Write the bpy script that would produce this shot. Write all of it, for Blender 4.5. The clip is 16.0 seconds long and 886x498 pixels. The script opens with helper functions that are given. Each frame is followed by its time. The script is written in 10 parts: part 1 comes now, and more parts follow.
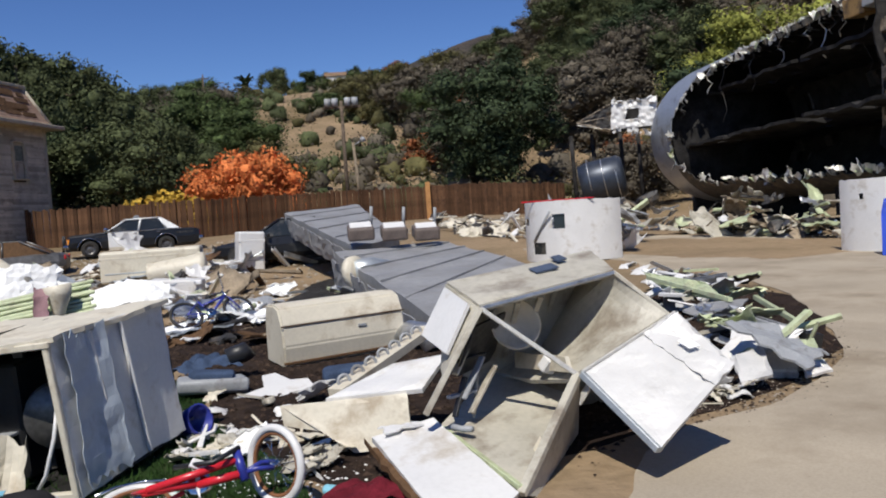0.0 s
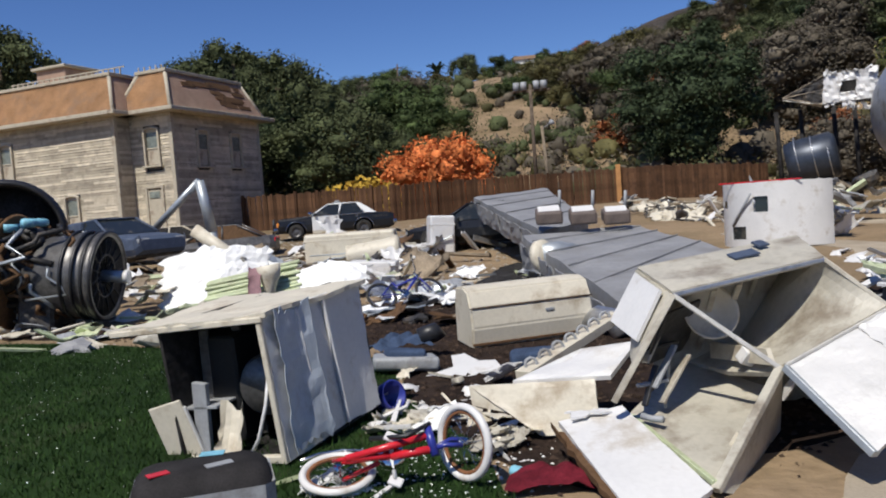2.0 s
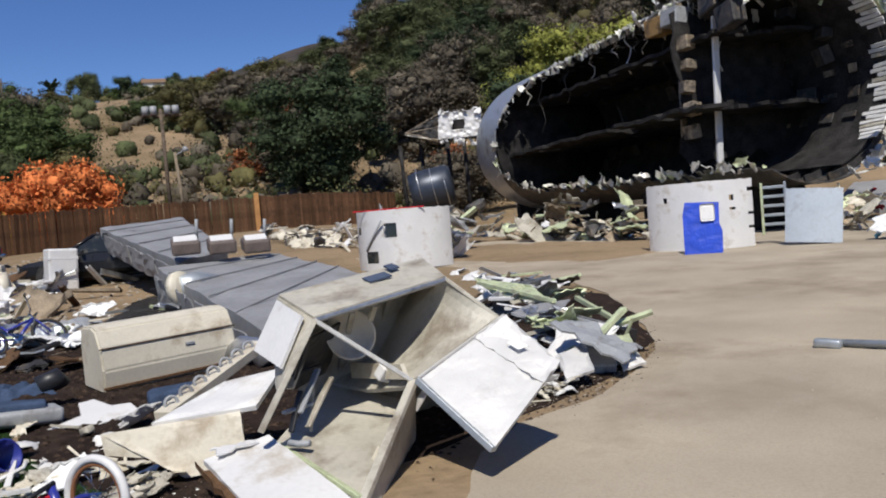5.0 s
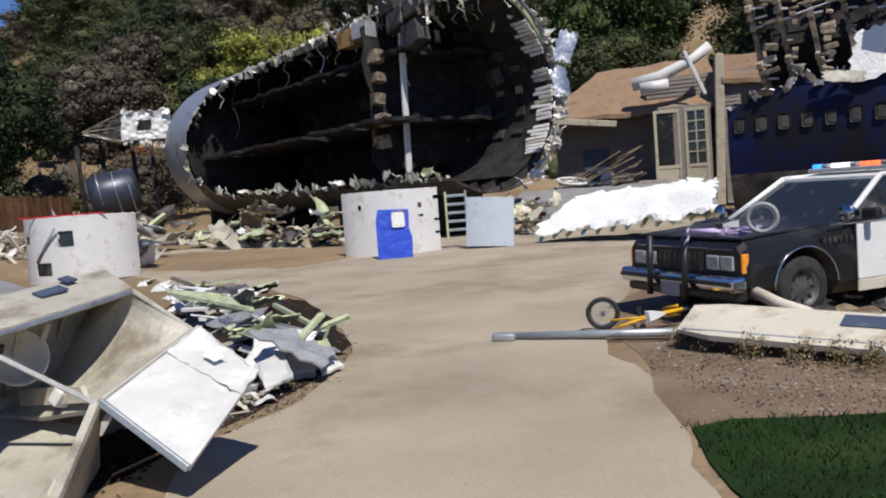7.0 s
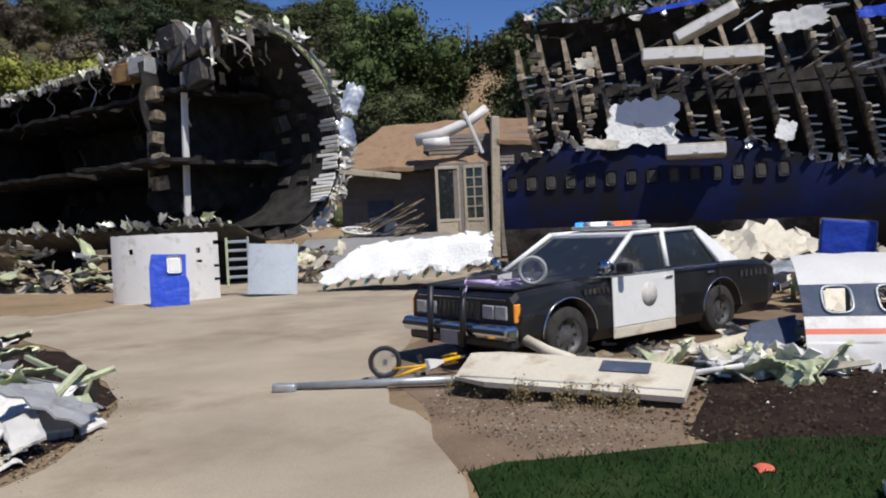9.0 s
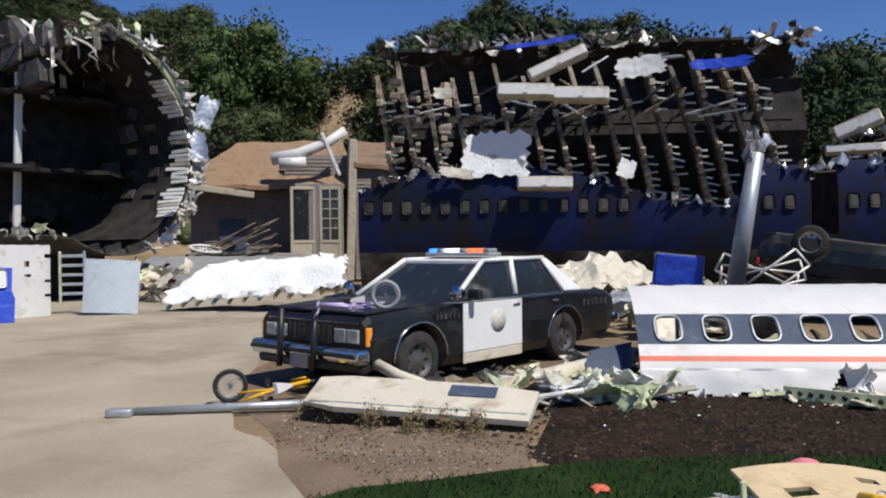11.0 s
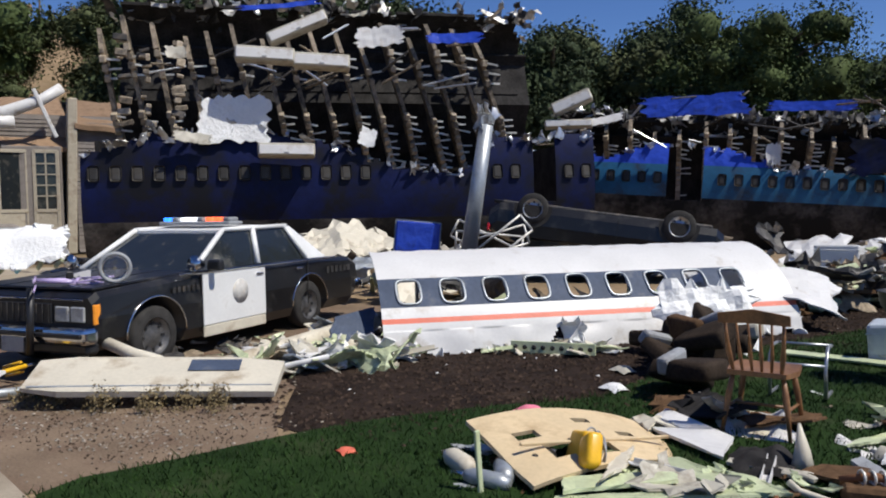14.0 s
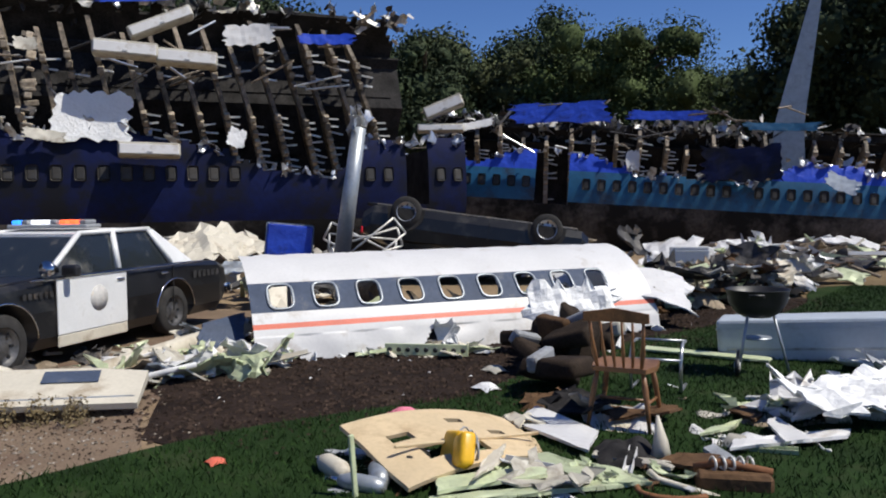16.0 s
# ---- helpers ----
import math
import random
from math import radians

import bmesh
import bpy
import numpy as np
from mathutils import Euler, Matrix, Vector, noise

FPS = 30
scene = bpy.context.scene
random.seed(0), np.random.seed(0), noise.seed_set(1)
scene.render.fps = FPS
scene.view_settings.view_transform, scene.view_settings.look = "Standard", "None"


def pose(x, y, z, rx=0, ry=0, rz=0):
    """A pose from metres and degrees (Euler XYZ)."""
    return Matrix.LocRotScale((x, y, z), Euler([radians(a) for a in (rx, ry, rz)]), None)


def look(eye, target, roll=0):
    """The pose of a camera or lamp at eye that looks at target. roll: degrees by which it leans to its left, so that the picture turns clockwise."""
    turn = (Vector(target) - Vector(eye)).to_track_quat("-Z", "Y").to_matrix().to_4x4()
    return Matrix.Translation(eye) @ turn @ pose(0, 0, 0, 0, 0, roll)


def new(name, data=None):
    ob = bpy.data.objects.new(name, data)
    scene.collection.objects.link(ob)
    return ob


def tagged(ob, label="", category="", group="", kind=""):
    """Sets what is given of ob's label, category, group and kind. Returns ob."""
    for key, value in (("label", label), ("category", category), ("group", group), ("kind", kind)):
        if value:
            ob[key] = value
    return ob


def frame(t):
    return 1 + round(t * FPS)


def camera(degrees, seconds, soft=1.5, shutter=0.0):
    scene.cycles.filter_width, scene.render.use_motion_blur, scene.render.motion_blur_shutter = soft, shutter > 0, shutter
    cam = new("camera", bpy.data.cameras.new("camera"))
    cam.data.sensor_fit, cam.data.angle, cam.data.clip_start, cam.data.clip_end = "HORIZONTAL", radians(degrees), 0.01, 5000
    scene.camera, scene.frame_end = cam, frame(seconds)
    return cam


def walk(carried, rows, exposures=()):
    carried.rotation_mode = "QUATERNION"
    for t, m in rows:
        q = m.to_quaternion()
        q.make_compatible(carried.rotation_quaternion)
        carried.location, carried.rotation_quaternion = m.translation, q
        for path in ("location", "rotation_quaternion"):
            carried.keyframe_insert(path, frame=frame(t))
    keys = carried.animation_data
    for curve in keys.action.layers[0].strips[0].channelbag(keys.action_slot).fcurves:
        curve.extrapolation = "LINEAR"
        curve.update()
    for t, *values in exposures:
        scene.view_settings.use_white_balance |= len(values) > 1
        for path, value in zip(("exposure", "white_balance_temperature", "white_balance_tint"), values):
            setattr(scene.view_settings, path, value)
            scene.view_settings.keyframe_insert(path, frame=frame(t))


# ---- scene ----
# ---------- camera ----------
cam = camera(58.5, 16.0, soft=2.0)
walk(cam, [
    (0, pose(0, 0, 1.55, 87.283, 0, 0.000) @ pose(0, 0, 0, 0, 0, -3.973)),
    (0.5, pose(0, 0, 1.55, 87.327, 0, 4.416) @ pose(0, 0, 0, 0, 0, -3.798)),
    (1, pose(0, 0, 1.55, 87.193, 0, 8.250) @ pose(0, 0, 0, 0, 0, -3.632)),
    (1.5, pose(0, 0, 1.55, 87.153, 0, 10.822) @ pose(0, 0, 0, 0, 0, -3.815)),
    (2, pose(0, 0, 1.55, 87.089, 0, 13.610) @ pose(0, 0, 0, 0, 0, -4.269)),
    (2.5, pose(0, 0, 1.55, 86.645, 0, 11.415) @ pose(0, 0, 0, 0, 0, -4.798)),
    (3, pose(0, 0, 1.55, 86.789, 0, 6.725) @ pose(0, 0, 0, 0, 0, -4.235)),
    (3.5, pose(0, 0, 1.55, 86.960, 0, 1.313) @ pose(0, 0, 0, 0, 0, -4.040)),
    (6, pose(0, 0, 1.55, 86.855, 0, -21.852) @ pose(0, 0, 0, 0, 0, -5.152)),
    (6.5, pose(0, 0, 1.55, 86.083, 0, -28.185) @ pose(0, 0, 0, 0, 0, -4.862)),
    (7, pose(0, 0, 1.55, 85.684, 0, -33.777) @ pose(0, 0, 0, 0, 0, -4.572)),
    (7.5, pose(0, 0, 1.55, 87.523, 0, -35.508) @ pose(0, 0, 0, 0, 0, -3.521)),
    (8, pose(0, 0, 1.55, 88.709, 0, -39.254) @ pose(0, 0, 0, 0, 0, -3.043)),
    (8.5, pose(0, 0, 1.55, 88.810, 0, -45.031) @ pose(0, 0, 0, 0, 0, -3.090)),
    (9, pose(0, 0, 1.55, 88.215, 0, -49.521) @ pose(0, 0, 0, 0, 0, -2.693)),
    (11.5, pose(0, 0, 1.55, 89.733, 0, -62.802) @ pose(0, 0, 0, 0, 0, -0.557)),
    (12, pose(0, 0, 1.55, 89.312, 0, -66.205) @ pose(0, 0, 0, 0, 0, -0.606)),
    (12.5, pose(0, 0, 1.55, 88.969, 0, -69.944) @ pose(0, 0, 0, 0, 0, -0.511)),
    (13, pose(0, 0, 1.55, 88.889, 0, -72.872) @ pose(0, 0, 0, 0, 0, -0.776)),
    (13.5, pose(0, 0, 1.55, 87.235, 0, -76.443) @ pose(0, 0, 0, 0, 0, -0.564)),
    (14, pose(0, 0, 1.55, 87.028, 0, -78.479) @ pose(0, 0, 0, 0, 0, -0.991)),
    (14.5, pose(0, 0, 1.55, 87.264, 0, -80.659) @ pose(0, 0, 0, 0, 0, -1.318)),
    (15, pose(0, 0, 1.55, 86.952, 0, -83.922) @ pose(0, 0, 0, 0, 0, -1.016)),
    (15.5, pose(0, 0, 1.55, 86.741, 0, -85.853) @ pose(0, 0, 0, 0, 0, -0.822)),
    (16, pose(0, 0, 1.55, 87.095, 0, -87.632) @ pose(0, 0, 0, 0, 0, -0.820)),
])

# ---------- world and sun ----------
SUN = Vector((-0.13, -0.55, 0.825)).normalized()
world = bpy.data.worlds.new("world")
scene.world = world
world.use_nodes = True
wn = world.node_tree.nodes
sky = wn.new("ShaderNodeTexSky")
sky.sky_type = "NISHITA"
sky.sun_disc = False
sky.sun_elevation = math.asin(SUN.z)
sky.sun_rotation = math.atan2(SUN.x, SUN.y)
sky.air_density, sky.dust_density, sky.ozone_density, sky.altitude = 1.0, 0.0, 6.0, 1500
wn["Background"].inputs["Strength"].default_value = 0.098
tone = wn.new("ShaderNodeHueSaturation")
tone.inputs["Hue"].default_value, tone.inputs["Saturation"].default_value = 0.512, 1.14
world.node_tree.links.new(sky.outputs["Color"], tone.inputs["Color"])
world.node_tree.links.new(tone.outputs["Color"], wn["Background"].inputs["Color"])
lamp = bpy.data.lights.new("sun", "SUN")
lamp.energy, lamp.angle, lamp.color = 4.7, radians(0.53), (1.0, 0.955, 0.875)
sun = new("sun", lamp)
sun.matrix_world = look(SUN * 60, (0, 0, 0))
scene.view_settings.exposure = 0.05


# ---------- materials ----------
def mat(name, color, rough=0.6, metal=0.0, vary=0.25, size=3.0, bump=0.15, bump_size=40.0, dirt=None, dirt_amount=0.35, dirt_size=1.5, rnd=0.0, trans=0.0, emit=0.0, spec=0.5):
    """Two scales of variation, stains, fine relief, and a random shade for each piece."""
    m = bpy.data.materials.new(name)
    m.use_nodes = True
    nt, n, l = m.node_tree, m.node_tree.nodes, m.node_tree.links
    b = n["Principled BSDF"]
    geo = n.new("ShaderNodeTexCoord")
    na, nb = n.new("ShaderNodeTexNoise"), n.new("ShaderNodeTexNoise")
    na.inputs["Scale"].default_value, na.inputs["Detail"].default_value = size, 6
    nb.inputs["Scale"].default_value, nb.inputs["Detail"].default_value = bump_size, 4
    for x in (na, nb):
        l.new(geo.outputs["Object"], x.inputs["Vector"])
    r = n.new("ShaderNodeValToRGB")
    c = Vector(color)
    lo, hi = c * (1 - vary), c * (1 + vary)
    r.color_ramp.elements[0].position, r.color_ramp.elements[1].position = 0.3, 0.7
    r.color_ramp.elements[0].color = (*lo, 1)
    r.color_ramp.elements[1].color = (min(1, hi.x), min(1, hi.y), min(1, hi.z), 1)
    l.new(na.outputs["Fac"], r.inputs["Fac"])
    out = r.outputs["Color"]
    fine = n.new("ShaderNodeMix")
    fine.data_type, fine.blend_type = "RGBA", "MULTIPLY"
    fine.inputs["Factor"].default_value = min(1.0, vary * 1.6)
    l.new(out, fine.inputs["A"])
    fr = n.new("ShaderNodeValToRGB")
    fr.color_ramp.elements[0].position, fr.color_ramp.elements[0].color = 0.32, (0.45, 0.45, 0.45, 1)
    fr.color_ramp.elements[1].position = 0.6
    l.new(nb.outputs["Fac"], fr.inputs["Fac"])
    l.new(fr.outputs["Color"], fine.inputs["B"])
    out = fine.outputs["Result"]
    if dirt is not None:
        nd = n.new("ShaderNodeTexNoise")
        nd.inputs["Scale"].default_value, nd.inputs["Detail"].default_value, nd.inputs["Roughness"].default_value = dirt_size, 9, 0.68
        l.new(geo.outputs["Object"], nd.inputs["Vector"])
        dr = n.new("ShaderNodeValToRGB")
        edge = 0.62 - 0.3 * dirt_amount
        dr.color_ramp.elements[0].position, dr.color_ramp.elements[1].position = edge, edge + 0.16
        l.new(nd.outputs["Fac"], dr.inputs["Fac"])
        mx = n.new("ShaderNodeMix")
        mx.data_type = "RGBA"
        mx.inputs["B"].default_value = (*dirt, 1)
        l.new(dr.outputs["Color"], mx.inputs["Factor"])
        l.new(out, mx.inputs["A"])
        out = mx.outputs["Result"]
    if rnd:
        oi = n.new("ShaderNodeObjectInfo")
        gi = n.new("ShaderNodeNewGeometry")
        ad = n.new("ShaderNodeMath")
        ad.operation = "ADD"
        l.new(oi.outputs["Random"], ad.inputs[0])
        l.new(gi.outputs["Random Per Island"], ad.inputs[1])
        fc = n.new("ShaderNodeMath")
        fc.operation = "FRACT"
        l.new(ad.outputs[0], fc.inputs[0])
        mr = n.new("ShaderNodeMapRange")
        mr.inputs["To Min"].default_value, mr.inputs["To Max"].default_value = 1 - rnd, 1 + rnd
        l.new(fc.outputs[0], mr.inputs["Value"])
        hs = n.new("ShaderNodeHueSaturation")
        l.new(mr.outputs["Result"], hs.inputs["Value"])
        l.new(out, hs.inputs["Color"])
        out = hs.outputs["Color"]
    l.new(out, b.inputs["Base Color"])
    b.inputs["Roughness"].default_value, b.inputs["Metallic"].default_value = rough, metal
    b.inputs["Specular IOR Level"].default_value = spec if rough < 0.7 else 0.12
    if trans:
        b.inputs["Transmission Weight"].default_value = trans
    if emit:
        b.inputs["Emission Color"].default_value = (*color, 1)
        b.inputs["Emission Strength"].default_value = emit
    if bump:
        bp = n.new("ShaderNodeBump")
        bp.inputs["Strength"].default_value, bp.inputs["Distance"].default_value = bump, 0.6 / bump_size
        l.new(nb.outputs["Fac"], bp.inputs["Height"])
        l.new(bp.outputs["Normal"], b.inputs["Normal"])
    return m


M = {
    "white": mat("white_paint", (0.66, 0.65, 0.63), 0.42, 0, 0.06, 2, 0.05, 30, (0.42, 0.37, 0.30), 0.22, 2.2),
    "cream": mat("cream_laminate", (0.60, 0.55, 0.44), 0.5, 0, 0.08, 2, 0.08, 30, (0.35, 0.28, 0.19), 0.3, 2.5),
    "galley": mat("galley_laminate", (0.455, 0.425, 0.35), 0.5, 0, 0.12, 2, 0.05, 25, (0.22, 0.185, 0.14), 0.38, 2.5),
    "foam": mat("white_insulation", (0.80, 0.80, 0.78), 0.8, 0, 0.04, 3, 0.5, 14, (0.6, 0.58, 0.52), 0.12, 3),
    "plastic": mat("white_plastic_film", (0.57, 0.56, 0.54), 0.4, 0, 0.08, 3, 0.2, 5, (0.45, 0.44, 0.42), 0.3, 2.5),
    "primer": mat("green_primer_metal", (0.50, 0.55, 0.34), 0.45, 0.1, 0.15, 4, 0.1, 30, (0.32, 0.30, 0.2), 0.3, 3, rnd=0.15),
    "alu": mat("bare_aluminium", (0.55, 0.56, 0.57), 0.36, 0.85, 0.15, 3, 0.1, 30, (0.18, 0.17, 0.16), 0.3, 2),
    "skin": mat("grey_aircraft_skin", (0.40, 0.42, 0.45), 0.33, 0.45, 0.12, 1.2, 0.06, 8, (0.16, 0.15, 0.14), 0.3, 1.2),
    "wing": mat("grey_wing_paint", (0.26, 0.26, 0.262), 0.6, 0.05, 0.15, 1.4, 0.05, 12, (0.20, 0.19, 0.18), 0.3, 1.5),
    # near-black for real soot, and for fill that stands in for deep shade
    "soot": mat("soot_and_shade_black", (0.034, 0.032, 0.031), 0.85, 0, 0.5, 2, 0.3, 18),
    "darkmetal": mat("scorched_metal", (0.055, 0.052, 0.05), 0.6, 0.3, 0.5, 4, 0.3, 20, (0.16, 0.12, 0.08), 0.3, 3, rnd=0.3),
    "brownmetal": mat("scorched_frame", (0.30, 0.24, 0.17), 0.6, 0.2, 0.4, 6, 0.2, 25, (0.04, 0.035, 0.03), 0.5, 4, rnd=0.35),
    "tanclip": mat("tan_burnt_clip", (0.40, 0.33, 0.24), 0.6, 0.1, 0.3, 6, 0.2, 25, (0.09, 0.07, 0.05), 0.3, 5, rnd=0.4),
    "clip": mat("bright_clip", (0.62, 0.60, 0.55), 0.45, 0.3, 0.15, 8, 0, 20, rnd=0.2),
    "navy": mat("navy_aircraft_paint", (0.004, 0.008, 0.050), 0.5, 0, 0.3, 1, 0.03, 7, (0.007, 0.007, 0.010), 0.6, 0.8, spec=0.2),
    "blue": mat("bright_blue_paint", (0.025, 0.07, 0.50), 0.32, 0, 0.15, 2, 0.25, 4, (0.02, 0.03, 0.14), 0.25, 2),
    "teal": mat("teal_aircraft_paint", (0.008, 0.095, 0.20), 0.5, 0, 0.2, 1, 0.08, 6, (0.02, 0.03, 0.05), 0.35, 1.2),
    "belly": mat("dirty_grey_belly", (0.13, 0.115, 0.10), 0.7, 0.05, 0.4, 0.8, 0.1, 9, (0.015, 0.014, 0.013), 0.8, 0.5),
    "slate": mat("slate_blue_stripe", (0.065, 0.085, 0.13), 0.62, 0, 0.15, 4, 0.05, 20, (0.16, 0.16, 0.16), 0.15, 4, spec=0.2),
    "orange": mat("orange_stripe", (0.72, 0.16, 0.09), 0.45, 0, 0.08, 4, 0.03, 20),
    "glassdark": mat("dark_glass", (0.02, 0.024, 0.026), 0.06, 0, 0.1, 3, 0.02, 5, (0.12, 0.11, 0.09), 0.25, 3),
    "window_old": mat("dusty_window", (0.20, 0.22, 0.19), 0.2, 0, 0.3, 4, 0.05, 10),
    "carblack": mat("black_car_paint", (0.010, 0.010, 0.011), 0.3, 0, 0.3, 3, 0.02, 40, (0.05, 0.047, 0.042), 0.3, 2.2),
    "carwhite": mat("white_car_paint", (0.74, 0.74, 0.72), 0.3, 0, 0.05, 3, 0.02, 40, (0.5, 0.47, 0.42), 0.15, 3),
    "chrome": mat("chrome_trim", (0.62, 0.62, 0.63), 0.14, 1.0, 0.08, 4, 0.02, 30, (0.2, 0.18, 0.16), 0.2, 4),
    "tyre": mat("tyre_rubber", (0.042, 0.040, 0.038), 0.85, 0, 0.25, 8, 0.2, 60),
    "rim": mat("steel_rim", (0.14, 0.135, 0.13), 0.45, 0.6, 0.3, 8, 0.05, 40),
    "alloy": mat("alloy_rim", (0.5, 0.5, 0.5), 0.3, 0.8, 0.1, 8, 0.02, 40),
    "black": mat("black_plastic", (0.018, 0.018, 0.019), 0.45, 0, 0.25, 6, 0.1, 40),
    "grey": mat("grey_plastic", (0.30, 0.31, 0.32), 0.5, 0, 0.12, 5, 0.06, 40, (0.14, 0.13, 0.12), 0.25, 3),
    "galv": mat("galvanised_steel", (0.40, 0.43, 0.45), 0.42, 0.5, 0.12, 5, 0.06, 30, (0.2, 0.19, 0.18), 0.2, 3),
    "amber": mat("amber_lens", (0.85, 0.30, 0.03), 0.2, 0, 0.1, 20, 0.1, 60),
    "lampglass": mat("headlamp_glass", (0.45, 0.46, 0.46), 0.12, 0.3, 0.2, 12, 0.2, 60),
    "bluelamp": mat("blue_beacon", (0.03, 0.22, 1.0), 0.2, 0, 0.05, 5, 0, 20, emit=2.2),
    "redlamp": mat("red_beacon", (1.0, 0.13, 0.04), 0.2, 0, 0.05, 5, 0, 20, emit=1.8),
    "whitelamp": mat("clear_beacon", (0.9, 0.92, 1.0), 0.2, 0, 0.05, 5, 0, 20, emit=1.2),
    "redframe": mat("red_enamel", (0.55, 0.02, 0.03), 0.25, 0, 0.1, 6, 0.02, 40),
    "lilac": mat("lilac_enamel", (0.48, 0.38, 0.62), 0.3, 0, 0.1, 6, 0.02, 40),
    "yellow": mat("yellow_enamel", (0.80, 0.45, 0.02), 0.35, 0, 0.12, 6, 0.05, 40),
    "bluebike": mat("blue_enamel", (0.03, 0.04, 0.26), 0.3, 0, 0.2, 6, 0.02, 40),
    "tan_tyre": mat("tan_rubber", (0.22, 0.10, 0.05), 0.7, 0, 0.2, 6, 0.05, 40),
    "fabric": mat("dark_fabric", (0.03, 0.028, 0.028), 0.9, 0, 0.3, 6, 0.4, 120),
    "redcloth": mat("dark_red_cloth", (0.12, 0.012, 0.02), 0.9, 0, 0.3, 6, 0.5, 60),
    "pinkcloth": mat("pink_cloth", (0.75, 0.22, 0.30), 0.9, 0, 0.2, 6, 0.4, 60),
    "whitecloth": mat("white_cloth", (0.7, 0.7, 0.7), 0.9, 0, 0.1, 6, 0.4, 60),
    "bluecloth": mat("blue_grey_cloth", (0.05, 0.075, 0.13), 0.9, 0, 0.3, 6, 0.4, 60),
    "wood": mat("weathered_wood", (0.30, 0.24, 0.17), 0.75, 0, 0.3, 3, 0.3, 30, (0.14, 0.11, 0.08), 0.4, 2, rnd=0.25),
    "fence": mat("brown_fence_wood", (0.105, 0.055, 0.03), 0.8, 0, 0.3, 3, 0.3, 30, (0.05, 0.03, 0.02), 0.4, 2, rnd=0.35),
    "chairwood": mat("varnished_brown_wood", (0.23, 0.11, 0.045), 0.42, 0, 0.25, 5, 0.1, 40, (0.1, 0.05, 0.02), 0.3, 4),
    "sofa": mat("dark_brown_upholstery", (0.035, 0.025, 0.018), 0.85, 0, 0.35, 5, 0.4, 40),
    "siding": mat("grey_tan_weathered_siding", (0.50, 0.44, 0.335), 0.85, 0, 0.18, 1.2, 0.3, 30, (0.30, 0.255, 0.20), 0.35, 2.2, rnd=0.3),
    "trim": mat("pale_tan_trim", (0.46, 0.41, 0.32), 0.75, 0, 0.15, 2, 0.2, 30, (0.25, 0.2, 0.15), 0.35, 2),
    "shingle": mat("tan_orange_shingle", (0.40, 0.225, 0.115), 0.85, 0, 0.25, 1.2, 0.3, 20, (0.30, 0.19, 0.12), 0.4, 1, rnd=0.2),
    "pinkshingle": mat("faded_pink_shingle", (0.42, 0.285, 0.21), 0.85, 0, 0.15, 1.2, 0.3, 20, (0.34, 0.22, 0.16), 0.4, 1, rnd=0.12),
    "rawwood": mat("bare_brown_boards", (0.13, 0.075, 0.04), 0.85, 0, 0.35, 2, 0.3, 20, (0.05, 0.03, 0.02), 0.4, 2, rnd=0.2),
    "greyside": mat("grey_brown_siding", (0.23, 0.205, 0.185), 0.8, 0, 0.18, 1.5, 0.2, 30, (0.13, 0.115, 0.10), 0.35, 1.5, rnd=0.1),
    "roofbrown": mat("brown_roof_shingle", (0.27, 0.18, 0.115), 0.9, 0, 0.25, 2, 0.4, 25, (0.17, 0.11, 0.07), 0.4, 2, rnd=0.2),
    "bark": mat("grey_brown_bark", (0.13, 0.10, 0.075), 0.9, 0, 0.35, 5, 0.6, 20),
    "tan_panel": mat("tan_cabin_panel", (0.62, 0.48, 0.29), 0.6, 0, 0.1, 2, 0.06, 30, (0.40, 0.28, 0.15), 0.3, 2.5),
    "villa": mat("white_stucco", (0.78, 0.77, 0.73), 0.8, 0, 0.05, 2, 0.1, 20),
    "mulch_bit": mat("dark_mulch_chip", (0.045, 0.030, 0.022), 0.9, 0, 0.4, 8, 0.3, 40, rnd=0.5),
    "pebble": mat("pale_pebble", (0.30, 0.26, 0.21), 0.85, 0, 0.2, 8, 0.2, 40, rnd=0.35),
    "tealbag": mat("blue_hose", (0.22, 0.50, 0.62), 0.5, 0, 0.15, 6, 0.1, 30),
    "pale_blue_panel": mat("pale_blue_grey_panel", (0.46, 0.51, 0.56), 0.42, 0, 0.08, 2, 0.05, 20, (0.30, 0.31, 0.32), 0.25, 2),
}


def leafmat(name, color, rnd=0.35):
    m = mat(name, [1.9 * c for c in color] if max(color) < 0.2 else color, 0.75, 0, 0.3, 0.6, 0, 20, rnd=rnd)
    return m


LEAF = {
    "oak": leafmat("dark_oak_leaves", (0.038, 0.045, 0.020)),
    "green": leafmat("mid_green_leaves", (0.036, 0.050, 0.018)),
    "dark": leafmat("deep_green_leaves", (0.022, 0.031, 0.015)),
    "grey": leafmat("grey_brown_foliage", (0.058, 0.049, 0.036)),
    "olive": leafmat("olive_foliage", (0.055, 0.050, 0.021)),
    "yellowgreen": leafmat("yellow_green_leaves", (0.12, 0.125, 0.028)),
    "orange": leafmat("orange_autumn_leaves", (0.62, 0.19, 0.06), 0.35),
    "rust": leafmat("rust_brown_leaves", (0.24, 0.085, 0.035)),
    "yellow": leafmat("yellow_autumn_leaves", (0.50, 0.32, 0.05), 0.25),
    "dry": leafmat("dry_grass", (0.22, 0.17, 0.09)),
}


# ---------- helpers ----------
def mesh(name, verts, faces, smooth=False):
    me = bpy.data.meshes.new(name)
    me.from_pydata([tuple(v) for v in verts], [], faces)
    if smooth:
        me.polygons.foreach_set("use_smooth", [True] * len(me.polygons))
    me.update()
    return me


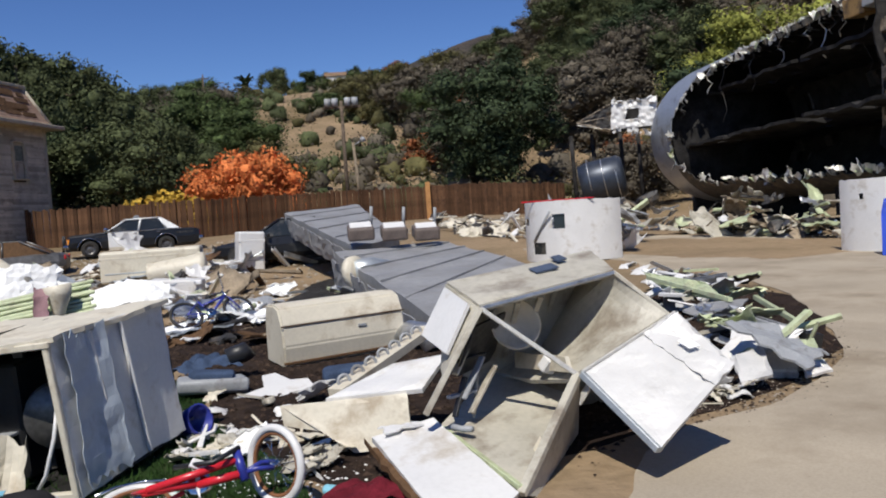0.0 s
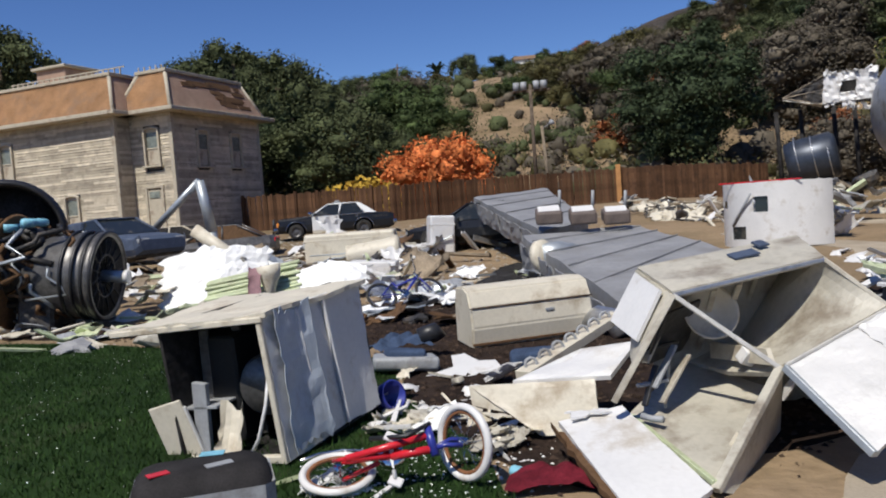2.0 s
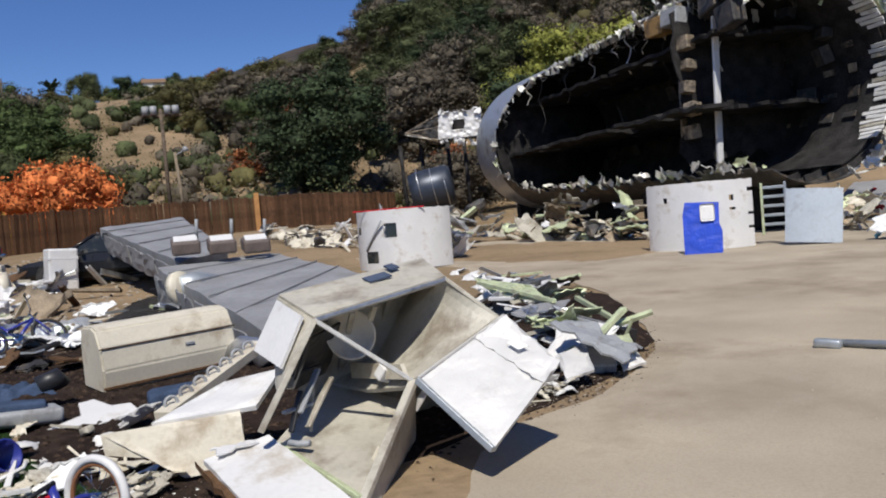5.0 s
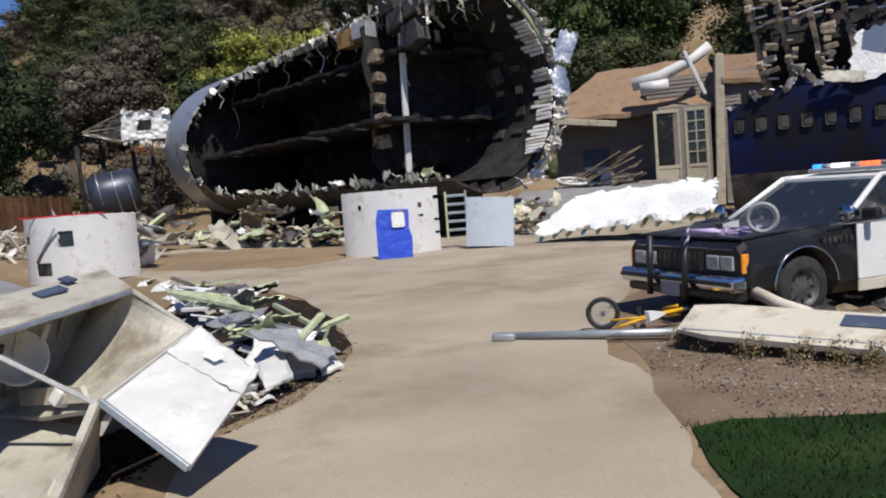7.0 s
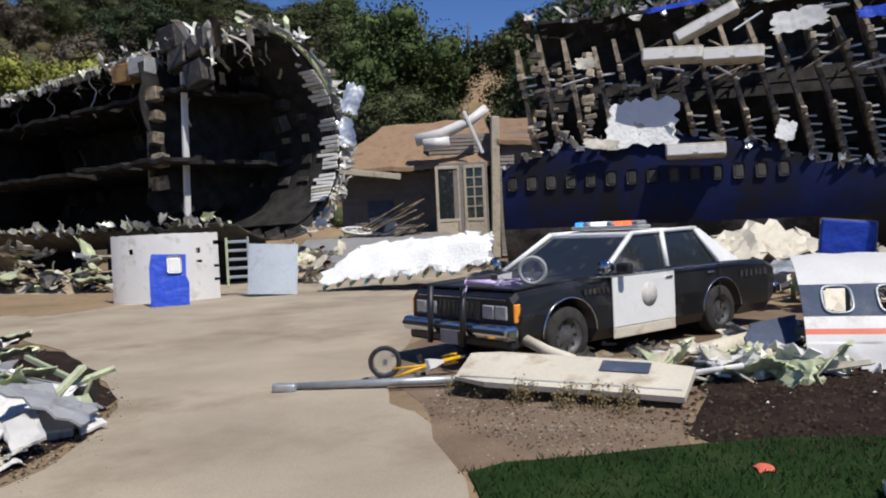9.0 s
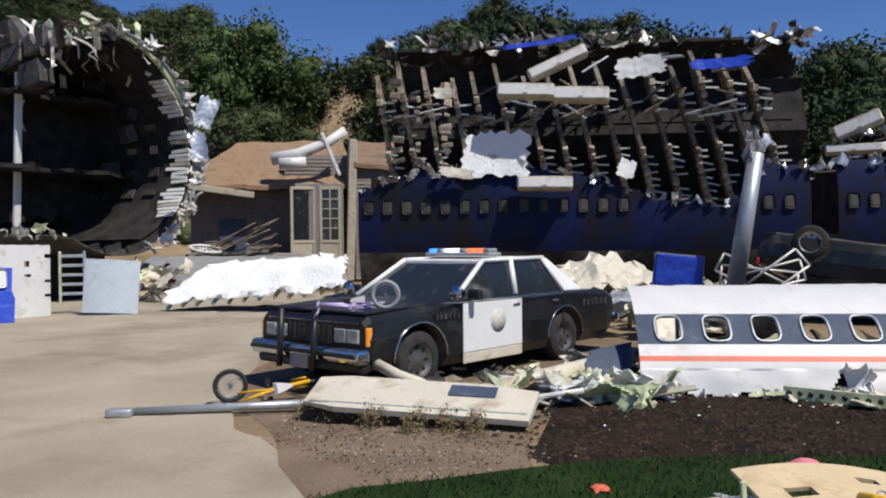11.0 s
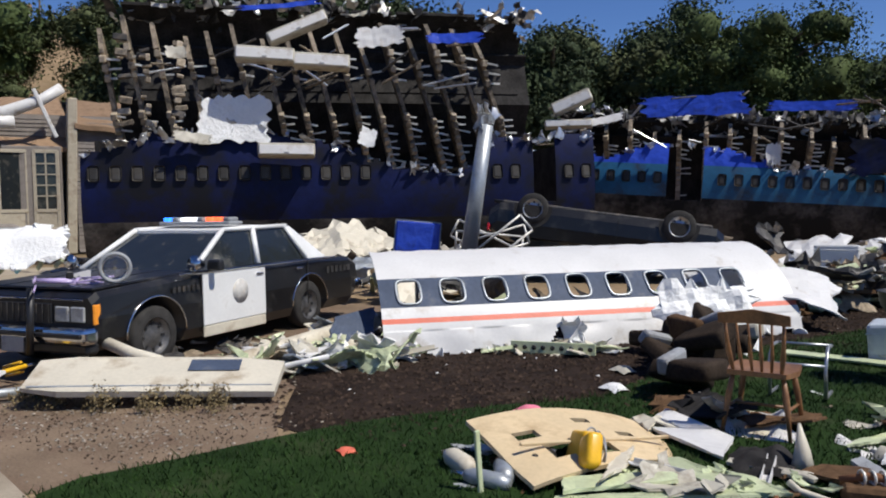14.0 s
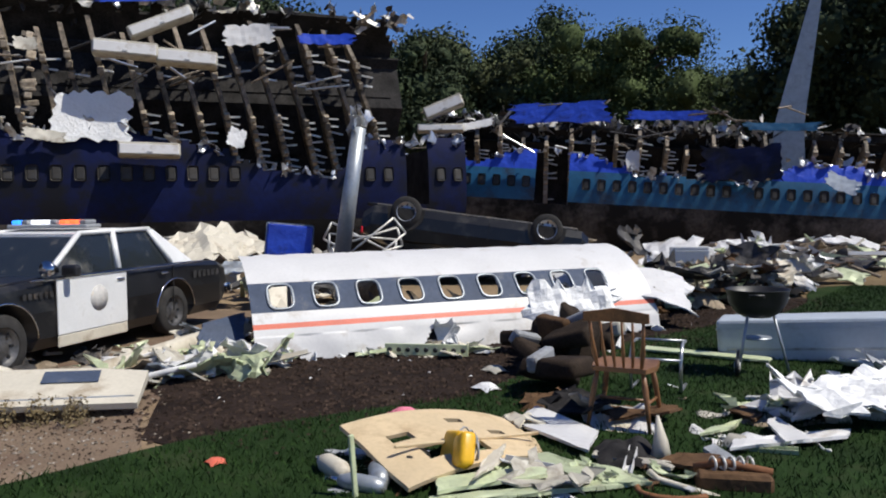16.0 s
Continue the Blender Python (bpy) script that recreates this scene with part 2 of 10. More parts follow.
def part(name, data, material, parent=None, label="", at=None):
    """One mesh object under a thing or a part."""
    if isinstance(data, bmesh.types.BMesh):
        bm, data = data, bpy.data.meshes.new(name)
        bm.to_mesh(data)
        bm.free()
    if material is not None and not data.materials:
        data.materials.append(material)
    ob = new(name, data)
    if parent is not None:
        ob.parent = parent
    if at is not None:
        ob.matrix_basis = at
    if label:
        ob["label"] = label
    return ob


def thing(name, m, label, category, group="", kind=""):
    ob = new(name)
    ob.empty_display_size = 0.2
    ob.matrix_basis = m
    return tagged(ob, label, category, group, kind)


def join(*bms):
    out = bmesh.new()
    for b in bms:
        me = bpy.data.meshes.new("tmp")
        b.to_mesh(me)
        b.free()
        out.from_mesh(me)
        bpy.data.meshes.remove(me)
    return out


def box(sx, sy, sz, m=None, bevel=0.0, seg=1):
    """A box with its centre at the origin of m."""
    bm = bmesh.new()
    bmesh.ops.create_cube(bm, size=1)
    bmesh.ops.scale(bm, vec=(sx, sy, sz), verts=bm.verts)
    if bevel:
        bmesh.ops.bevel(bm, geom=bm.edges[:], offset=bevel, segments=seg, affect="EDGES", profile=0.5)
    if m is not None:
        bmesh.ops.transform(bm, matrix=m, verts=bm.verts)
    return bm


def rod(a, b, r, r2=None, n=8):
    """A round bar from a to b."""
    a, b = Vector(a), Vector(b)
    bm = bmesh.new()
    bmesh.ops.create_cone(bm, cap_ends=True, segments=n, radius1=r, radius2=r if r2 is None else r2, depth=(b - a).length)
    q = (b - a).to_track_quat("Z", "Y").to_matrix().to_4x4()
    bmesh.ops.transform(bm, matrix=Matrix.Translation((a + b) / 2) @ q, verts=bm.verts)
    for f in bm.faces:
        f.smooth = len(f.verts) == 4
    return bm


def tube(points, r, n=8, closed=False):
    """A bent pipe through points; r: one radius or one for each point."""
    pts = [Vector(p) for p in points]
    k = len(pts)
    rs = r if isinstance(r, (list, tuple)) else [r] * k
    verts, faces = [], []
    side = None
    for i, p in enumerate(pts):
        d = (pts[(i + 1) % k] - pts[i - 1]) if closed else (pts[min(i + 1, k - 1)] - pts[max(i - 1, 0)])
        d.normalize()
        if side is None:
            side = d.orthogonal().normalized()
        side = (side - d * side.dot(d)).normalized()
        up = d.cross(side)
        for j in range(n):
            a = 2 * math.pi * j / n
            verts.append(p + (side * math.cos(a) + up * math.sin(a)) * rs[i])
    for i in range(k if closed else k - 1):
        for j in range(n):
            a, b = i * n + j, i * n + (j + 1) % n
            c, d2 = ((i + 1) % k) * n + (j + 1) % n, ((i + 1) % k) * n + j
            faces.append((a, b, c, d2))
    if not closed:
        faces += [tuple(range(n))[::-1], tuple(range((k - 1) * n, k * n))]
    return mesh("pipe", verts, faces, True)


def ring(R, r, n=32, k=8, m=Matrix()):
    return tube([m @ Vector((R * math.cos(2 * math.pi * i / n), R * math.sin(2 * math.pi * i / n), 0)) for i in range(n)], r, k, True)


def lathe(profile, n=24, m=Matrix(), caps=True):
    """A turned body about z; profile: (radius, height)."""
    verts, faces = [], []
    for R, z in profile:
        for j in range(n):
            a = 2 * math.pi * j / n
            verts.append(m @ Vector((R * math.cos(a), R * math.sin(a), z)))
    for i in range(len(profile) - 1):
        for j in range(n):
            faces.append((i * n + j, i * n + (j + 1) % n, (i + 1) * n + (j + 1) % n, (i + 1) * n + j))
    if caps:
        faces += [tuple(range(n))[::-1], tuple(range((len(profile) - 1) * n, len(profile) * n))]
    return mesh("turned", verts, faces, True)


def sheet(w, h, nx=10, ny=8, jag=0.12, crumple=0.03, bend=0.0, thick=0.012, rng=None, holes=0.0):
    """A torn panel in the xy plane: ragged outline, dents, a bend about y, and thickness."""
    rng = rng or random
    s0 = rng.uniform(0, 99)
    verts, top = [], []
    for j in range(ny + 1):
        for i in range(nx + 1):
            u, v = i / nx - 0.5, j / ny - 0.5
            x, y = u * w, v * h
            if i in (0, nx):
                x += rng.uniform(-1, 0.3) * jag * w * 0.5 * (1 if i else -1)
            if j in (0, ny):
                y += rng.uniform(-1, 0.3) * jag * h * 0.5 * (1 if j else -1)
            z = bend * (u * u * 4) + crumple * noise.noise((x * 2.2 + s0, y * 2.2, s0)) + 0.5 * crumple * noise.noise((x * 7 + s0, y * 7, 3))
            verts.append((x, y, z))
    N = len(verts)
    keep = []
    for j in range(ny):
        for i in range(nx):
            if holes and noise.noise((i * 0.5 + s0, j * 0.5, 7.7)) > 0.5 - holes:
                continue
            a = j * (nx + 1) + i
            keep.append((a, a + 1, a + nx + 2, a + nx + 1))
    verts += [(x, y, z - thick) for x, y, z in verts]
    edges = {}
    for f in keep:
        for k in range(4):
            e = (f[k], f[(k + 1) % 4])
            edges[e] = edges.get(e, 0) + 1
    faces = list(keep) + [tuple(v + N for v in f[::-1]) for f in keep]
    for a, b in edges:
        if (b, a) not in edges:
            faces.append((b, a, a + N, b + N))
    return mesh("sheet", verts, faces)


def flat(pts, thick, m=Matrix()):
    """A plate cut to an outline (x, y), with its top at z 0."""
    n = len(pts)
    v = [m @ Vector((x, y, 0)) for x, y in pts] + [m @ Vector((x, y, -thick)) for x, y in pts]
    f = [tuple(range(n)), tuple(range(n, 2 * n))[::-1]] + [((i + 1) % n, i, i + n, (i + 1) % n + n) for i in range(n)]
    return mesh("plate", v, f)


def heading(az):
    """Unit way over the ground, degrees to the left of +y."""
    return Vector((-math.sin(radians(az)), math.cos(radians(az)), 0))


def polar(az, r, z=0.0):
    v = heading(az) * r
    return Vector((v.x, v.y, z))


def frame_of(origin, xdir, up=(0, 0, 1)):
    """A pose whose x points along xdir."""
    x = Vector(xdir).normalized()
    y = Vector(up).cross(x).normalized()
    z = x.cross(y)
    m = Matrix((x, y, z)).transposed().to_4x4()
    m.translation = Vector(origin)
    return m


def smooth(v):
    v = min(1.0, max(0.0, v))
    return v * v * (3 - 2 * v)


def table(rows, x):
    """A value between the rows (x, value) of a table in rising x."""
    if x <= rows[0][0]:
        return rows[0][1]
    for (a, p), (b, q) in zip(rows, rows[1:]):
        if x <= b:
            return p + (q - p) * (x - a) / (b - a)
    return rows[-1][1]


# ---------- ground, hills ----------
RIDGE = [(-180, 3), (-125, 5), (-110, 4), (-95, 7), (-80, 8.5), (-70, 11.5), (-62, 13), (-55, 13), (-49, 12.8), (-44, 13.5), (-30, 15), (-18, 14), (-10, 12.8), (-4, 11.4), (0, 10.7), (6, 10.2), (13, 9.8), (18, 8.2), (24, 5), (32, 4), (60, 3), (180, 3)]


def ground_z(x, y):
    """Height of the ground: level by the drive, rising gently to the fence, then hills."""
    base = 1.15 * smooth((y - 14) / 34) * (1 - smooth((x - 2) / 14))
    r = math.hypot(x, y)
    if r > 50:
        az = math.degrees(math.atan2(-x, y))
        top = 150 * math.tan(radians(table(RIDGE, az) - 1.2))
        base += top * smooth((r - 50) / 105) ** 0.8 * (1 if r < 165 else 1 - 0.5 * smooth((r - 165) / 300))
        base += 2.2 * noise.noise((x * 0.03, y * 0.03, 0)) * smooth((r - 55) / 60)
    return base


def build_ground():
    radii = [0.0] + [0.6 * i for i in range(1, 30)] + [18 + 2 * i for i in range(17)] + [53 + 5 * i for i in range(34)] + [240, 300, 400, 700, 1500, 4000]
    n = 240
    verts = [(0, 0, 0)]
    faces = []
    for r in radii[1:]:
        for j in range(n):
            p = heading(360 * j / n) * r
            z = ground_z(p.x, p.y) + (0.03 * noise.noise((p.x * 0.8, p.y * 0.8, 2)) if r > 22 else 0)
            verts.append((p.x, p.y, z if r < 1000 else -20))
    for j in range(n):
        faces.append((0, 1 + j, 1 + (j + 1) % n))
    for i in range(len(radii) - 2):
        for j in range(n):
            a, b = 1 + i * n + j, 1 + i * n + (j + 1) % n
            faces.append((a, a + n, b + n, b))
    me = mesh("ground", verts, faces, True)
    me.flip_normals()
    m = mat("sandy_hill_soil", (0.27, 0.195, 0.12), 0.95, 0, 0.2, 0.25, 0.5, 6, (0.15, 0.11, 0.06), 0.5, 0.08)
    g = part("ground", me, m)
    tagged(g, "bare sandy soil rising into dry brown hillsides", "ground", kind="structure")


build_ground()


def patch(name, outline, z, material, label, category, ragged=0.12, step=0.25, seed=1):
    """A thin layer on the ground with a worn, uneven edge."""
    rng = random.Random(seed)
    pts = []
    k = len(outline)
    for i in range(k):
        p0, p1, p2, p3 = [Vector(outline[(i + d) % k][:2]) for d in (-1, 0, 1, 2)]
        n = max(1, int((p2 - p1).length / step))
        for j in range(n):
            t = j / n
            q = 0.5 * (2 * p1 + (p2 - p0) * t + (2 * p0 - 5 * p1 + 4 * p2 - p3) * t * t + (3 * p1 - p0 - 3 * p2 + p3) * t ** 3)
            pts.append(q + Vector((noise.noise((q.x * 1.5, q.y * 1.5, seed)), noise.noise((q.x * 1.5, q.y * 1.5, seed + 9)))) * ragged)
    bm = bmesh.new()
    vs = [bm.verts.new((p.x, p.y, ground_z(p.x, p.y) + z)) for p in pts]
    f = bm.faces.new(vs)
    if f.normal.z < 0 or sum((a.co.x - b.co.x) * (a.co.y + b.co.y) for a, b in zip(vs, vs[1:] + vs[:1])) > 0:
        f.normal_flip()
    res = bmesh.ops.extrude_face_region(bm, geom=[f])
    bmesh.ops.translate(bm, vec=(0, 0, -z - 0.03), verts=[e for e in res["geom"] if isinstance(e, bmesh.types.BMVert)])
    bmesh.ops.triangulate(bm, faces=bm.faces[:])
    bmesh.ops.recalc_face_normals(bm, faces=bm.faces[:])
    ob = part(name, bm, material)
    return tagged(ob, label, category, kind="structure")


ASPHALT = mat("tan_worn_paving", (0.37, 0.315, 0.24), 0.9, 0, 0.14, 0.7, 0.4, 60, (0.25, 0.205, 0.15), 0.42, 0.45)
TURF = mat("green_turf", (0.016, 0.036, 0.008), 0.9, 0, 0.35, 1.2, 0.8, 90, (0.035, 0.04, 0.018), 0.3, 1.2)
MULCH = mat("dark_mulch", (0.026, 0.017, 0.013), 0.95, 0, 0.45, 2.5, 1.0, 45, (0.05, 0.034, 0.024), 0.25, 2)
DIRT = mat("bare_brown_dirt", (0.20, 0.145, 0.10), 0.95, 0, 0.2, 1.6, 0.5, 45, (0.15, 0.10, 0.07), 0.4, 1.5)

patch("drive", [(0.9, -3.0), (0.75, 1.5), (0.95, 4.4), (2.67, 6.0, 0.0), (3.6, 7.24, 0.0), (4.45, 9.54, 0.0), (5.14, 12.67, 0.0), (5.13, 15.7, 0.01), (4.32, 16.63, 0.02), (4.27, 19.02, 0.06), (2.5, 24), (7, 26.5), (12, 23), (19, 19), (20, 13), (13, 11), (8.4, 7.75, 0.0), (5.45, 5.45, 0.0), (4.75, 4.4, 0.0), (4.18, 3.75, 0.0), (3.66, 3.08, 0.0), (3.05, 2.4), (2.5, 1.2), (2.4, -3)], 0.012, ASPHALT, "worn tan paved drive with dusty edges", "road", 0.12, 0.3, 3)
LAWN_WEST = [(-9, 1.5), (-0.3, 1.0), (-0.74, 4.15, 0.0), (-2.11, 6.55, 0.0), (-2.55, 7.82, 0.0), (-5.93, 9.06, 0.0), (-9.31, 9.87, 0.0), (-14, 8.4)]
patch("lawn", LAWN_WEST, 0.010, TURF, "green turf scattered with white specks", "lawn", 0.1, 0.3, 5)
MULCH_WEST = [(-0.44, 4.24, 0.0), (0.55, 4.7), (3.56, 7.31, 0.0), (4.64, 12.4, 0.0), (-1.16, 13.12, 0.0), (-4.63, 12.86, 0.0), (-10.07, 10.69, 0.0), (-6.47, 9.91, 0.0), (-2.76, 8.47, 0.0), (-2.06, 6.55, 0.0)]
patch("mulch_bed", MULCH_WEST, 0.007, MULCH, "dark brown mulch strewn with scraps", "mulch", 0.15, 0.3, 6)
MULCH_EAST = [(5.19, 2.23, 0.0), (6.16, 2.64, 0.0), (7.4, 3.0), (10.6, 3.2), (12.5, 1.0), (13, -6), (9.6, -4.2), (8.3, -1.6), (6.1, -0.15), (5.6, 0.8), (5.05, 1.6)]
patch("mulch_bed", MULCH_EAST, 0.007, MULCH, "dark brown mulch bed between the wrecks", "mulch", 0.2, 0.3, 7)
LAWN_EAST = [(2.6, -2), (2.68, 1.2), (3.15, 2.3), (3.74, 3.1, 0.0), (4.3, 2.78, 0.0), (4.72, 2.35, 0.0), (5.38, 1.75, 0.0), (6.11, 0.65, 0.0), (6.5, -0.02, 0.0), (8.55, -1.26, 0.0), (11.5, -4.5), (15, -7), (12, -12), (5, -9)]
patch("lawn", LAWN_EAST, 0.016, TURF, "green turf with scattered scraps and stones", "lawn", 0.08, 0.3, 8)
patch("dirt_bed", [(4.66, 4.22, 0.0), (5.4, 5.23, 0.0), (5.77, 6.1, -0.0), (6.4, 6.6), (10, 7.5), (12.5, 4), (10, 2.9), (6.07, 2.6, 0.0), (4.92, 2.19, 0.0), (4.24, 2.81, 0.0), (3.75, 3.19, 0.0)], 0.004, DIRT, "bare brown dirt with pebbles", "soil", 0.1, 0.3, 9)


# ---------- trees ----------
def leaf_cloud(name, blobs, count, size, seed, droop=0.0):
    """Many small leaf clumps on the shells of the blobs (x, y, z, radius)."""
    rs = np.random.RandomState(seed)
    w = np.array([b[3] ** 2 for b in blobs])
    pick = rs.choice(len(blobs), count, p=w / w.sum())
    B = np.array(blobs)[pick]
    d = rs.normal(size=(count, 3))
    d /= np.linalg.norm(d, axis=1, keepdims=True)
    c = B[:, :3] + d * (B[:, 3:] * rs.uniform(0.55, 1.14, (count, 1)))
    c[:, 2] -= droop * rs.uniform(0, 1, count) ** 2
    u = rs.normal(size=(count, 3))
    u -= d * (u * d).sum(1, keepdims=True) * 0.6
    u /= np.linalg.norm(u, axis=1, keepdims=True)
    v = np.cross(u, rs.normal(size=(count, 3)))
    v /= np.linalg.norm(v, axis=1, keepdims=True)
    s = size * rs.uniform(0.5, 1.4, (count, 1))
    quad = np.stack([c - u * s, c + v * s * 0.55, c + u * s, c - v * s * 0.55], 1).reshape(-1, 3)
    me = bpy.data.meshes.new(name)
    me.vertices.add(count * 4)
    me.loops.add(count * 4)
    me.polygons.add(count)
    me.vertices.foreach_set("co", quad.ravel())
    me.loops.foreach_set("vertex_index", np.arange(count * 4))
    me.polygons.foreach_set("loop_start", np.arange(0, count * 4, 4))
    me.update()
    return me


BALL = bmesh.new()
bmesh.ops.create_icosphere(BALL, subdivisions=2, radius=1)
BALL_V = np.array([v.co[:] for v in BALL.verts])
BALL_F = np.array([[v.index for v in f.verts] for f in BALL.faces])
BALL.free()


def with_core(me, blobs, seed, fill=0.56):
    """Adds unseen lumpy filler balls to a leaf mesh, so its shell looks opaque."""
    rs = np.random.RandomState(seed)
    n, k, t = len(blobs), len(BALL_V), len(BALL_F)
    B = np.array(blobs)
    v = B[:, None, :3] + BALL_V[None] * B[:, None, 3:] * fill * rs.uniform(0.55, 1.2, (n, k, 1))
    f = BALL_F[None] + (np.arange(n) * k)[:, None, None]
    quads = len(me.polygons)
    old = np.empty(quads * 12)
    me.vertices.foreach_get("co", old)
    out = bpy.data.meshes.new("crown")
    out.vertices.add(quads * 4 + n * k)
    out.loops.add(quads * 4 + n * t * 3)
    out.polygons.add(quads + n * t)
    out.vertices.foreach_set("co", np.concatenate([old, v.ravel()]))
    out.loops.foreach_set("vertex_index", np.concatenate([np.arange(quads * 4), (f + quads * 4).ravel()]).astype(np.int32))
    out.polygons.foreach_set("loop_start", np.concatenate([np.arange(0, quads * 4, 4), quads * 4 + np.arange(0, n * t * 3, 3)]).astype(np.int32))
    out.update()
    bpy.data.meshes.remove(me)
    return out


def limbs(h, spread, seed, bare=False):
    rng = random.Random(seed)
    ms = []
    lean = Vector((rng.uniform(-0.1, 0.1), rng.uniform(-0.1, 0.1), 0)) * h
    trunk = [Vector((0, 0, -0.3)), lean * 0.3 + Vector((0, 0, h * 0.3)), lean * 0.7 + Vector((0, 0, h * 0.6)), lean + Vector((0, 0, h * 0.85))]
    ms.append(tube(trunk, [0.045 * h, 0.032 * h, 0.02 * h, 0.006 * h], 7))
    for i in range(7 if not bare else 12):
        t = rng.uniform(0.3, 0.8)
        p = lean * t + Vector((0, 0, h * t * 0.95))
        a = rng.uniform(0, 6.28)
        q = p + Vector((math.cos(a), math.sin(a), rng.uniform(0.4, 1.0))) * spread * rng.uniform(0.35, 0.62)
        q.z = min(q.z, 0.86 * h)
        mid = (p + q) / 2 + Vector((0, 0, 0.05 * h))
        ms.append(tube([p, mid, q], [0.016 * h, 0.010 * h, 0.003 * h], 5))
    bm = bmesh.new()
    for me in ms:
        bm.from_mesh(me)
        bpy.data.meshes.remove(me)
    me = bpy.data.meshes.new("trunk")
    bm.to_mesh(me)
    bm.free()
    me.materials.append(M["bark"])
    return me


def crown_blobs(h, spread, seed, n=16, low=0.25):
    rng = random.Random(seed)
    out = []
    for i in range(int(2.6 * n)):
        a, t = rng.uniform(0, 6.28), rng.uniform(low, 0.93)
        k = math.sin(math.pi * (0.12 + 0.8 * (t - low) / (1 - low))) ** 0.6
        d = spread * k * rng.uniform(0.15, 0.88)
        out.append((d * math.cos(a), d * math.sin(a), h * t, spread * rng.uniform(0.13, 0.34) * (0.6 + 0.4 * k)))
    return out


KINDS = {}


def tree_kind(key, h, spread, leaf, count, size, seed, n=16, low=0.25, droop=0.0, bare=False):
    blobs = crown_blobs(h, spread, seed, n, low)
    crown = with_core(leaf_cloud("crown", blobs, count, size, seed, droop), blobs, seed)
    crown.materials.append(LEAF[leaf])
    KINDS[key] = (limbs(h, spread, seed + 1, bare), crown)


tree_kind("oak_a", 9, 4.8, "oak", 20000, 0.11, 11, 22, 0.15)
tree_kind("oak_b", 8, 4.6, "green", 20000, 0.11, 12, 20, 0.15)
tree_kind("dark_a", 11, 4.6, "dark", 22000, 0.12, 13, 22, 0.12)
tree_kind("grey_a", 8, 4.8, "grey", 13200, 0.11, 14, 20, 0.1, bare=True)
tree_kind("olive_a", 7, 4.4, "olive", 13200, 0.11, 15, 18, 0.1)
tree_kind("yellowgreen_a", 9, 4.8, "yellowgreen", 14300, 0.11, 16, 20, 0.15)
tree_kind("rust_a", 5, 3.4, "rust", 3000, 0.18, 17, 12, 0.1)
tree_kind("eucalyptus", 15, 4.2, "oak", 22000, 0.13, 18, 18, 0.35, 1.2)
tree_kind("willow", 13, 7.0, "green", 60000, 0.11, 19, 40, 0.12, 0.6)
tree_kind("orange_maple", 5, 4.6, "orange", 14000, 0.13, 20, 20, 0.12)
tree_kind("yellow_bush", 3, 2.6, "yellow", 2400, 0.18, 21, 12, 0.1)
tree_kind("bush", 2.6, 2.6, "green", 1600, 0.22, 22, 10, 0.05)
tree_kind("dry_bush", 2.4, 2.8, "grey", 1500, 0.22, 23, 10, 0.05)
tree_kind("cypress", 11, 1.1, "dark", 1500, 0.3, 24, 14, 0.05)
LABELS = {"oak": "dark green oak on the dry hillside", "green": "leafy green tree on the hillside", "dark": "deep green broad hillside tree", "grey": "grey-brown dry scrubby tree", "olive": "olive brown hillside tree", "yellowgreen": "bright yellow-green leafy tree", "rust": "rust-brown dried hillside shrub", "eucalyptus": "tall ragged eucalyptus tree", "willow": "large feathery green tree behind the wreck", "orange_maple": "bright orange autumn tree by the fence", "yellow_bush": "yellow autumn shrub by the fence", "bush": "low green hillside shrub", "dry_bush": "low grey dry hillside shrub", "cypress": "slim dark cypress on the ridge"}


def plant(key, az, r, scale=1.0, z=None, turn=None, wide=1.0):
    p = polar(az, r)
    g = ground_z(p.x, p.y) if z is None else z
    name = "shrub" if "bush" in key or "rust" in key else "tree"
    lab = LABELS.get(key) or LABELS.get({"oak_a": "oak", "oak_b": "green", "dark_a": "dark", "grey_a": "grey", "olive_a": "olive", "yellowgreen_a": "yellowgreen", "rust_a": "rust"}[key])
    m = Matrix.Translation((p.x, p.y, g - 0.15)) @ pose(0, 0, 0, 0, 0, az * 37 if turn is None else turn)
    t = thing(name, m, lab, name, "hillside growth" if r > 55 else "")
    t.scale = (scale * wide, scale * wide, scale)
    part("trunk", KINDS[key][0], None, t)
    part("crown", KINDS[key][1], None, t)
    return t


# single trees that stand out
plant("orange_maple", 13.4, 50.5, 0.88, 1.3, wide=1.05)
plant("yellow_bush", 18.8, 48, 0.95, 0.9)
plant("yellowgreen_a", -23.0, 72, 1.25, wide=1.2)
plant("yellowgreen_a", -19.0, 70, 0.95)
plant("yellowgreen_a", -26.0, 76, 1.0)
for az_, r_, s_ in ((41.5, 75, 1.15), (45, 78, 1.2), (36, 80, 0.8)):
    plant("eucalyptus", az_, r_, s_)
for az_, s_ in ((-82.6, 0.9), (-83.6, 0.75), (-75.3, 0.8), (-76.0, 0.95), (-76.8, 0.85), (-52.6, 0.55)):
    plant("cypress", az_, 118, s_)
plant("willow", -100.5, 52, 1.0)
plant("willow", -105.5, 56, 0.8)
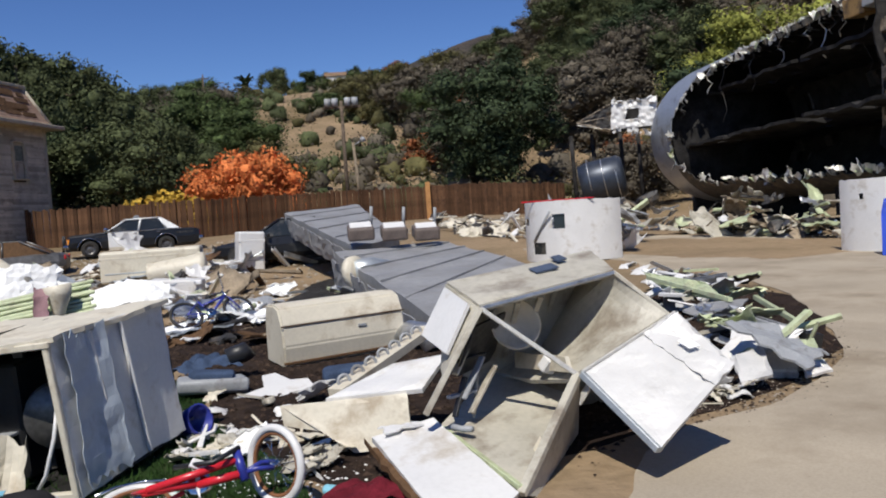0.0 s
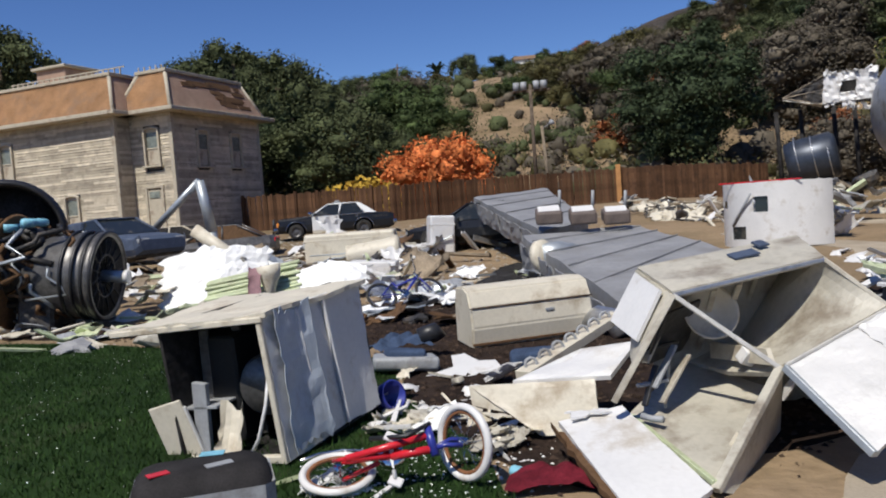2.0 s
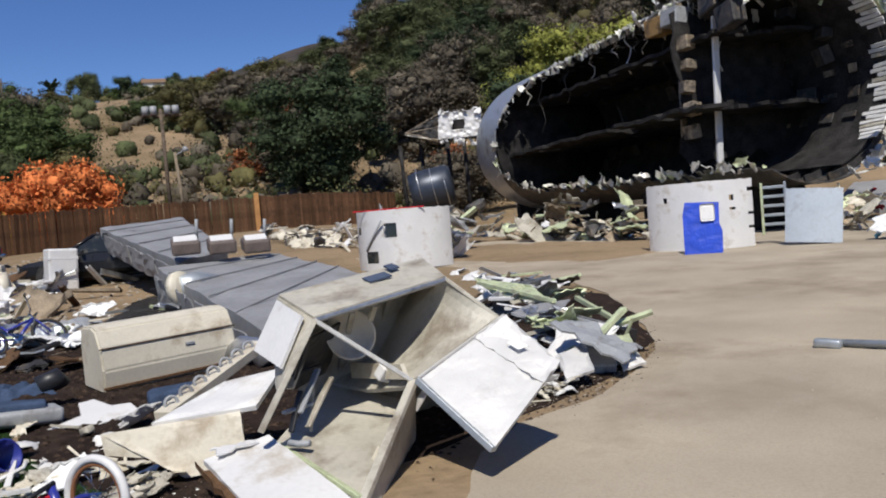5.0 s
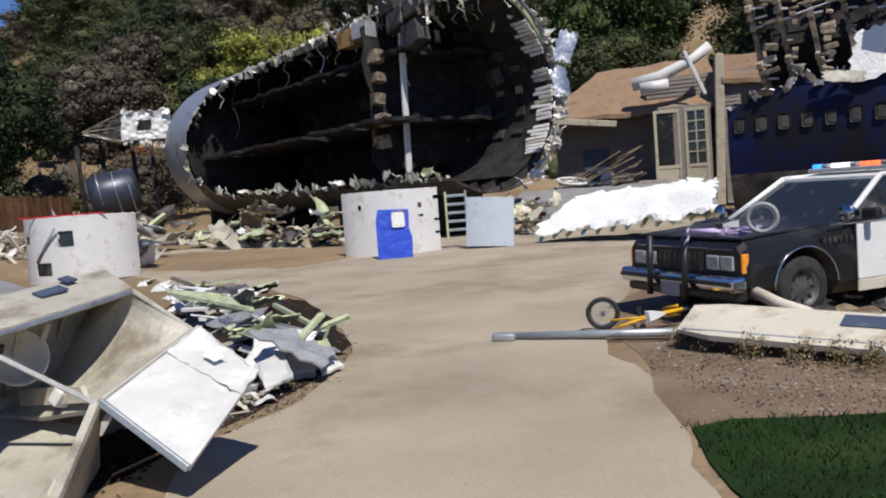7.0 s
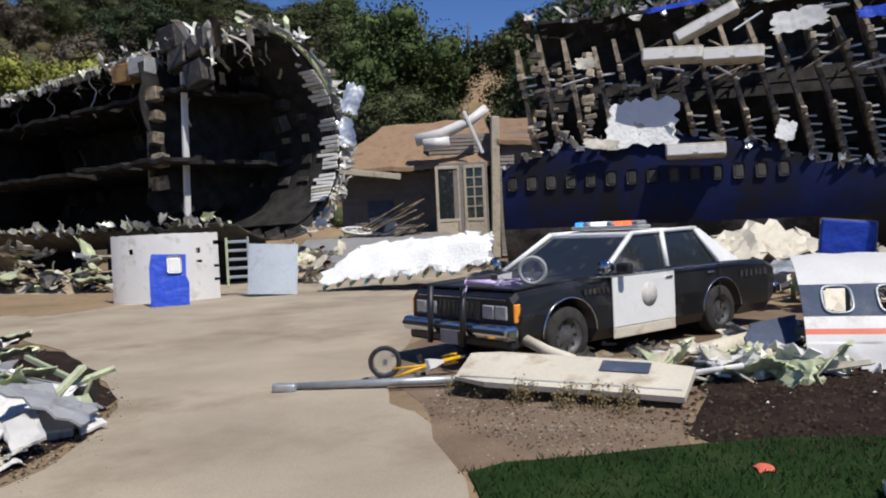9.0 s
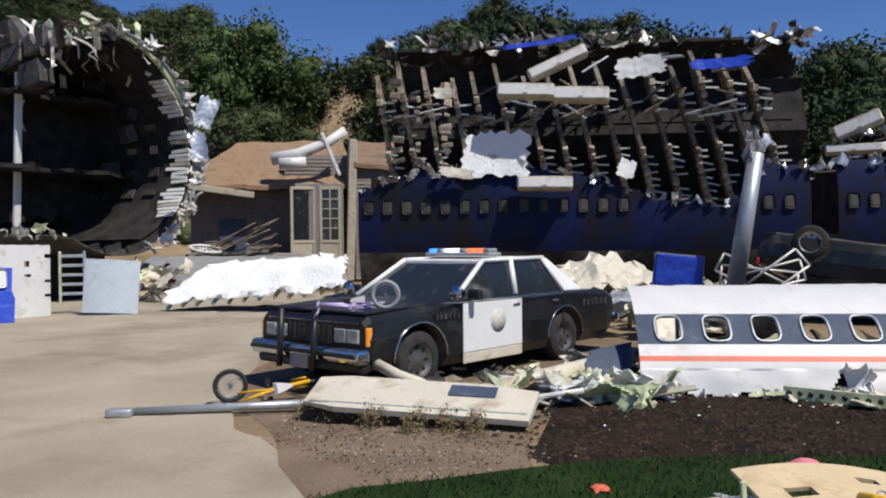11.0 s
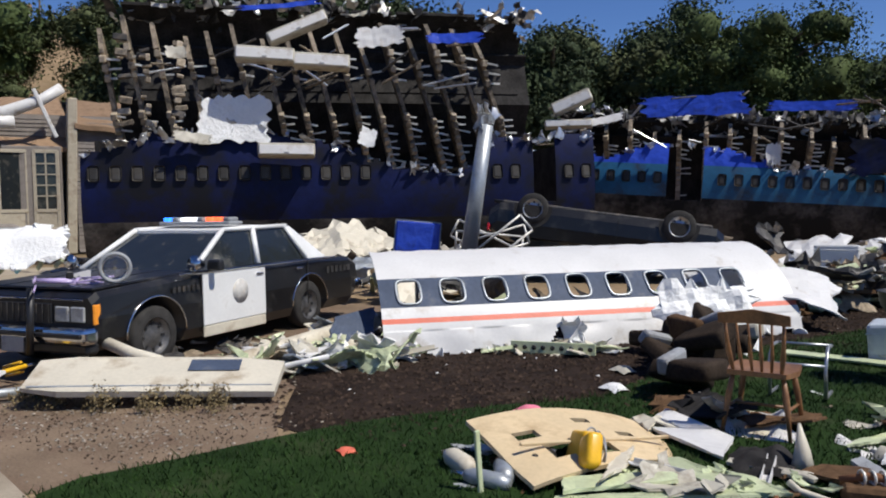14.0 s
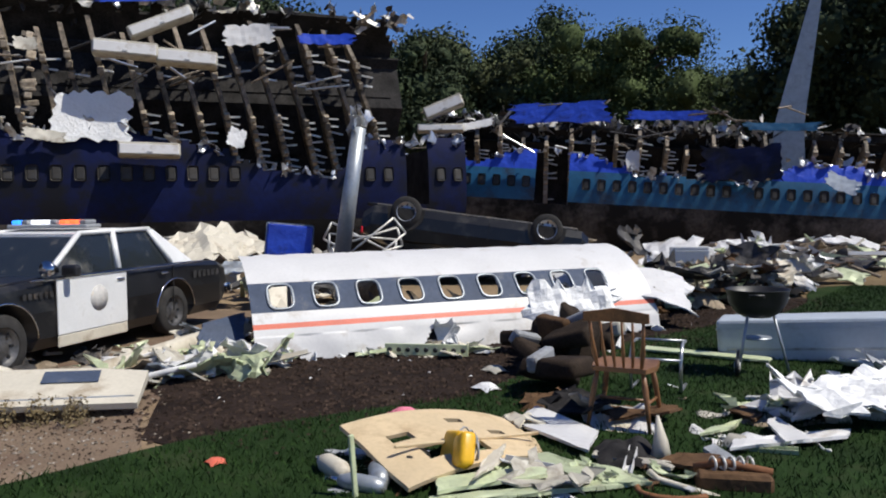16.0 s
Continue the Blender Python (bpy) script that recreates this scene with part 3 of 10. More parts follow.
for az_, r_, s_, k_ in ((-87, 66, 1.60, "oak_a"), (-90.5, 62, 1.28, "grey_a"), (-94.5, 66, 1.5, "dark_a"), (-84, 70, 1.54, "grey_a"), (-97, 68, 1.3, "oak_a"), (-108.5, 58, 0.62, "eucalyptus"), (-114.5, 46, 1.35, "dark_a"), (-118, 44, 1.4, "dark_a"), (-122, 46, 1.3, "dark_a"), (-80, 78, 1.2, "dark_a"), (-92, 74, 1.2, "oak_b"), (-112, 60, 0.7, "dark_a"), (-89, 60, 1.02, "olive_a"), (-79, 56, 1.28, "oak_a"), (-82.5, 55, 1.22, "dark_a"), (-86, 54, 1.22, "dark_a"), (-91.5, 56, 1.28, "oak_a"), (-95.5, 55, 1.34, "oak_b"), (-77, 60, 1.47, "dark_a"), (-73.5, 62, 1.54, "dark_a"), (-70, 60, 1.54, "oak_a"), (-66.5, 62, 1.66, "dark_a"), (-63, 62, 1.66, "dark_a"), (-60, 60, 1.54, "oak_a"), (-101, 62, 1.2, "dark_a"), (-103.5, 64, 1.1, "oak_a")):
    plant(k_, az_, r_, s_)
for az_, r_, el_, k_ in ((11.0, 150, 10.7, "oak_a"), (8.5, 152, 10.6, "dark_a"), (7.4, 150, 10.2, "oak_a"), (5.5, 150, 10.7, "dark_a"), (19.6, 120, 9.6, "oak_a"), (18.4, 122, 9.8, "eucalyptus"), (16.6, 118, 9.8, "oak_a"), (15.3, 125, 9.3, "oak_a"), (22, 112, 8.6, "oak_a"), (28.2, 62, 12.6, "eucalyptus"), (26.8, 64, 12.0, "eucalyptus"), (25.0, 60, 11.8, "eucalyptus"), (23.4, 62, 10.4, "oak_a"), (22.2, 60, 9.0, "oak_a"), (30.0, 64, 11.4, "eucalyptus"), (24.2, 58, 8.0, "dark_a"), (20.5, 58, 7.0, "oak_a"), (17.5, 60, 6.6, "oak_a"), (-49.8, 128, 13.2, "dark_a"), (-55.6, 130, 14.6, "dark_a"), (-47.0, 80, 14.8, "oak_b"), (-43.5, 84, 13.6, "oak_a")):
    p_ = polar(az_, r_)
    room_ = 1.55 + r_ * math.tan(radians(el_)) - ground_z(p_.x, p_.y)
    plant(k_, az_, r_, max(0.2, room_ / ({"eucalyptus": 15, "oak_a": 9, "oak_b": 8, "dark_a": 11}[k_] * 0.97)))


SKYLINE = [(-100, 12), (-90, 11.9), (-81, 12.2), (-77, 13.6), (-72, 14.9), (-68, 15.4), (-63.6, 16.6), (-59, 15.5), (-55, 14), (-53, 11.5), (-49, 11.5), (-47, 15), (-44, 17), (-20, 18), (-15.8, 17), (-10, 15.8), (-8, 14.6), (-6.6, 13.4), (-5.2, 12.0), (-3, 11.4), (0, 10.7), (4, 10.0), (7, 9.6), (13, 9.5), (15, 9.4), (18.5, 10.0), (21.4, 8.6), (23.5, 11.0), (27.6, 12.6), (30, 11.6), (40, 11)]
HEIGHTS = {"oak_a": 9, "oak_b": 8, "dark_a": 11, "grey_a": 8, "olive_a": 7, "rust_a": 5}


def hillside():
    rng = random.Random(5)
    for i in range(300):
        az = rng.uniform(-80, 34)
        r = 54 + 105 * rng.random() ** 0.8
        # open dry-grass slopes stay bare
        if 6 < az < 15 and 85 < r < 150 and rng.random() < 0.4:
            continue
        if -55.5 < az < -48.5 and rng.random() < 0.9:
            continue
        if 0 < az < 10 and r < 66:
            continue
        u = rng.random()
        if az > 18:
            key = "oak_a" if u < 0.5 else "grey_a" if u < 0.7 else "dark_a"
        elif az > -2:
            key = "olive_a" if u < 0.35 else "grey_a" if u < 0.55 else "rust_a" if u < 0.62 and az < 8 else "oak_b"
        elif az > -34:
            key = "grey_a" if u < 0.38 else "oak_a" if u < 0.7 else "dark_a" if u < 0.85 else "rust_a"
        elif az > -56:
            key = "oak_a" if u < 0.4 else "oak_b" if u < 0.65 else "grey_a" if u < 0.85 else "olive_a"
        else:
            key = "dark_a" if u < 0.55 else "oak_a"
        s = rng.uniform(0.55, 1.0) * (0.8 + r / 300)
        if az < -56:
            s *= 1.3
        p = polar(az, r)
        room = 1.55 + r * math.tan(radians(table(SKYLINE, az) + rng.uniform(-1.2, 0.6))) - ground_z(p.x, p.y)
        s = min(s, room / (1.02 * HEIGHTS[key]))
        if s < 0.22:
            continue
        plant(key, az, r, s, turn=rng.uniform(0, 360), wide=rng.uniform(1.15, 1.6))


hillside()


def scrub():
    """Low brush all over the slopes."""
    rs = random.Random(8)
    for key, lab, n in (("olive", "dry olive brush over the slopes", 620), ("oak", "dark green brush over the slopes", 760), ("grey", "grey-brown dry brush over the slopes", 600)):
        blobs = []
        for i in range(n):
            az, r = rs.uniform(-84, 36), 52 + 115 * rs.random() ** 0.9
            if (-55.5 < az < -48.5 and r > 56 and rs.random() < 0.85) or (7 < az < 14 and 90 < r < 140 and rs.random() < 0.4):
                continue
            p = polar(az, r)
            s = rs.uniform(0.8, 2.4)
            blobs.append((p.x, p.y, ground_z(p.x, p.y) + s * 0.3, s))
        me = with_core(leaf_cloud("brush", blobs, 60000, 0.15, n), blobs, n)
        ob = part("hillside_brush", me, LEAF[key])
        tagged(ob, lab, "brush", kind="stuff")


scrub()


# ---------- wrecked airliner: shell pieces ----------
def shell(x0, x1, nx, a0, a1, na, rad, keep, thick=0.04, torn=0.0):
    """Part of a hull about the x axis; rad(x, a) its radius, keep(x, a) whether the skin is there. Angles: 0 towards -y, 90 up."""
    verts, idx, faces = [], {}, []
    for i in range(nx + 1):
        for j in range(na + 1):
            x, a = x0 + (x1 - x0) * i / nx, radians(a0 + (a1 - a0) * j / na)
            R = rad(x, math.degrees(a))
            verts.append((x, -R * math.cos(a), R * math.sin(a)))
    N = len(verts)
    verts += [(x, y * (1 - thick / 3.2), z * (1 - thick / 3.2)) for x, y, z in verts]
    kept = []
    for i in range(nx):
        for j in range(na):
            if keep(x0 + (x1 - x0) * (i + 0.5) / nx, a0 + (a1 - a0) * (j + 0.5) / na):
                p = i * (na + 1) + j
                kept.append((p, p + na + 1, p + na + 2, p + 1))
    edges = set()
    rims = set()
    for f in kept:
        for k in range(4):
            edges.add((f[k], f[(k + 1) % 4]))
    faces = kept + [tuple(v + N for v in f[::-1]) for f in kept]
    for a, b in edges:
        if (b, a) not in edges:
            faces.append((b, a, a + N, b + N))
            rims.update((a, b, a + N, b + N))
    for i in rims:
        q = Vector(verts[i])
        d = Vector((noise.noise(q * 3.1), noise.noise(q * 3.1 + Vector((5, 5, 5))), noise.noise(q * 3.1 + Vector((9, 2, 4)))))
        verts[i] = q + d * torn
    bm = bmesh.new()
    bm.from_mesh(mesh("shell", verts, faces))
    bmesh.ops.delete(bm, geom=[v for v in bm.verts if not v.link_faces], context="VERTS")
    return bm


def rib(x, a0, a1, R, depth=0.16, width=0.07, n=20, lean=0.0, oval=None):
    """A curved frame of the hull in the plane at x, with a box section."""
    verts, faces = [], []
    for i in range(n + 1):
        a = radians(a0 + (a1 - a0) * i / n)
        for r, dx in ((R, -width / 2), (R, width / 2), (R - depth, width / 2), (R - depth, -width / 2)):
            k = oval(math.degrees(a)) if oval else 1.0
            z = r * k * math.sin(a)
            verts.append((x + dx - lean * z, -r * math.cos(a), z))
    for i in range(n):
        for k in range(4):
            p, q = i * 4 + k, i * 4 + (k + 1) % 4
            faces.append((p, q, q + 4, p + 4))
    faces += [(0, 3, 2, 1), tuple(n * 4 + k for k in range(4))]
    return mesh("rib", verts, faces)


def scraps(rng, n, place, size=(0.1, 0.5), jag=0.5):
    """Torn bits of sheet at places given by place(rng): (position, way out)."""
    bm = bmesh.new()
    for _ in range(n):
        p, d = place(rng)
        s = rng.uniform(*size)
        me = sheet(s, s * rng.uniform(0.3, 0.9), 3, 3, jag, 0.25 * s, rng.uniform(-0.2, 0.2) * s, 0.01, rng)
        q = Vector(d).to_track_quat("X", "Z").to_matrix().to_4x4() @ pose(s * 0.3, 0, 0, rng.uniform(0, 360), rng.uniform(-50, 50), rng.uniform(-40, 40))
        me.transform(Matrix.Translation(p) @ q)
        bm.from_mesh(me)
        bpy.data.meshes.remove(me)
    return bm


# forward fuselage: open tube that comes towards the drive
FL, FR = polar(-17.7, 44, 4.3), polar(-38.0, 25, 4.55)
FLEN, FRAD = (FR - FL).length, 3.25


def forward_fuselage():
    t = thing("fuselage_section", frame_of(FL, FR - FL), "burnt-out silver airliner fuselage section, torn open along its side", "aircraft wreck")
    rng = random.Random(3)

    def rad(x, a):
        hump = 0.05 * smooth((x / FLEN - 0.45) / 0.3) * max(0.0, math.sin(radians(a))) ** 3
        nose = math.sqrt(max(0.12, 1 - max(0.0, 1 - x / 4.2) ** 2.2))
        return FRAD * (1 + hump) * nose

    def top_edge(x):
        return table([(0, -60), (0.20 * FLEN, -60), (0.26 * FLEN, 10), (0.31 * FLEN, 56), (0.5 * FLEN, 70), (0.8 * FLEN, 74), (0.88 * FLEN, 84), (FLEN, 94)], x) + 7 * noise.noise((x * 1.3, 0, 1)) + 6 * noise.noise((x * 4, 0, 2))

    def low_edge(x):
        return table([(0, -30), (0.20 * FLEN, -15), (0.31 * FLEN, -48), (0.6 * FLEN, -54), (FLEN, -56)], x) + 7 * noise.noise((x * 1.5, 3, 1)) + 6 * noise.noise((x * 5, 3, 2))

    def keep(x, a):
        if a > 180 and x > FLEN - 0.4 - 0.5 * noise.noise((a * 0.1, 0, 4)):
            return False
        return not (low_edge(x) < a < top_edge(x))
    part("skin", shell(0, FLEN, 110, -30, 250, 93, rad, keep), M["skin"], t, "scuffed silver-grey skin")
    part("skin", shell(0, 5.2, 24, -110, -30, 26, rad, keep), M["skin"], t, "scuffed silver-grey skin")
    # belly colour holds both its soot and the shade under the hull
    part("belly_skin", shell(5.2, FLEN, 88, -110, -30, 26, rad, keep), M["darkmetal"], t, "sooty scorched belly with shade in its colour")
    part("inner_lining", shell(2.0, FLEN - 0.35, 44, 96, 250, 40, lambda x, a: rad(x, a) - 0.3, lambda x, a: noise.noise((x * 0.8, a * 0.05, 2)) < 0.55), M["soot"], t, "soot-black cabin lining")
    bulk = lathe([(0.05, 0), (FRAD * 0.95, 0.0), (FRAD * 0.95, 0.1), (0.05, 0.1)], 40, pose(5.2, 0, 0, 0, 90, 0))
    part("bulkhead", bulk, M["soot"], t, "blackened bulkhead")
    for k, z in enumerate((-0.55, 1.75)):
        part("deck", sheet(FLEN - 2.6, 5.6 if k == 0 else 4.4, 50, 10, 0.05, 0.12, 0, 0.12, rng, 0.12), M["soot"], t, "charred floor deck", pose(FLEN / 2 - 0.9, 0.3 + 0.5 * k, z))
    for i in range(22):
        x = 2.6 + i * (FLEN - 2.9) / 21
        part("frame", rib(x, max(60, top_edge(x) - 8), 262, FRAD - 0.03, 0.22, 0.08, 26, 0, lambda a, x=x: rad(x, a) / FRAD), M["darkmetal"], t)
    part("end_frame", rib(FLEN - 0.12, 92, 150, FRAD - 0.02, 0.16, 0.1, 20, 0, lambda a: rad(FLEN, a) / FRAD), M["primer"], t, "pale green bent end frame")
    # pale slats of the side lining left along the open end
    for i in range(34):
        a = 128 + i * 2.9
        if rng.random() < 0.1:
            continue
        ca, sa = math.cos(radians(a)), math.sin(radians(a))
        k = rad(FLEN, a)
        w = rng.uniform(0.55, 0.95)
        b = box(w, 0.05, 0.115, Matrix.Translation((FLEN - 0.05 - w / 2 + rng.uniform(-0.05, 0.05), -(k - 0.37) * ca, (k - 0.37) * sa)) @ pose(0, 0, 0, 180 - a + rng.uniform(-8, 8), rng.uniform(-3, 3), rng.uniform(-4, 4)), 0.01)
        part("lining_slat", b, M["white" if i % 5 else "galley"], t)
    # rows of scorched lining panels along the inner side
    for j in range(4):
        for i in range(6):
            if rng.random() < 0.25:
                continue
            a = 160 + j * 15
            ca, sa = math.cos(radians(a)), math.sin(radians(a))
            k = rad(FLEN, a) - 0.42
            part("inner_panel", box(rng.uniform(0.3, 0.62), 0.04, rng.uniform(0.14, 0.4), Matrix.Translation((FLEN - 1.5 - 0.95 * i, -k * ca, k * sa)) @ pose(0, 0, 0, 180 - a, 0, rng.uniform(-4, 4)), 0.01), M["darkmetal" if rng.random() < 0.6 else "brownmetal"], t)
    # partition posts and hanging galley units near the open end
    for x, z0, z1, y in ((FLEN - 3.2, -2.6, 2.9, -0.9), (FLEN - 4.6, -1.6, 3.1, -1.2)):
        part("partition_post", box(0.11, 0.22, z1 - z0, pose(x, y, (z0 + z1) / 2, 0, 3, 0), 0.02), M["white" if y > -1 else "brownmetal"], t)
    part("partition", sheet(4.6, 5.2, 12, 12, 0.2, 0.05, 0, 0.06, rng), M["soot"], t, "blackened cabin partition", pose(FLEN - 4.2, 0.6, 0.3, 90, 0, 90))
    for i in range(5):
        u = box(rng.uniform(0.4, 0.6), 0.4, rng.uniform(0.3, 0.5), pose(FLEN - 3.9 + rng.uniform(-0.2, 0.2), -1.3 + rng.uniform(-0.2, 0.2), -1.2 + i * 0.72, rng.uniform(-10, 10), rng.uniform(-6, 6), rng.uniform(-15, 15)), 0.03)
        part("galley_unit", u, M["brownmetal"], t)
    part("galley_unit", box(0.9, 0.7, 0.6, pose(FLEN - 5.6, -1.2, 2.6, 4, 0, 6), 0.03), mat("scorched_tan_unit", (0.36, 0.22, 0.08), 0.6, 0, 0.3, 4, 0.1, 20, (0.05, 0.04, 0.03), 0.4, 3), t, "scorched tan unit hanging from the roof")
    part("galley_unit", box(0.8, 0.7, 0.55, pose(FLEN - 4.6, -1.25, 2.65, -4, 0, 6), 0.03), M["grey"], t)
    for x, z in ((FLEN - 2.0, 3.0), (FLEN - 2.2, 2.1), (FLEN - 3.4, 3.4), (FLEN - 3.0, 2.7)):
        part("overhead_bin", box(0.9, 0.5, 0.75, pose(x, -1.0, z, rng.uniform(-15, 15), rng.uniform(-15, 15), 0), 0.04), M["darkmetal"], t)
    for i in range(34):
        x = rng.uniform(2, FLEN - 2)
        a = radians(rng.uniform(115, 215))
        b = box(rng.uniform(0.3, 0.7), 0.35, rng.uniform(0.3, 0.6), Matrix.Translation((x, -2.75 * math.cos(a), 2.75 * math.sin(a))) @ pose(0, 0, 0, rng.uniform(-20, 20), 0, rng.uniform(-20, 20)), 0.02)
        part("charred_fitting", b, M["darkmetal"], t)
    # cables and strips that hang from the roof edge
    for i in range(26):
        x = rng.uniform(3, FLEN - 1)
        a = radians(min(100, top_edge(x) + 4))
        p = Vector((x, -rad(x, 80) * 0.96 * math.cos(a), rad(x, 80) * 0.96 * math.sin(a)))
        ln = rng.uniform(0.6, 3.0) if i % 3 == 0 else rng.uniform(0.3, 1.2)
        pts = [p + Vector((0.12 * math.sin(2.3 * k + i), 0.1 * math.cos(1.7 * k + i), -ln * k / 5)) for k in range(6)]
        part("hanging_cable", tube(pts, rng.uniform(0.012, 0.035), 5), M["clip" if i % 2 else "darkmetal"], t)

    def on_rim(r):
        x = r.uniform(5.2, FLEN)
        up = r.random() < 0.68
        a = radians(top_edge(x) - 2 if up else low_edge(x) + 2)
        R = rad(x, math.degrees(a))
        return (x, -R * math.cos(a), R * math.sin(a)), (r.uniform(-0.3, 0.3), 0.5 * math.sin(a) - 0.3, -1 if up else 0.8)
    tagged(part("torn_rim", scraps(rng, 210, on_rim, (0.12, 0.5)), M["clip"], t, "torn pale aluminium rim"), kind="stuff")
    tagged(part("torn_rim", scraps(rng, 50, on_rim, (0.12, 0.4)), M["primer"], t, "torn green primed rim"), kind="stuff")

    # roof wreckage over the open end
    for i in range(90):
        x, a = rng.uniform(FLEN - 7, FLEN + 0.15), radians(rng.uniform(62, 128))
        k = rad(x, 90) - rng.uniform(-0.35, 0.6)
        part("torn_strip", sheet(rng.uniform(0.4, 1.3), rng.uniform(0.07, 0.28), 6, 2, 0.3, 0.12, rng.uniform(-0.2, 0.2), 0.012, rng), M[rng.choice(["clip", "clip", "primer", "darkmetal", "white", "galley"])], t, "", Matrix.Translation((x, -k * math.cos(a), k * math.sin(a))) @ pose(0, 0, 0, rng.uniform(0, 180), rng.uniform(20, 100), rng.uniform(0, 180)))

    def on_end(r):
        a = radians(r.uniform(75, 250))
        k = rad(FLEN, math.degrees(a))
        return (FLEN - r.uniform(0, 0.3), -k * math.cos(a), k * math.sin(a)), (1, r.uniform(-0.6, 0.6), r.uniform(-0.8, 0.3))
    tagged(part("torn_rim", scraps(rng, 90, on_end, (0.2, 0.6)), M["clip"], t, "torn aluminium at the open end"), kind="stuff")
    # props that carry it
    for x in (3, 9, 15, 20):
        part("support", box(0.5, 2.4, 2.2, pose(x, 0, -4.0)), M["soot"], t, "dark block under the hull")


forward_fuselage()


def hull_section(name, A, B, R, up, s_top, s_skin, label, seed, ribs, win, colors, rib_lean, roof):
    """Fallen hull: skin up to a torn edge, and the bare far side with its frames above it."""
    L = (B - A).length
    t = thing(name, frame_of(A, B - A), label, "aircraft wreck")
    rng = random.Random(seed)

    def rad(x, a):
        s = max(0.0, math.sin(radians(a)))
        return R * (1 + (up - 1) * s * s * (0.35 if a < 60 else 1))

    def edge(x):
        return table(s_skin, x / L) + 3.0 * noise.noise((x * 0.9, seed, 1)) + 3.5 * noise.noise((x * 3.2, seed, 2))

    def zone(lo, hi):
        def keep(x, a):
            if not (lo - 0.01 <= a < min(hi, edge(x))):
                return False
            gap = any(g0 < x / L < g1 and a > ga for g0, g1, ga in colors["gaps"])
            return not gap
        return keep
    nx = int(L / 0.16)
    zones = colors["bands"]
    for lo, hi, m, lab in zones:
        part("skin", shell(0, L, nx, lo, hi, max(3, int((hi - lo) / 1.6)), rad, zone(lo, hi), 0.05), M[m], t, lab)
    far_top = roof
    part("far_side", shell(0, L, nx, far_top, 235, 60, lambda x, a: rad(x, 180 - a if a > 90 else a), lambda x, a: 0.25 + 0.7 * noise.noise((a * 0.09, seed, 8)) < x < L - 0.5 - 0.9 * noise.noise((a * 0.09, seed, 9)) and a > far_top + 11 * noise.noise((x * 0.45, seed, 5)) + 6 * noise.noise((x * 2.9, seed, 6)), 0.05), M["soot"], t, "blackened far side of the hull")
    part("far_lining", shell(0.1, L - 0.1, 30, far_top + 12, 225, 30, lambda x, a: rad(x, 180 - a if a > 90 else a) - 0.35, lambda x, a: noise.noise((x * 0.7, a * 0.06, seed)) < 0.5), M["soot"], t)
    for x in (0.0, L):
        part("end_lining", box(0.1, 2 * R * 0.9, R * 1.2, pose(abs(x - 0.3), 0.2, -0.6)), M["soot"], t)
    # window blinds
    n = int(L / 0.508)
    for i in range(n):
        x = 0.3 + i * 0.508
        if any(g0 - 0.01 < x / L < g1 + 0.01 for g0, g1, ga in colors["gaps"]) or edge(x) < win + 5:
            continue
        a = radians(win)
        k = rad(x, win) + 0.012
        part("window_pane", colors["pane"], None, t, "", Matrix.Translation((x, -k * math.cos(a), k * math.sin(a))) @ pose(0, 0, 0, 90 - win, 0, 0))
    # leaning frames, each a row of clips with spikes
    for i in range(ribs):
        x = 0.35 + (L - 0.6) * i / (ribs - 1)
        d = rng.uniform(-0.08, 0.08)
        a0 = far_top + rng.uniform(-4, 8)
        lean = rib_lean * (0.35 + 1.1 * i / ribs)
        f = part("frame", rib(x + d, a0, 208, R - 0.40, 0.42, 0.13, 18, lean, lambda a: rad(0, 180 - a if a > 90 else a) / R), M["brownmetal"], t)
        clips, spikes = [], []
        a = a0 + 2
        while a < 204:
            k = rad(0, 180 - a if a > 90 else a)
            rr = R - 0.86
            z = rr * k / R * math.sin(radians(a))
            at = Matrix.Translation((x + d - lean * z, -rr * math.cos(radians(a)), z))
            clips.append(box(0.17, 0.2, rng.uniform(0.2, 0.27), at @ pose(0, 0, 0, a - 180 + rng.uniform(-14, 2), 0, rng.uniform(-8, 8)), 0.02))
            if rng.random() < 0.85:
                ln = rng.uniform(0.2, 0.42)
                spikes.append(box(ln, 0.06, 0.05, at @ pose(0.08 + ln / 2, 0, -0.02, 0, rng.uniform(-10, 14), rng.uniform(-12, 12))))
            a += rng.uniform(4.2, 5.6)
        tagged(part("clip", join(*clips), M["tanclip"], f, "tan clips along the frame"), kind="stuff")
        tagged(part("stringer_stub", join(*spikes), M["clip"], f, "short pale spikes along the frame"), kind="stuff")

    def rim(r):
        x = r.uniform(0, L)
        a = radians(min(edge(x), 88))
        k = rad(x, math.degrees(a))
        return (x, -k * math.cos(a), k * math.sin(a)), (r.uniform(-0.5, 0.5), -0.4, r.uniform(-0.6, 1))
    tagged(part("torn_rim", scraps(rng, int(L * 5), rim, (0.12, 0.45)), M["alu"], t, "torn pale metal along the skin"), kind="stuff")

    def roofrim(r):
        x = r.uniform(0, L)
        a = radians(far_top + r.uniform(-6, 16))
        k = rad(x, 85) - 0.15
        return (x, -k * math.cos(a), k * math.sin(a)), (r.uniform(-0.6, 0.6), -1, r.uniform(-0.6, 0.6))
    tagged(part("torn_roof", scraps(rng, int(L * 8), roofrim, (0.2, 0.7)), M["darkmetal"], t, "torn blackened roof metal"), kind="stuff")
    tagged(part("torn_roof", scraps(rng, int(L * 5), roofrim, (0.15, 0.7)), M["clip"], t, "torn pale roof metal"), kind="stuff")
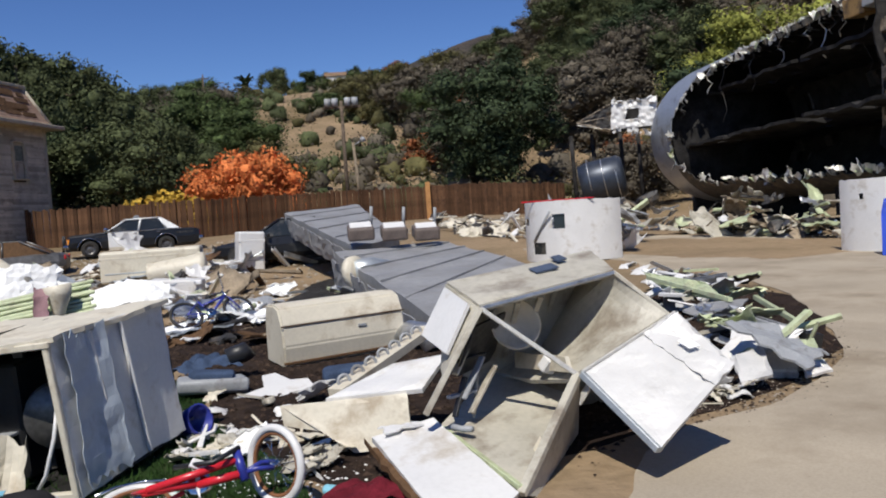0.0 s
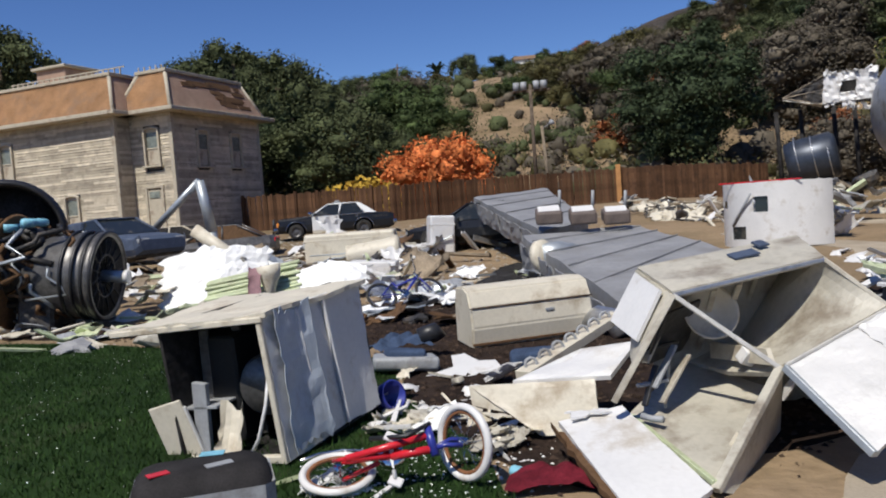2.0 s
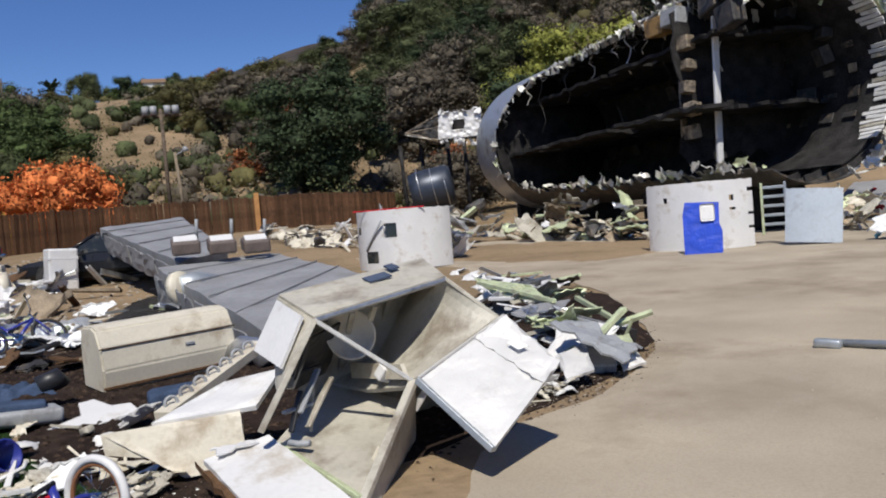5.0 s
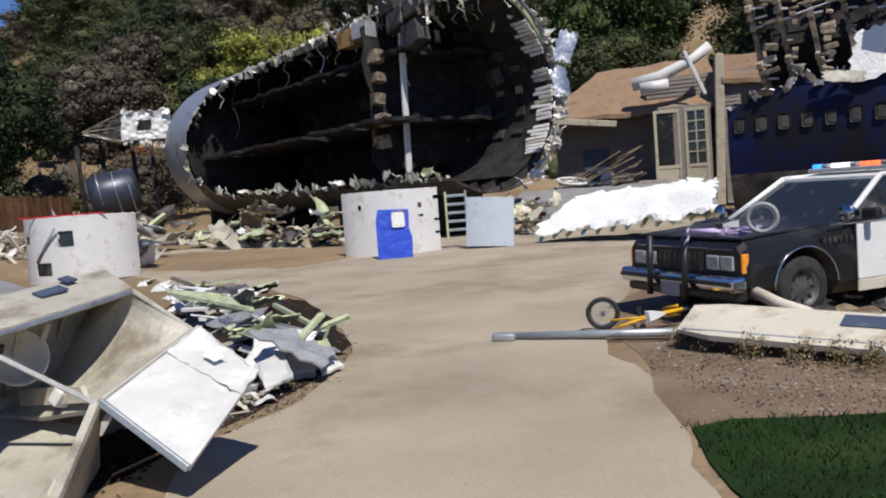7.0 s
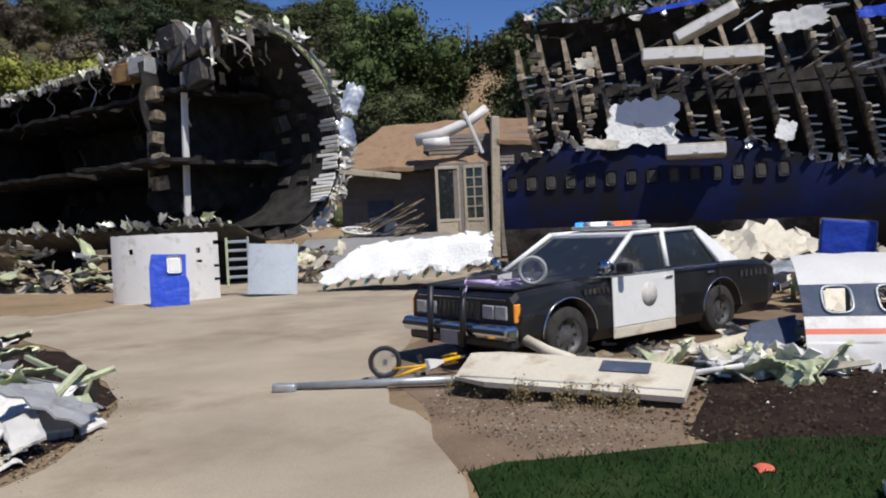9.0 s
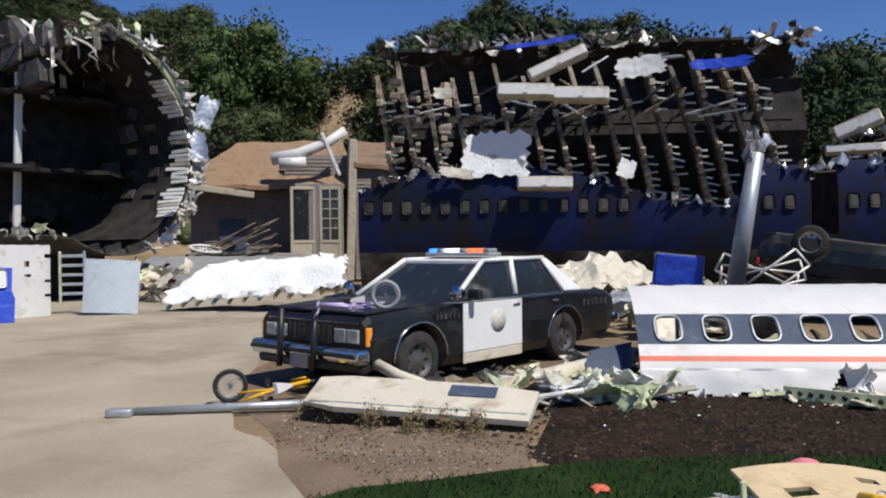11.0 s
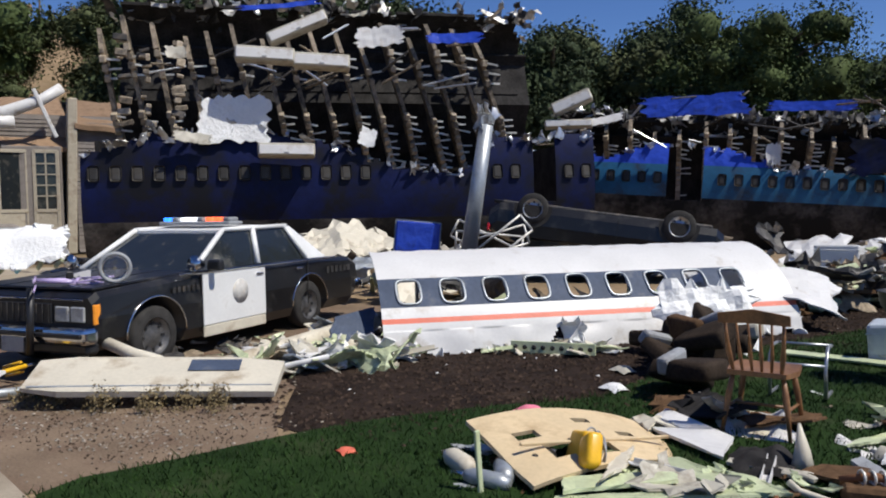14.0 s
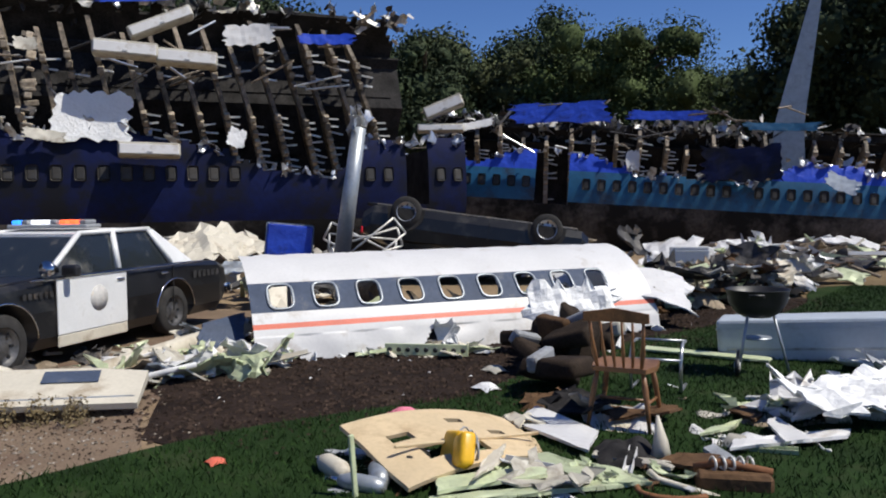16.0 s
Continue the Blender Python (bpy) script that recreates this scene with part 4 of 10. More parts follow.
    for i in range(int(L * 2.2)):
        p, d = roofrim(rng)
        part("roof_strip", sheet(rng.uniform(0.4, 1.2), rng.uniform(0.06, 0.22), 7, 2, 0.25, 0.1, rng.uniform(-0.1, 0.1), 0.02, rng), M[rng.choice(["clip", "galley", "tanclip", "white", "darkmetal", "brownmetal"])], t, "", Matrix.Translation((min(L - 1.6, max(0.8, p[0])), p[1] - 0.1, min(p[2], rad(0, 90) * 0.93) + rng.uniform(-0.25, 0.05))) @ pose(0, 0, 0, rng.uniform(40, 120), rng.uniform(-45, 45), rng.uniform(-25, 25)))
    tagged(part("torn_roof", scraps(rng, int(L * 5), roofrim, (0.15, 0.6)), M["alu"], t, "torn bright roof metal"), kind="stuff")
    return t, L, rad


def pane_mesh(material):
    b = box(0.27, 0.38, 0.03, None, 0.06, 2)
    me = bpy.data.meshes.new("window_pane")
    b.to_mesh(me)
    b.free()
    me.materials.append(material)
    return me


BLIND = mat("dusty_brown_blind", (0.036, 0.031, 0.024), 0.6, 0, 0.3, 6, 0.05, 20, (0.03, 0.03, 0.03), 0.4, 4, rnd=0.5)
H1A, H1B = polar(-55.6, 24.2, 2.0), polar(-86.5, 25.4, 2.0)
hull1 = hull_section("fuselage_section", H1A, H1B, 3.25, 1.9, 0, [(0, 16), (0.1, 24), (0.3, 27), (0.48, 20), (0.6, 10), (0.72, 9), (0.78, 24), (1, 26)], "dark blue airliner hull, burnt out with bare frames", 21, 16, 9,
                     {"bands": [(-60, -12, "belly", "dirty grey belly"), (-12, 60, "navy", "dark navy blue paint")], "gaps": [(0.86, 0.91, -6)], "pane": pane_mesh(BLIND)}, 0.3, 104)
H2A, H2B = polar(-85.8, 31.0, 2.25), polar(-124, 34.5, 0.7)
hull2 = hull_section("fuselage_section", H2A, H2B, 3.25, 1.12, 0, [(0, 20), (0.13, 22), (0.2, 30), (0.3, 28), (0.36, 18), (0.55, 14), (0.62, 30), (0.7, 28), (0.75, 16), (1, 14)], "blue and teal airliner hull lying collapsed", 22, 24, 9,
                     {"bands": [(-60, -2, "belly", "dirty grey belly"), (-2, 17, "teal", "teal blue paint"), (17, 60, "blue", "bright blue paint")], "gaps": [(0.215, 0.265, -4)], "pane": pane_mesh(BLIND)}, 0.05, 118)


# ---------- galley boxes ----------
def para(o, u, v, thick=0.03):
    """A panel from corner o along u and v."""
    o, u, v = Vector(o), Vector(u), Vector(v)
    n = u.cross(v).normalized() * (thick / 2)
    q = [o, o + u, o + u + v, o + v]
    return mesh("panel", [p + n for p in q] + [p - n for p in q], [(0, 1, 2, 3), (7, 6, 5, 4), (0, 4, 5, 1), (1, 5, 6, 2), (2, 6, 7, 3), (3, 7, 4, 0)])


def bar(a, b, w=0.03, h=0.02):
    a, b = Vector(a), Vector(b)
    m = frame_of((a + b) / 2, b - a, (0.1, 0.2, 1))
    return box((b - a).length, w, h, m, 0.004)


def board4(q, thick=0.03, n=8, wob=0.012, seed=0, jag=0.0):
    """A slightly warped board through four corners."""
    q = [Vector(p) for p in q]
    nrm = ((q[2] - q[0]).cross(q[3] - q[1])).normalized()
    v, f = [], []
    for k in (1, -1):
        for j in range(n + 1):
            for i in range(n + 1):
                a, b = i / n, j / n
                p = (q[0] * (1 - a) + q[1] * a) * (1 - b) + (q[3] * (1 - a) + q[2] * a) * b
                rim = i in (0, n) or j in (0, n)
                p = p + nrm * (k * thick / 2 + (0 if rim else wob * noise.noise(p * 4 + Vector((seed, 0, 0)))))
                if rim and jag:
                    p = p + Vector((noise.noise(p * 22), noise.noise(p * 22 + Vector((3, 1, 2))), 0)) * jag
                v.append(p)
    N = (n + 1) ** 2
    for j in range(n):
        for i in range(n):
            a = j * (n + 1) + i
            f.append((a, a + 1, a + n + 2, a + n + 1))
            f.append((a + N, a + n + 1 + N, a + n + 2 + N, a + 1 + N))
    rim = list(range(n)) + [i * (n + 1) + n for i in range(n)] + [n * (n + 1) + n - i for i in range(n)] + [(n - i) * (n + 1) for i in range(n)]
    f += [(b, a, a + N, b + N) for a, b in zip(rim, rim[1:] + rim[:1])]
    return mesh("board", v, f)


def tipped_galley():
    V3 = Vector
    V, TR, TLb, TRb = V3((0.20, 4.76, 0.95)), V3((1.09, 5.09, 1.08)), V3((0.01, 5.25, 1.06)), V3((1.05, 5.66, 1.18))
    N, W2, W4, F4 = V3((0.75, 4.69, 0.52)), V3((1.38, 4.91, 0.81)), V3((0.67, 5.86, 0.54)), V3((0.30, 5.69, 0.36))
    F1, F2, BL = V3((-0.10, 4.86, 0.20)), V3((0.32, 4.06, 0.05)), V3((-0.19, 4.60, 0.33))
    t = thing("galley_unit", Matrix(), "tipped-over cream aircraft galley unit with an open hatch", "galley unit")
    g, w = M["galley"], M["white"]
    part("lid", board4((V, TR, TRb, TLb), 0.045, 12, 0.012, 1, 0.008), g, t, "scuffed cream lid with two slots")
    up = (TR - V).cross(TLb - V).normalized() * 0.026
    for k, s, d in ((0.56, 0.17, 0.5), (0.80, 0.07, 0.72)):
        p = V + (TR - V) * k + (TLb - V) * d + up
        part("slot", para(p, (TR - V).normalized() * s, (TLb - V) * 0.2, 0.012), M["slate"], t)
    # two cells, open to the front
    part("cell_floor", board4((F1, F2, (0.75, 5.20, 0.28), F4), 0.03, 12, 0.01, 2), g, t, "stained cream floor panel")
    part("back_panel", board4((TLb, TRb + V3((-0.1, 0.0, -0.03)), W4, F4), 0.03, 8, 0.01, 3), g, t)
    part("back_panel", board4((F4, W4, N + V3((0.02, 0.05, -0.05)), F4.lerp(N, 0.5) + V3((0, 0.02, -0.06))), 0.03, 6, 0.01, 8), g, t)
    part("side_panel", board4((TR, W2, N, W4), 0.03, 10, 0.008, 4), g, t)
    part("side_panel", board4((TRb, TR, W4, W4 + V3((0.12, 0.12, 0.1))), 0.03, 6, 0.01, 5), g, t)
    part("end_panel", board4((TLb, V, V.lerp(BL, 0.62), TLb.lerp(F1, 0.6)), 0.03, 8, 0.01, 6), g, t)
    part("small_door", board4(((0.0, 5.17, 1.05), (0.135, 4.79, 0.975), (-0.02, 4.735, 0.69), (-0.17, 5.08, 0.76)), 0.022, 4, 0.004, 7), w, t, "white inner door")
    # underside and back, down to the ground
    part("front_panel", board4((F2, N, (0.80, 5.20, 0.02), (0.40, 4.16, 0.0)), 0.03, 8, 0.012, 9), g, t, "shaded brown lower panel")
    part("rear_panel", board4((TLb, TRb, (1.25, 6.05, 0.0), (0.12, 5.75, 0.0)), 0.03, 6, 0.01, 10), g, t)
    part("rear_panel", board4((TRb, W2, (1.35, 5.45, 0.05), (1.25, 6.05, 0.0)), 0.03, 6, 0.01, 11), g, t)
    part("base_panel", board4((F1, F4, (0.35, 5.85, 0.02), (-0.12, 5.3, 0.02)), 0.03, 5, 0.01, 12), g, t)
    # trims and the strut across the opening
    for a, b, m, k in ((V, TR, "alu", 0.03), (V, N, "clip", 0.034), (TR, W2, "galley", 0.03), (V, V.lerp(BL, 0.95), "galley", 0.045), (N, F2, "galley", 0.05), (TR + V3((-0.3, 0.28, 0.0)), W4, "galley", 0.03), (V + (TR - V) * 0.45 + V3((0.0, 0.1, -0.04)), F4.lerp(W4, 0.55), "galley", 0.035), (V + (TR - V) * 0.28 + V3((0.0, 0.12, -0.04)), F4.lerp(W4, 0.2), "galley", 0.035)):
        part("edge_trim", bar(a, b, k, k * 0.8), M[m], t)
    part("edge_trim", bar(F1 + V3((0.02, 0, 0.01)), F2 + V3((0.0, 0.02, 0.03)), 0.035, 0.03), M["primer"], t, "pale green edge strip")
    part("mounting_block", box(0.1, 0.08, 0.1, Matrix.Translation(N.lerp(F4, 0.28) + V3((0, 0.06, 0.05))) @ pose(0, 0, 0, 30, 20, 30), 0.01), M["white"], t)
    part("shelf", board4((F4.lerp(N, 0.35) + V3((0, 0.1, 0.02)), N + V3((-0.02, 0.08, 0.0)), N + V3((-0.04, 0.12, 0.09)), F4.lerp(N, 0.35) + V3((0, 0.13, 0.12))), 0.03, 4, 0.003, 13), M["cream"], t)
    # moulded basin half seen in the dark, and bent brackets
    part("basin", lathe([(0.01, 0.0), (0.09, 0.01), (0.15, 0.05), (0.17, 0.1), (0.155, 0.1), (0.13, 0.05), (0.01, 0.03)], 24, Matrix.Translation((0.42, 5.2, 0.76)) @ pose(0, 0, 0, 70, 35, 0)), M["cream"], t, "cream moulded basin")
    for k, (a, b) in enumerate((((0.02, 4.8, 0.55), (0.12, 4.95, 0.72)), ((0.06, 4.78, 0.40), (0.20, 4.95, 0.62)), ((0.0, 4.75, 0.30), (0.08, 4.85, 0.52)), ((0.10, 4.82, 0.30), (0.28, 5.0, 0.55)), ((-0.03, 4.76, 0.42), (0.14, 4.9, 0.42)), ((0.02, 4.85, 0.62), (0.22, 5.05, 0.62)), ((0.12, 4.9, 0.25), (0.16, 4.95, 0.5)))):
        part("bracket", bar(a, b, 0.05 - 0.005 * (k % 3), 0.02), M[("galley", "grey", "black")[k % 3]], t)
    part("lining", board4((V.lerp(BL, 0.2) + V3((0.03, 0.12, 0)), V.lerp(BL, 0.2) + V3((0.25, 0.35, 0.05)), F4 + V3((0, 0.0, 0.1)), V.lerp(BL, 0.7) + V3((0.1, 0.16, 0.02))), 0.015, 6, 0.03, 14), M["darkmetal"], t, "dark scorched lining")
    part("pipe", tube([(-0.02, 4.72, 0.25), (0.04, 4.69, 0.24), (0.1, 4.64, 0.25)], 0.02, 10), M["grey"], t)
    part("bent_clip", board4(((0.77, 4.68, 0.42), (0.83, 4.66, 0.5), (0.8, 4.6, 0.44), (0.74, 4.6, 0.36)), 0.012, 3, 0.01, 15), M["clip"], t)
    part("paper_label", board4(((0.42, 4.32, 0.205), (0.47, 4.40, 0.25), (0.5, 4.38, 0.21), (0.45, 4.30, 0.165)), 0.004, 2, 0.0, 16), M["cream"], t)
    # hatch that hangs out
    h0, h1, h2, h3 = V3((0.77, 4.62, 0.54)), V3((1.40, 4.85, 0.82)), V3((1.61, 4.47, 0.56)), V3((1.08, 4.16, 0.20))
    hatch = thing("hatch_panel", Matrix(), "white hatch panel with peeling film, leaning on the galley unit", "panel")
    part("panel", board4((h0, h1, h2, h3), 0.03, 14, 0.012, 20), M["plastic"], hatch)
    part("edge_trim", bar(h0, h3, 0.055, 0.04), M["galv"], hatch, "grey metal edge")
    n = (h1 - h0).cross(h3 - h0).normalized()
    n = n if n.z > 0 else -n
    film = [h0.lerp(h1, 0.62), h1, h2, h3.lerp(h2, 0.72)]
    part("film", board4([p + n * 0.024 for p in film], 0.006, 14, 0.07, 21, 0.03), M["plastic"], hatch, "crumpled clear film over the end")
    part("edge_trim", bar(h0 + n * 0.02, h1 + n * 0.02, 0.02, 0.02), M["clip"], hatch)
    part("sticker", board4([h1.lerp(h2, 0.5).lerp(h0, k) + d + n * 0.05 for k, d in ((0.13, V3((0, 0, 0))), (0.22, V3((0, 0, 0))), (0.22, V3((0.05, -0.06, -0.04))), (0.13, V3((0.05, -0.06, -0.04))))], 0.004, 2, 0, 22), M["foam"], hatch)
    for k in range(9):
        p = h0.lerp(h3, 0.06 + 0.11 * k) + n * 0.03
        part("rivet", lathe([(0.001, 0.004), (0.006, 0.002), (0.008, 0)], 8, Matrix.Translation(p)), M["alu"], hatch)
    # door that fell out in front
    f0, f1, f2, f3 = V3((-0.50, 4.67, 0.22)), V3((-0.13, 4.83, 0.27)), V3((0.30, 4.02, 0.06)), V3((0.0, 3.52, 0.0))
    drop = thing("fallen_door", Matrix(), "cream galley door fallen flat with a broken edge", "panel")
    part("panel", board4((f0, f1, f2, f3), 0.035, 12, 0.006, 23, 0.008), M["white"], drop)
    part("broken_edge", sheet(1.2, 0.06, 18, 3, 0.6, 0.03, 0, 0.035, random.Random(8)), M["rawwood"], drop, "broken brown core", frame_of(f0.lerp(f3, 0.48) + V3((-0.01, -0.01, -0.01)), f3 - f0))
    part("torn_veneer", sheet(0.26, 0.12, 8, 5, 0.4, 0.03, 0, 0.01, random.Random(5)), M["white"], drop, "", frame_of(f0.lerp(f1, 0.45) + V3((0, -0.02, 0.035)), f1 - f0))


tipped_galley()


def standing_galley():
    W, D, H = 0.87, 1.17, 0.95
    t = thing("galley_unit", pose(-2.55, 5.17, 0.50, 3.7, -4.5, -12), "grey-white galley unit standing open with black innards", "galley unit")
    g = M["white"]
    me = sheet(D, H, 24, 18, 0.02, 0.012, 0.01, 0.025, random.Random(4))
    part("side_panel", me, g, t, "dented pale grey panel under torn film", pose(W / 2, 0, 0, 90, 0, 90))
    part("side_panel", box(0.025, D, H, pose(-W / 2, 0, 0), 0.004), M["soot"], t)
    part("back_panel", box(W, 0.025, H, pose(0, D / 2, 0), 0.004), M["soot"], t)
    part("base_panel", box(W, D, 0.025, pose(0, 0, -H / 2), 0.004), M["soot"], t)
    part("top_panel", sheet(W + 0.5, D + 0.08, 16, 12, 0.06, 0.03, 0, 0.03, random.Random(6)), M["cream"], t, "warped cream top", pose(-0.2, 0, H / 2 + 0.01))
    part("film", sheet(0.42, 0.95, 12, 16, 0.12, 0.03, 0.02, 0.004, random.Random(7)), M["pale_blue_panel"], t, "torn grey film over the corner", pose(W / 2 + 0.03, -D / 2 + 0.26, 0.02, 90, 0, 90))
    for y in (-0.22, 0.1):
        part("rib", box(0.03, 0.03, H * 0.96, pose(W / 2 + 0.02, y, 0, 3, 0, 0), 0.008), g, t)
    part("edge_trim", box(0.04, 0.035, H, pose(W / 2 - 0.01, -D / 2 - 0.01, 0), 0.006), M["cream"], t)
    part("edge_trim", box(W + 0.45, 0.03, 0.04, pose(-0.2, -D / 2 - 0.02, H / 2 - 0.02), 0.006), M["cream"], t)
    part("equipment_rack", box(0.3, 0.5, 0.75, pose(-0.25, -0.05, -0.05, 0, 4, 0), 0.02), M["black"], t)
    part("drum", lathe([(0.01, 0), (0.2, 0), (0.22, 0.03), (0.2, 0.1), (0.01, 0.1)], 24, pose(0.12, -0.2, -0.05, 90, 0, 20)), M["rim"], t)
    part("shelf", box(0.28, 0.5, 0.02, pose(-0.28, -0.25, -0.12), 0.003), M["grey"], t)
    part("shelf", box(0.12, 0.04, 0.55, pose(-0.3, -0.48, -0.22, 0, 8, 0), 0.004), M["grey"], t)
    for x, y, h, ry in ((-0.36, -0.3, 0.8, 6), (-0.16, -0.1, 0.85, -5), (0.0, 0.1, 0.8, 4), (-0.28, 0.2, 0.8, 10)):
        part("inner_post", box(0.07, 0.03, h, pose(x, y, -0.02, 0, ry, 12), 0.005), M["rim"], t)
    part("inner_panel", box(0.3, 0.02, 0.4, pose(0.02, 0.2, 0.2, 0, 0, 10), 0.005), M["belly"], t)
    part("bottom_frame", box(0.87, 0.05, 0.05, pose(0, -0.58, -0.45), 0.006), M["cream"], t)
    part("inner_door", box(0.24, 0.03, 0.36, pose(-0.45, -0.55, -0.28, 6, -10, 10), 0.006), M["white"], t, "white inner door hanging out")
    part("inner_frame", box(0.26, 0.02, 0.42, pose(-0.47, -0.57, -0.26, 6, -10, 10), 0.006), M["cream"], t)
    part("drape", sheet(0.2, 0.42, 6, 9, 0.3, 0.06, 0.04, 0.006, random.Random(9)), M["fabric"], t, "", pose(-0.48, -0.3, -0.1, 90, 0, 80))
    part("cable", tube([(0.35, -0.5, 0.1), (0.34, -0.58, -0.1), (0.27, -0.62, -0.3), (0.16, -0.6, -0.42)], 0.012, 6), M["white"], t)
    part("sheet_scrap", sheet(0.18, 0.4, 5, 8, 0.3, 0.04, 0.05, 0.006, random.Random(10)), M["cream"], t, "", pose(-0.05, -0.5, -0.3, 70, 10, 20))


standing_galley()


def cream_bin():
    L, W, H = 1.45, 0.56, 0.66
    t = thing("stowage_bin", pose(-1.28, 8.95, 0.34, 2, -0.5, 30), "cream overhead stowage bin with a rounded lid", "stowage bin")
    prof = [(-W / 2, -H / 2), (-W / 2 - 0.03, -0.1), (-W / 2, 0.12), (-W / 2 + 0.1, H / 2 - 0.03), (-0.05, H / 2), (W / 2 - 0.05, H / 2 - 0.02), (W / 2, 0.1), (W / 2, -H / 2)]
    n = len(prof)
    v = [(x, y, z) for x in (-L / 2, L / 2) for y, z in prof]
    f = [tuple(range(n)), tuple(range(2 * n - 1, n - 1, -1))] + [(i, i + n, (i + 1) % n + n, (i + 1) % n) for i in range(n)]
    bm = bmesh.new()
    bm.from_mesh(mesh("bin", v, f))
    bmesh.ops.recalc_face_normals(bm, faces=bm.faces[:])
    bmesh.ops.bevel(bm, geom=bm.edges[:], offset=0.02, segments=2, affect="EDGES")
    part("body", bm, M["cream"], t)
    part("lid_seam", box(L + 0.012, 0.012, 0.012, pose(0, -W / 2 - 0.006, 0.12)), M["rawwood"], t)
    part("latch", box(0.1, 0.02, 0.03, pose(0.2, -W / 2 - 0.02, 0.02), 0.004), M["grey"], t)
    part("bottom_trim", box(L, 0.02, 0.03, pose(0, -W / 2 - 0.016, -H / 2 + 0.05), 0.004), M["rawwood"], t, "brown scuffed lower edge")


cream_bin()


# ---------- cars ----------
def wheel(parent, p, r=0.33, w=0.2, rim="rim", yaw=0):
    m = Matrix.Translation(p) @ pose(0, 0, 0, 90, 0, yaw)
    tyre = part("tyre", lathe([(r * 0.62, -w / 2), (r * 0.9, -w / 2), (r * 0.99, -w * 0.36), (r, 0), (r * 0.99, w * 0.36), (r * 0.9, w / 2), (r * 0.62, w / 2)], 28, Matrix(), False), M["tyre"], parent, "", m)
    part("rim", lathe([(0.01, -w * 0.3), (r * 0.2, -w * 0.34), (r * 0.34, -w * 0.2), (r * 0.52, -w * 0.25), (r * 0.6, -w * 0.46), (r * 0.64, -w * 0.46), (r * 0.64, w * 0.46), (r * 0.6, w * 0.46), (r * 0.52, w * 0.25), (r * 0.34, w * 0.2), (r * 0.2, w * 0.34), (0.01, w * 0.3)], 24), M[rim], tyre)
    holes = bmesh.new()
    for s in (-1, 1):
        for k in range(8):
            a = k * math.pi / 4
            b = box(0.045, 0.03, 0.012, Matrix.Translation((r * 0.44 * math.cos(a), r * 0.44 * math.sin(a), s * w * 0.245)) @ pose(0, 0, 0, 0, 0, math.degrees(a)))
            me = bpy.data.meshes.new("tmp")
            b.to_mesh(me)
            b.free()
            holes.from_mesh(me)
            bpy.data.meshes.remove(me)
    tagged(part("rim_slots", holes, M["black"], tyre), kind="stuff")
    return tyre


def loft(stations, close=True):
    """A body through cross-sections: lists of points with equal length."""
    n = len(stations[0])
    v = [Vector(p) for s in stations for p in s]
    f = []
    for i in range(len(stations) - 1):
        for j in range(n - 1 if not close else n):
            a, b = i * n + j, i * n + (j + 1) % n
            f.append((a, b, b + n, a + n))
    if close:
        f += [tuple(range(n))[::-1], tuple(range((len(stations) - 1) * n, len(stations) * n))]
    bm = bmesh.new()
    bm.from_mesh(mesh("loft", v, f))
    bmesh.ops.recalc_face_normals(bm, faces=bm.faces[:])
    return bm


def carve(solid, tool):
    """Cut one closed bmesh out of another."""
    obs = []
    for src in ([solid], tool):
        b = bmesh.new()
        for me in src:
            if isinstance(me, bmesh.types.BMesh):
                b.free()
                b = me
            else:
                b.from_mesh(me)
        bmesh.ops.holes_fill(b, edges=b.edges[:])
        bmesh.ops.recalc_face_normals(b, faces=b.faces[:])
        me = bpy.data.meshes.new("tmp")
        b.to_mesh(me)
        ob = bpy.data.objects.new("tmp", me)
        bpy.context.scene.collection.objects.link(ob)
        obs.append(ob)
    md = obs[0].modifiers.new("cut", "BOOLEAN")
    md.operation, md.object, md.solver = "DIFFERENCE", obs[1], "EXACT"
    bpy.context.view_layer.update()
    ev = obs[0].evaluated_get(bpy.context.evaluated_depsgraph_get())
    out = bmesh.new()
    me = ev.to_mesh()
    out.from_mesh(me)
    ev.to_mesh_clear()
    for ob in obs:
        me = ob.data
        bpy.data.objects.remove(ob)
        bpy.data.meshes.remove(me)
    return out


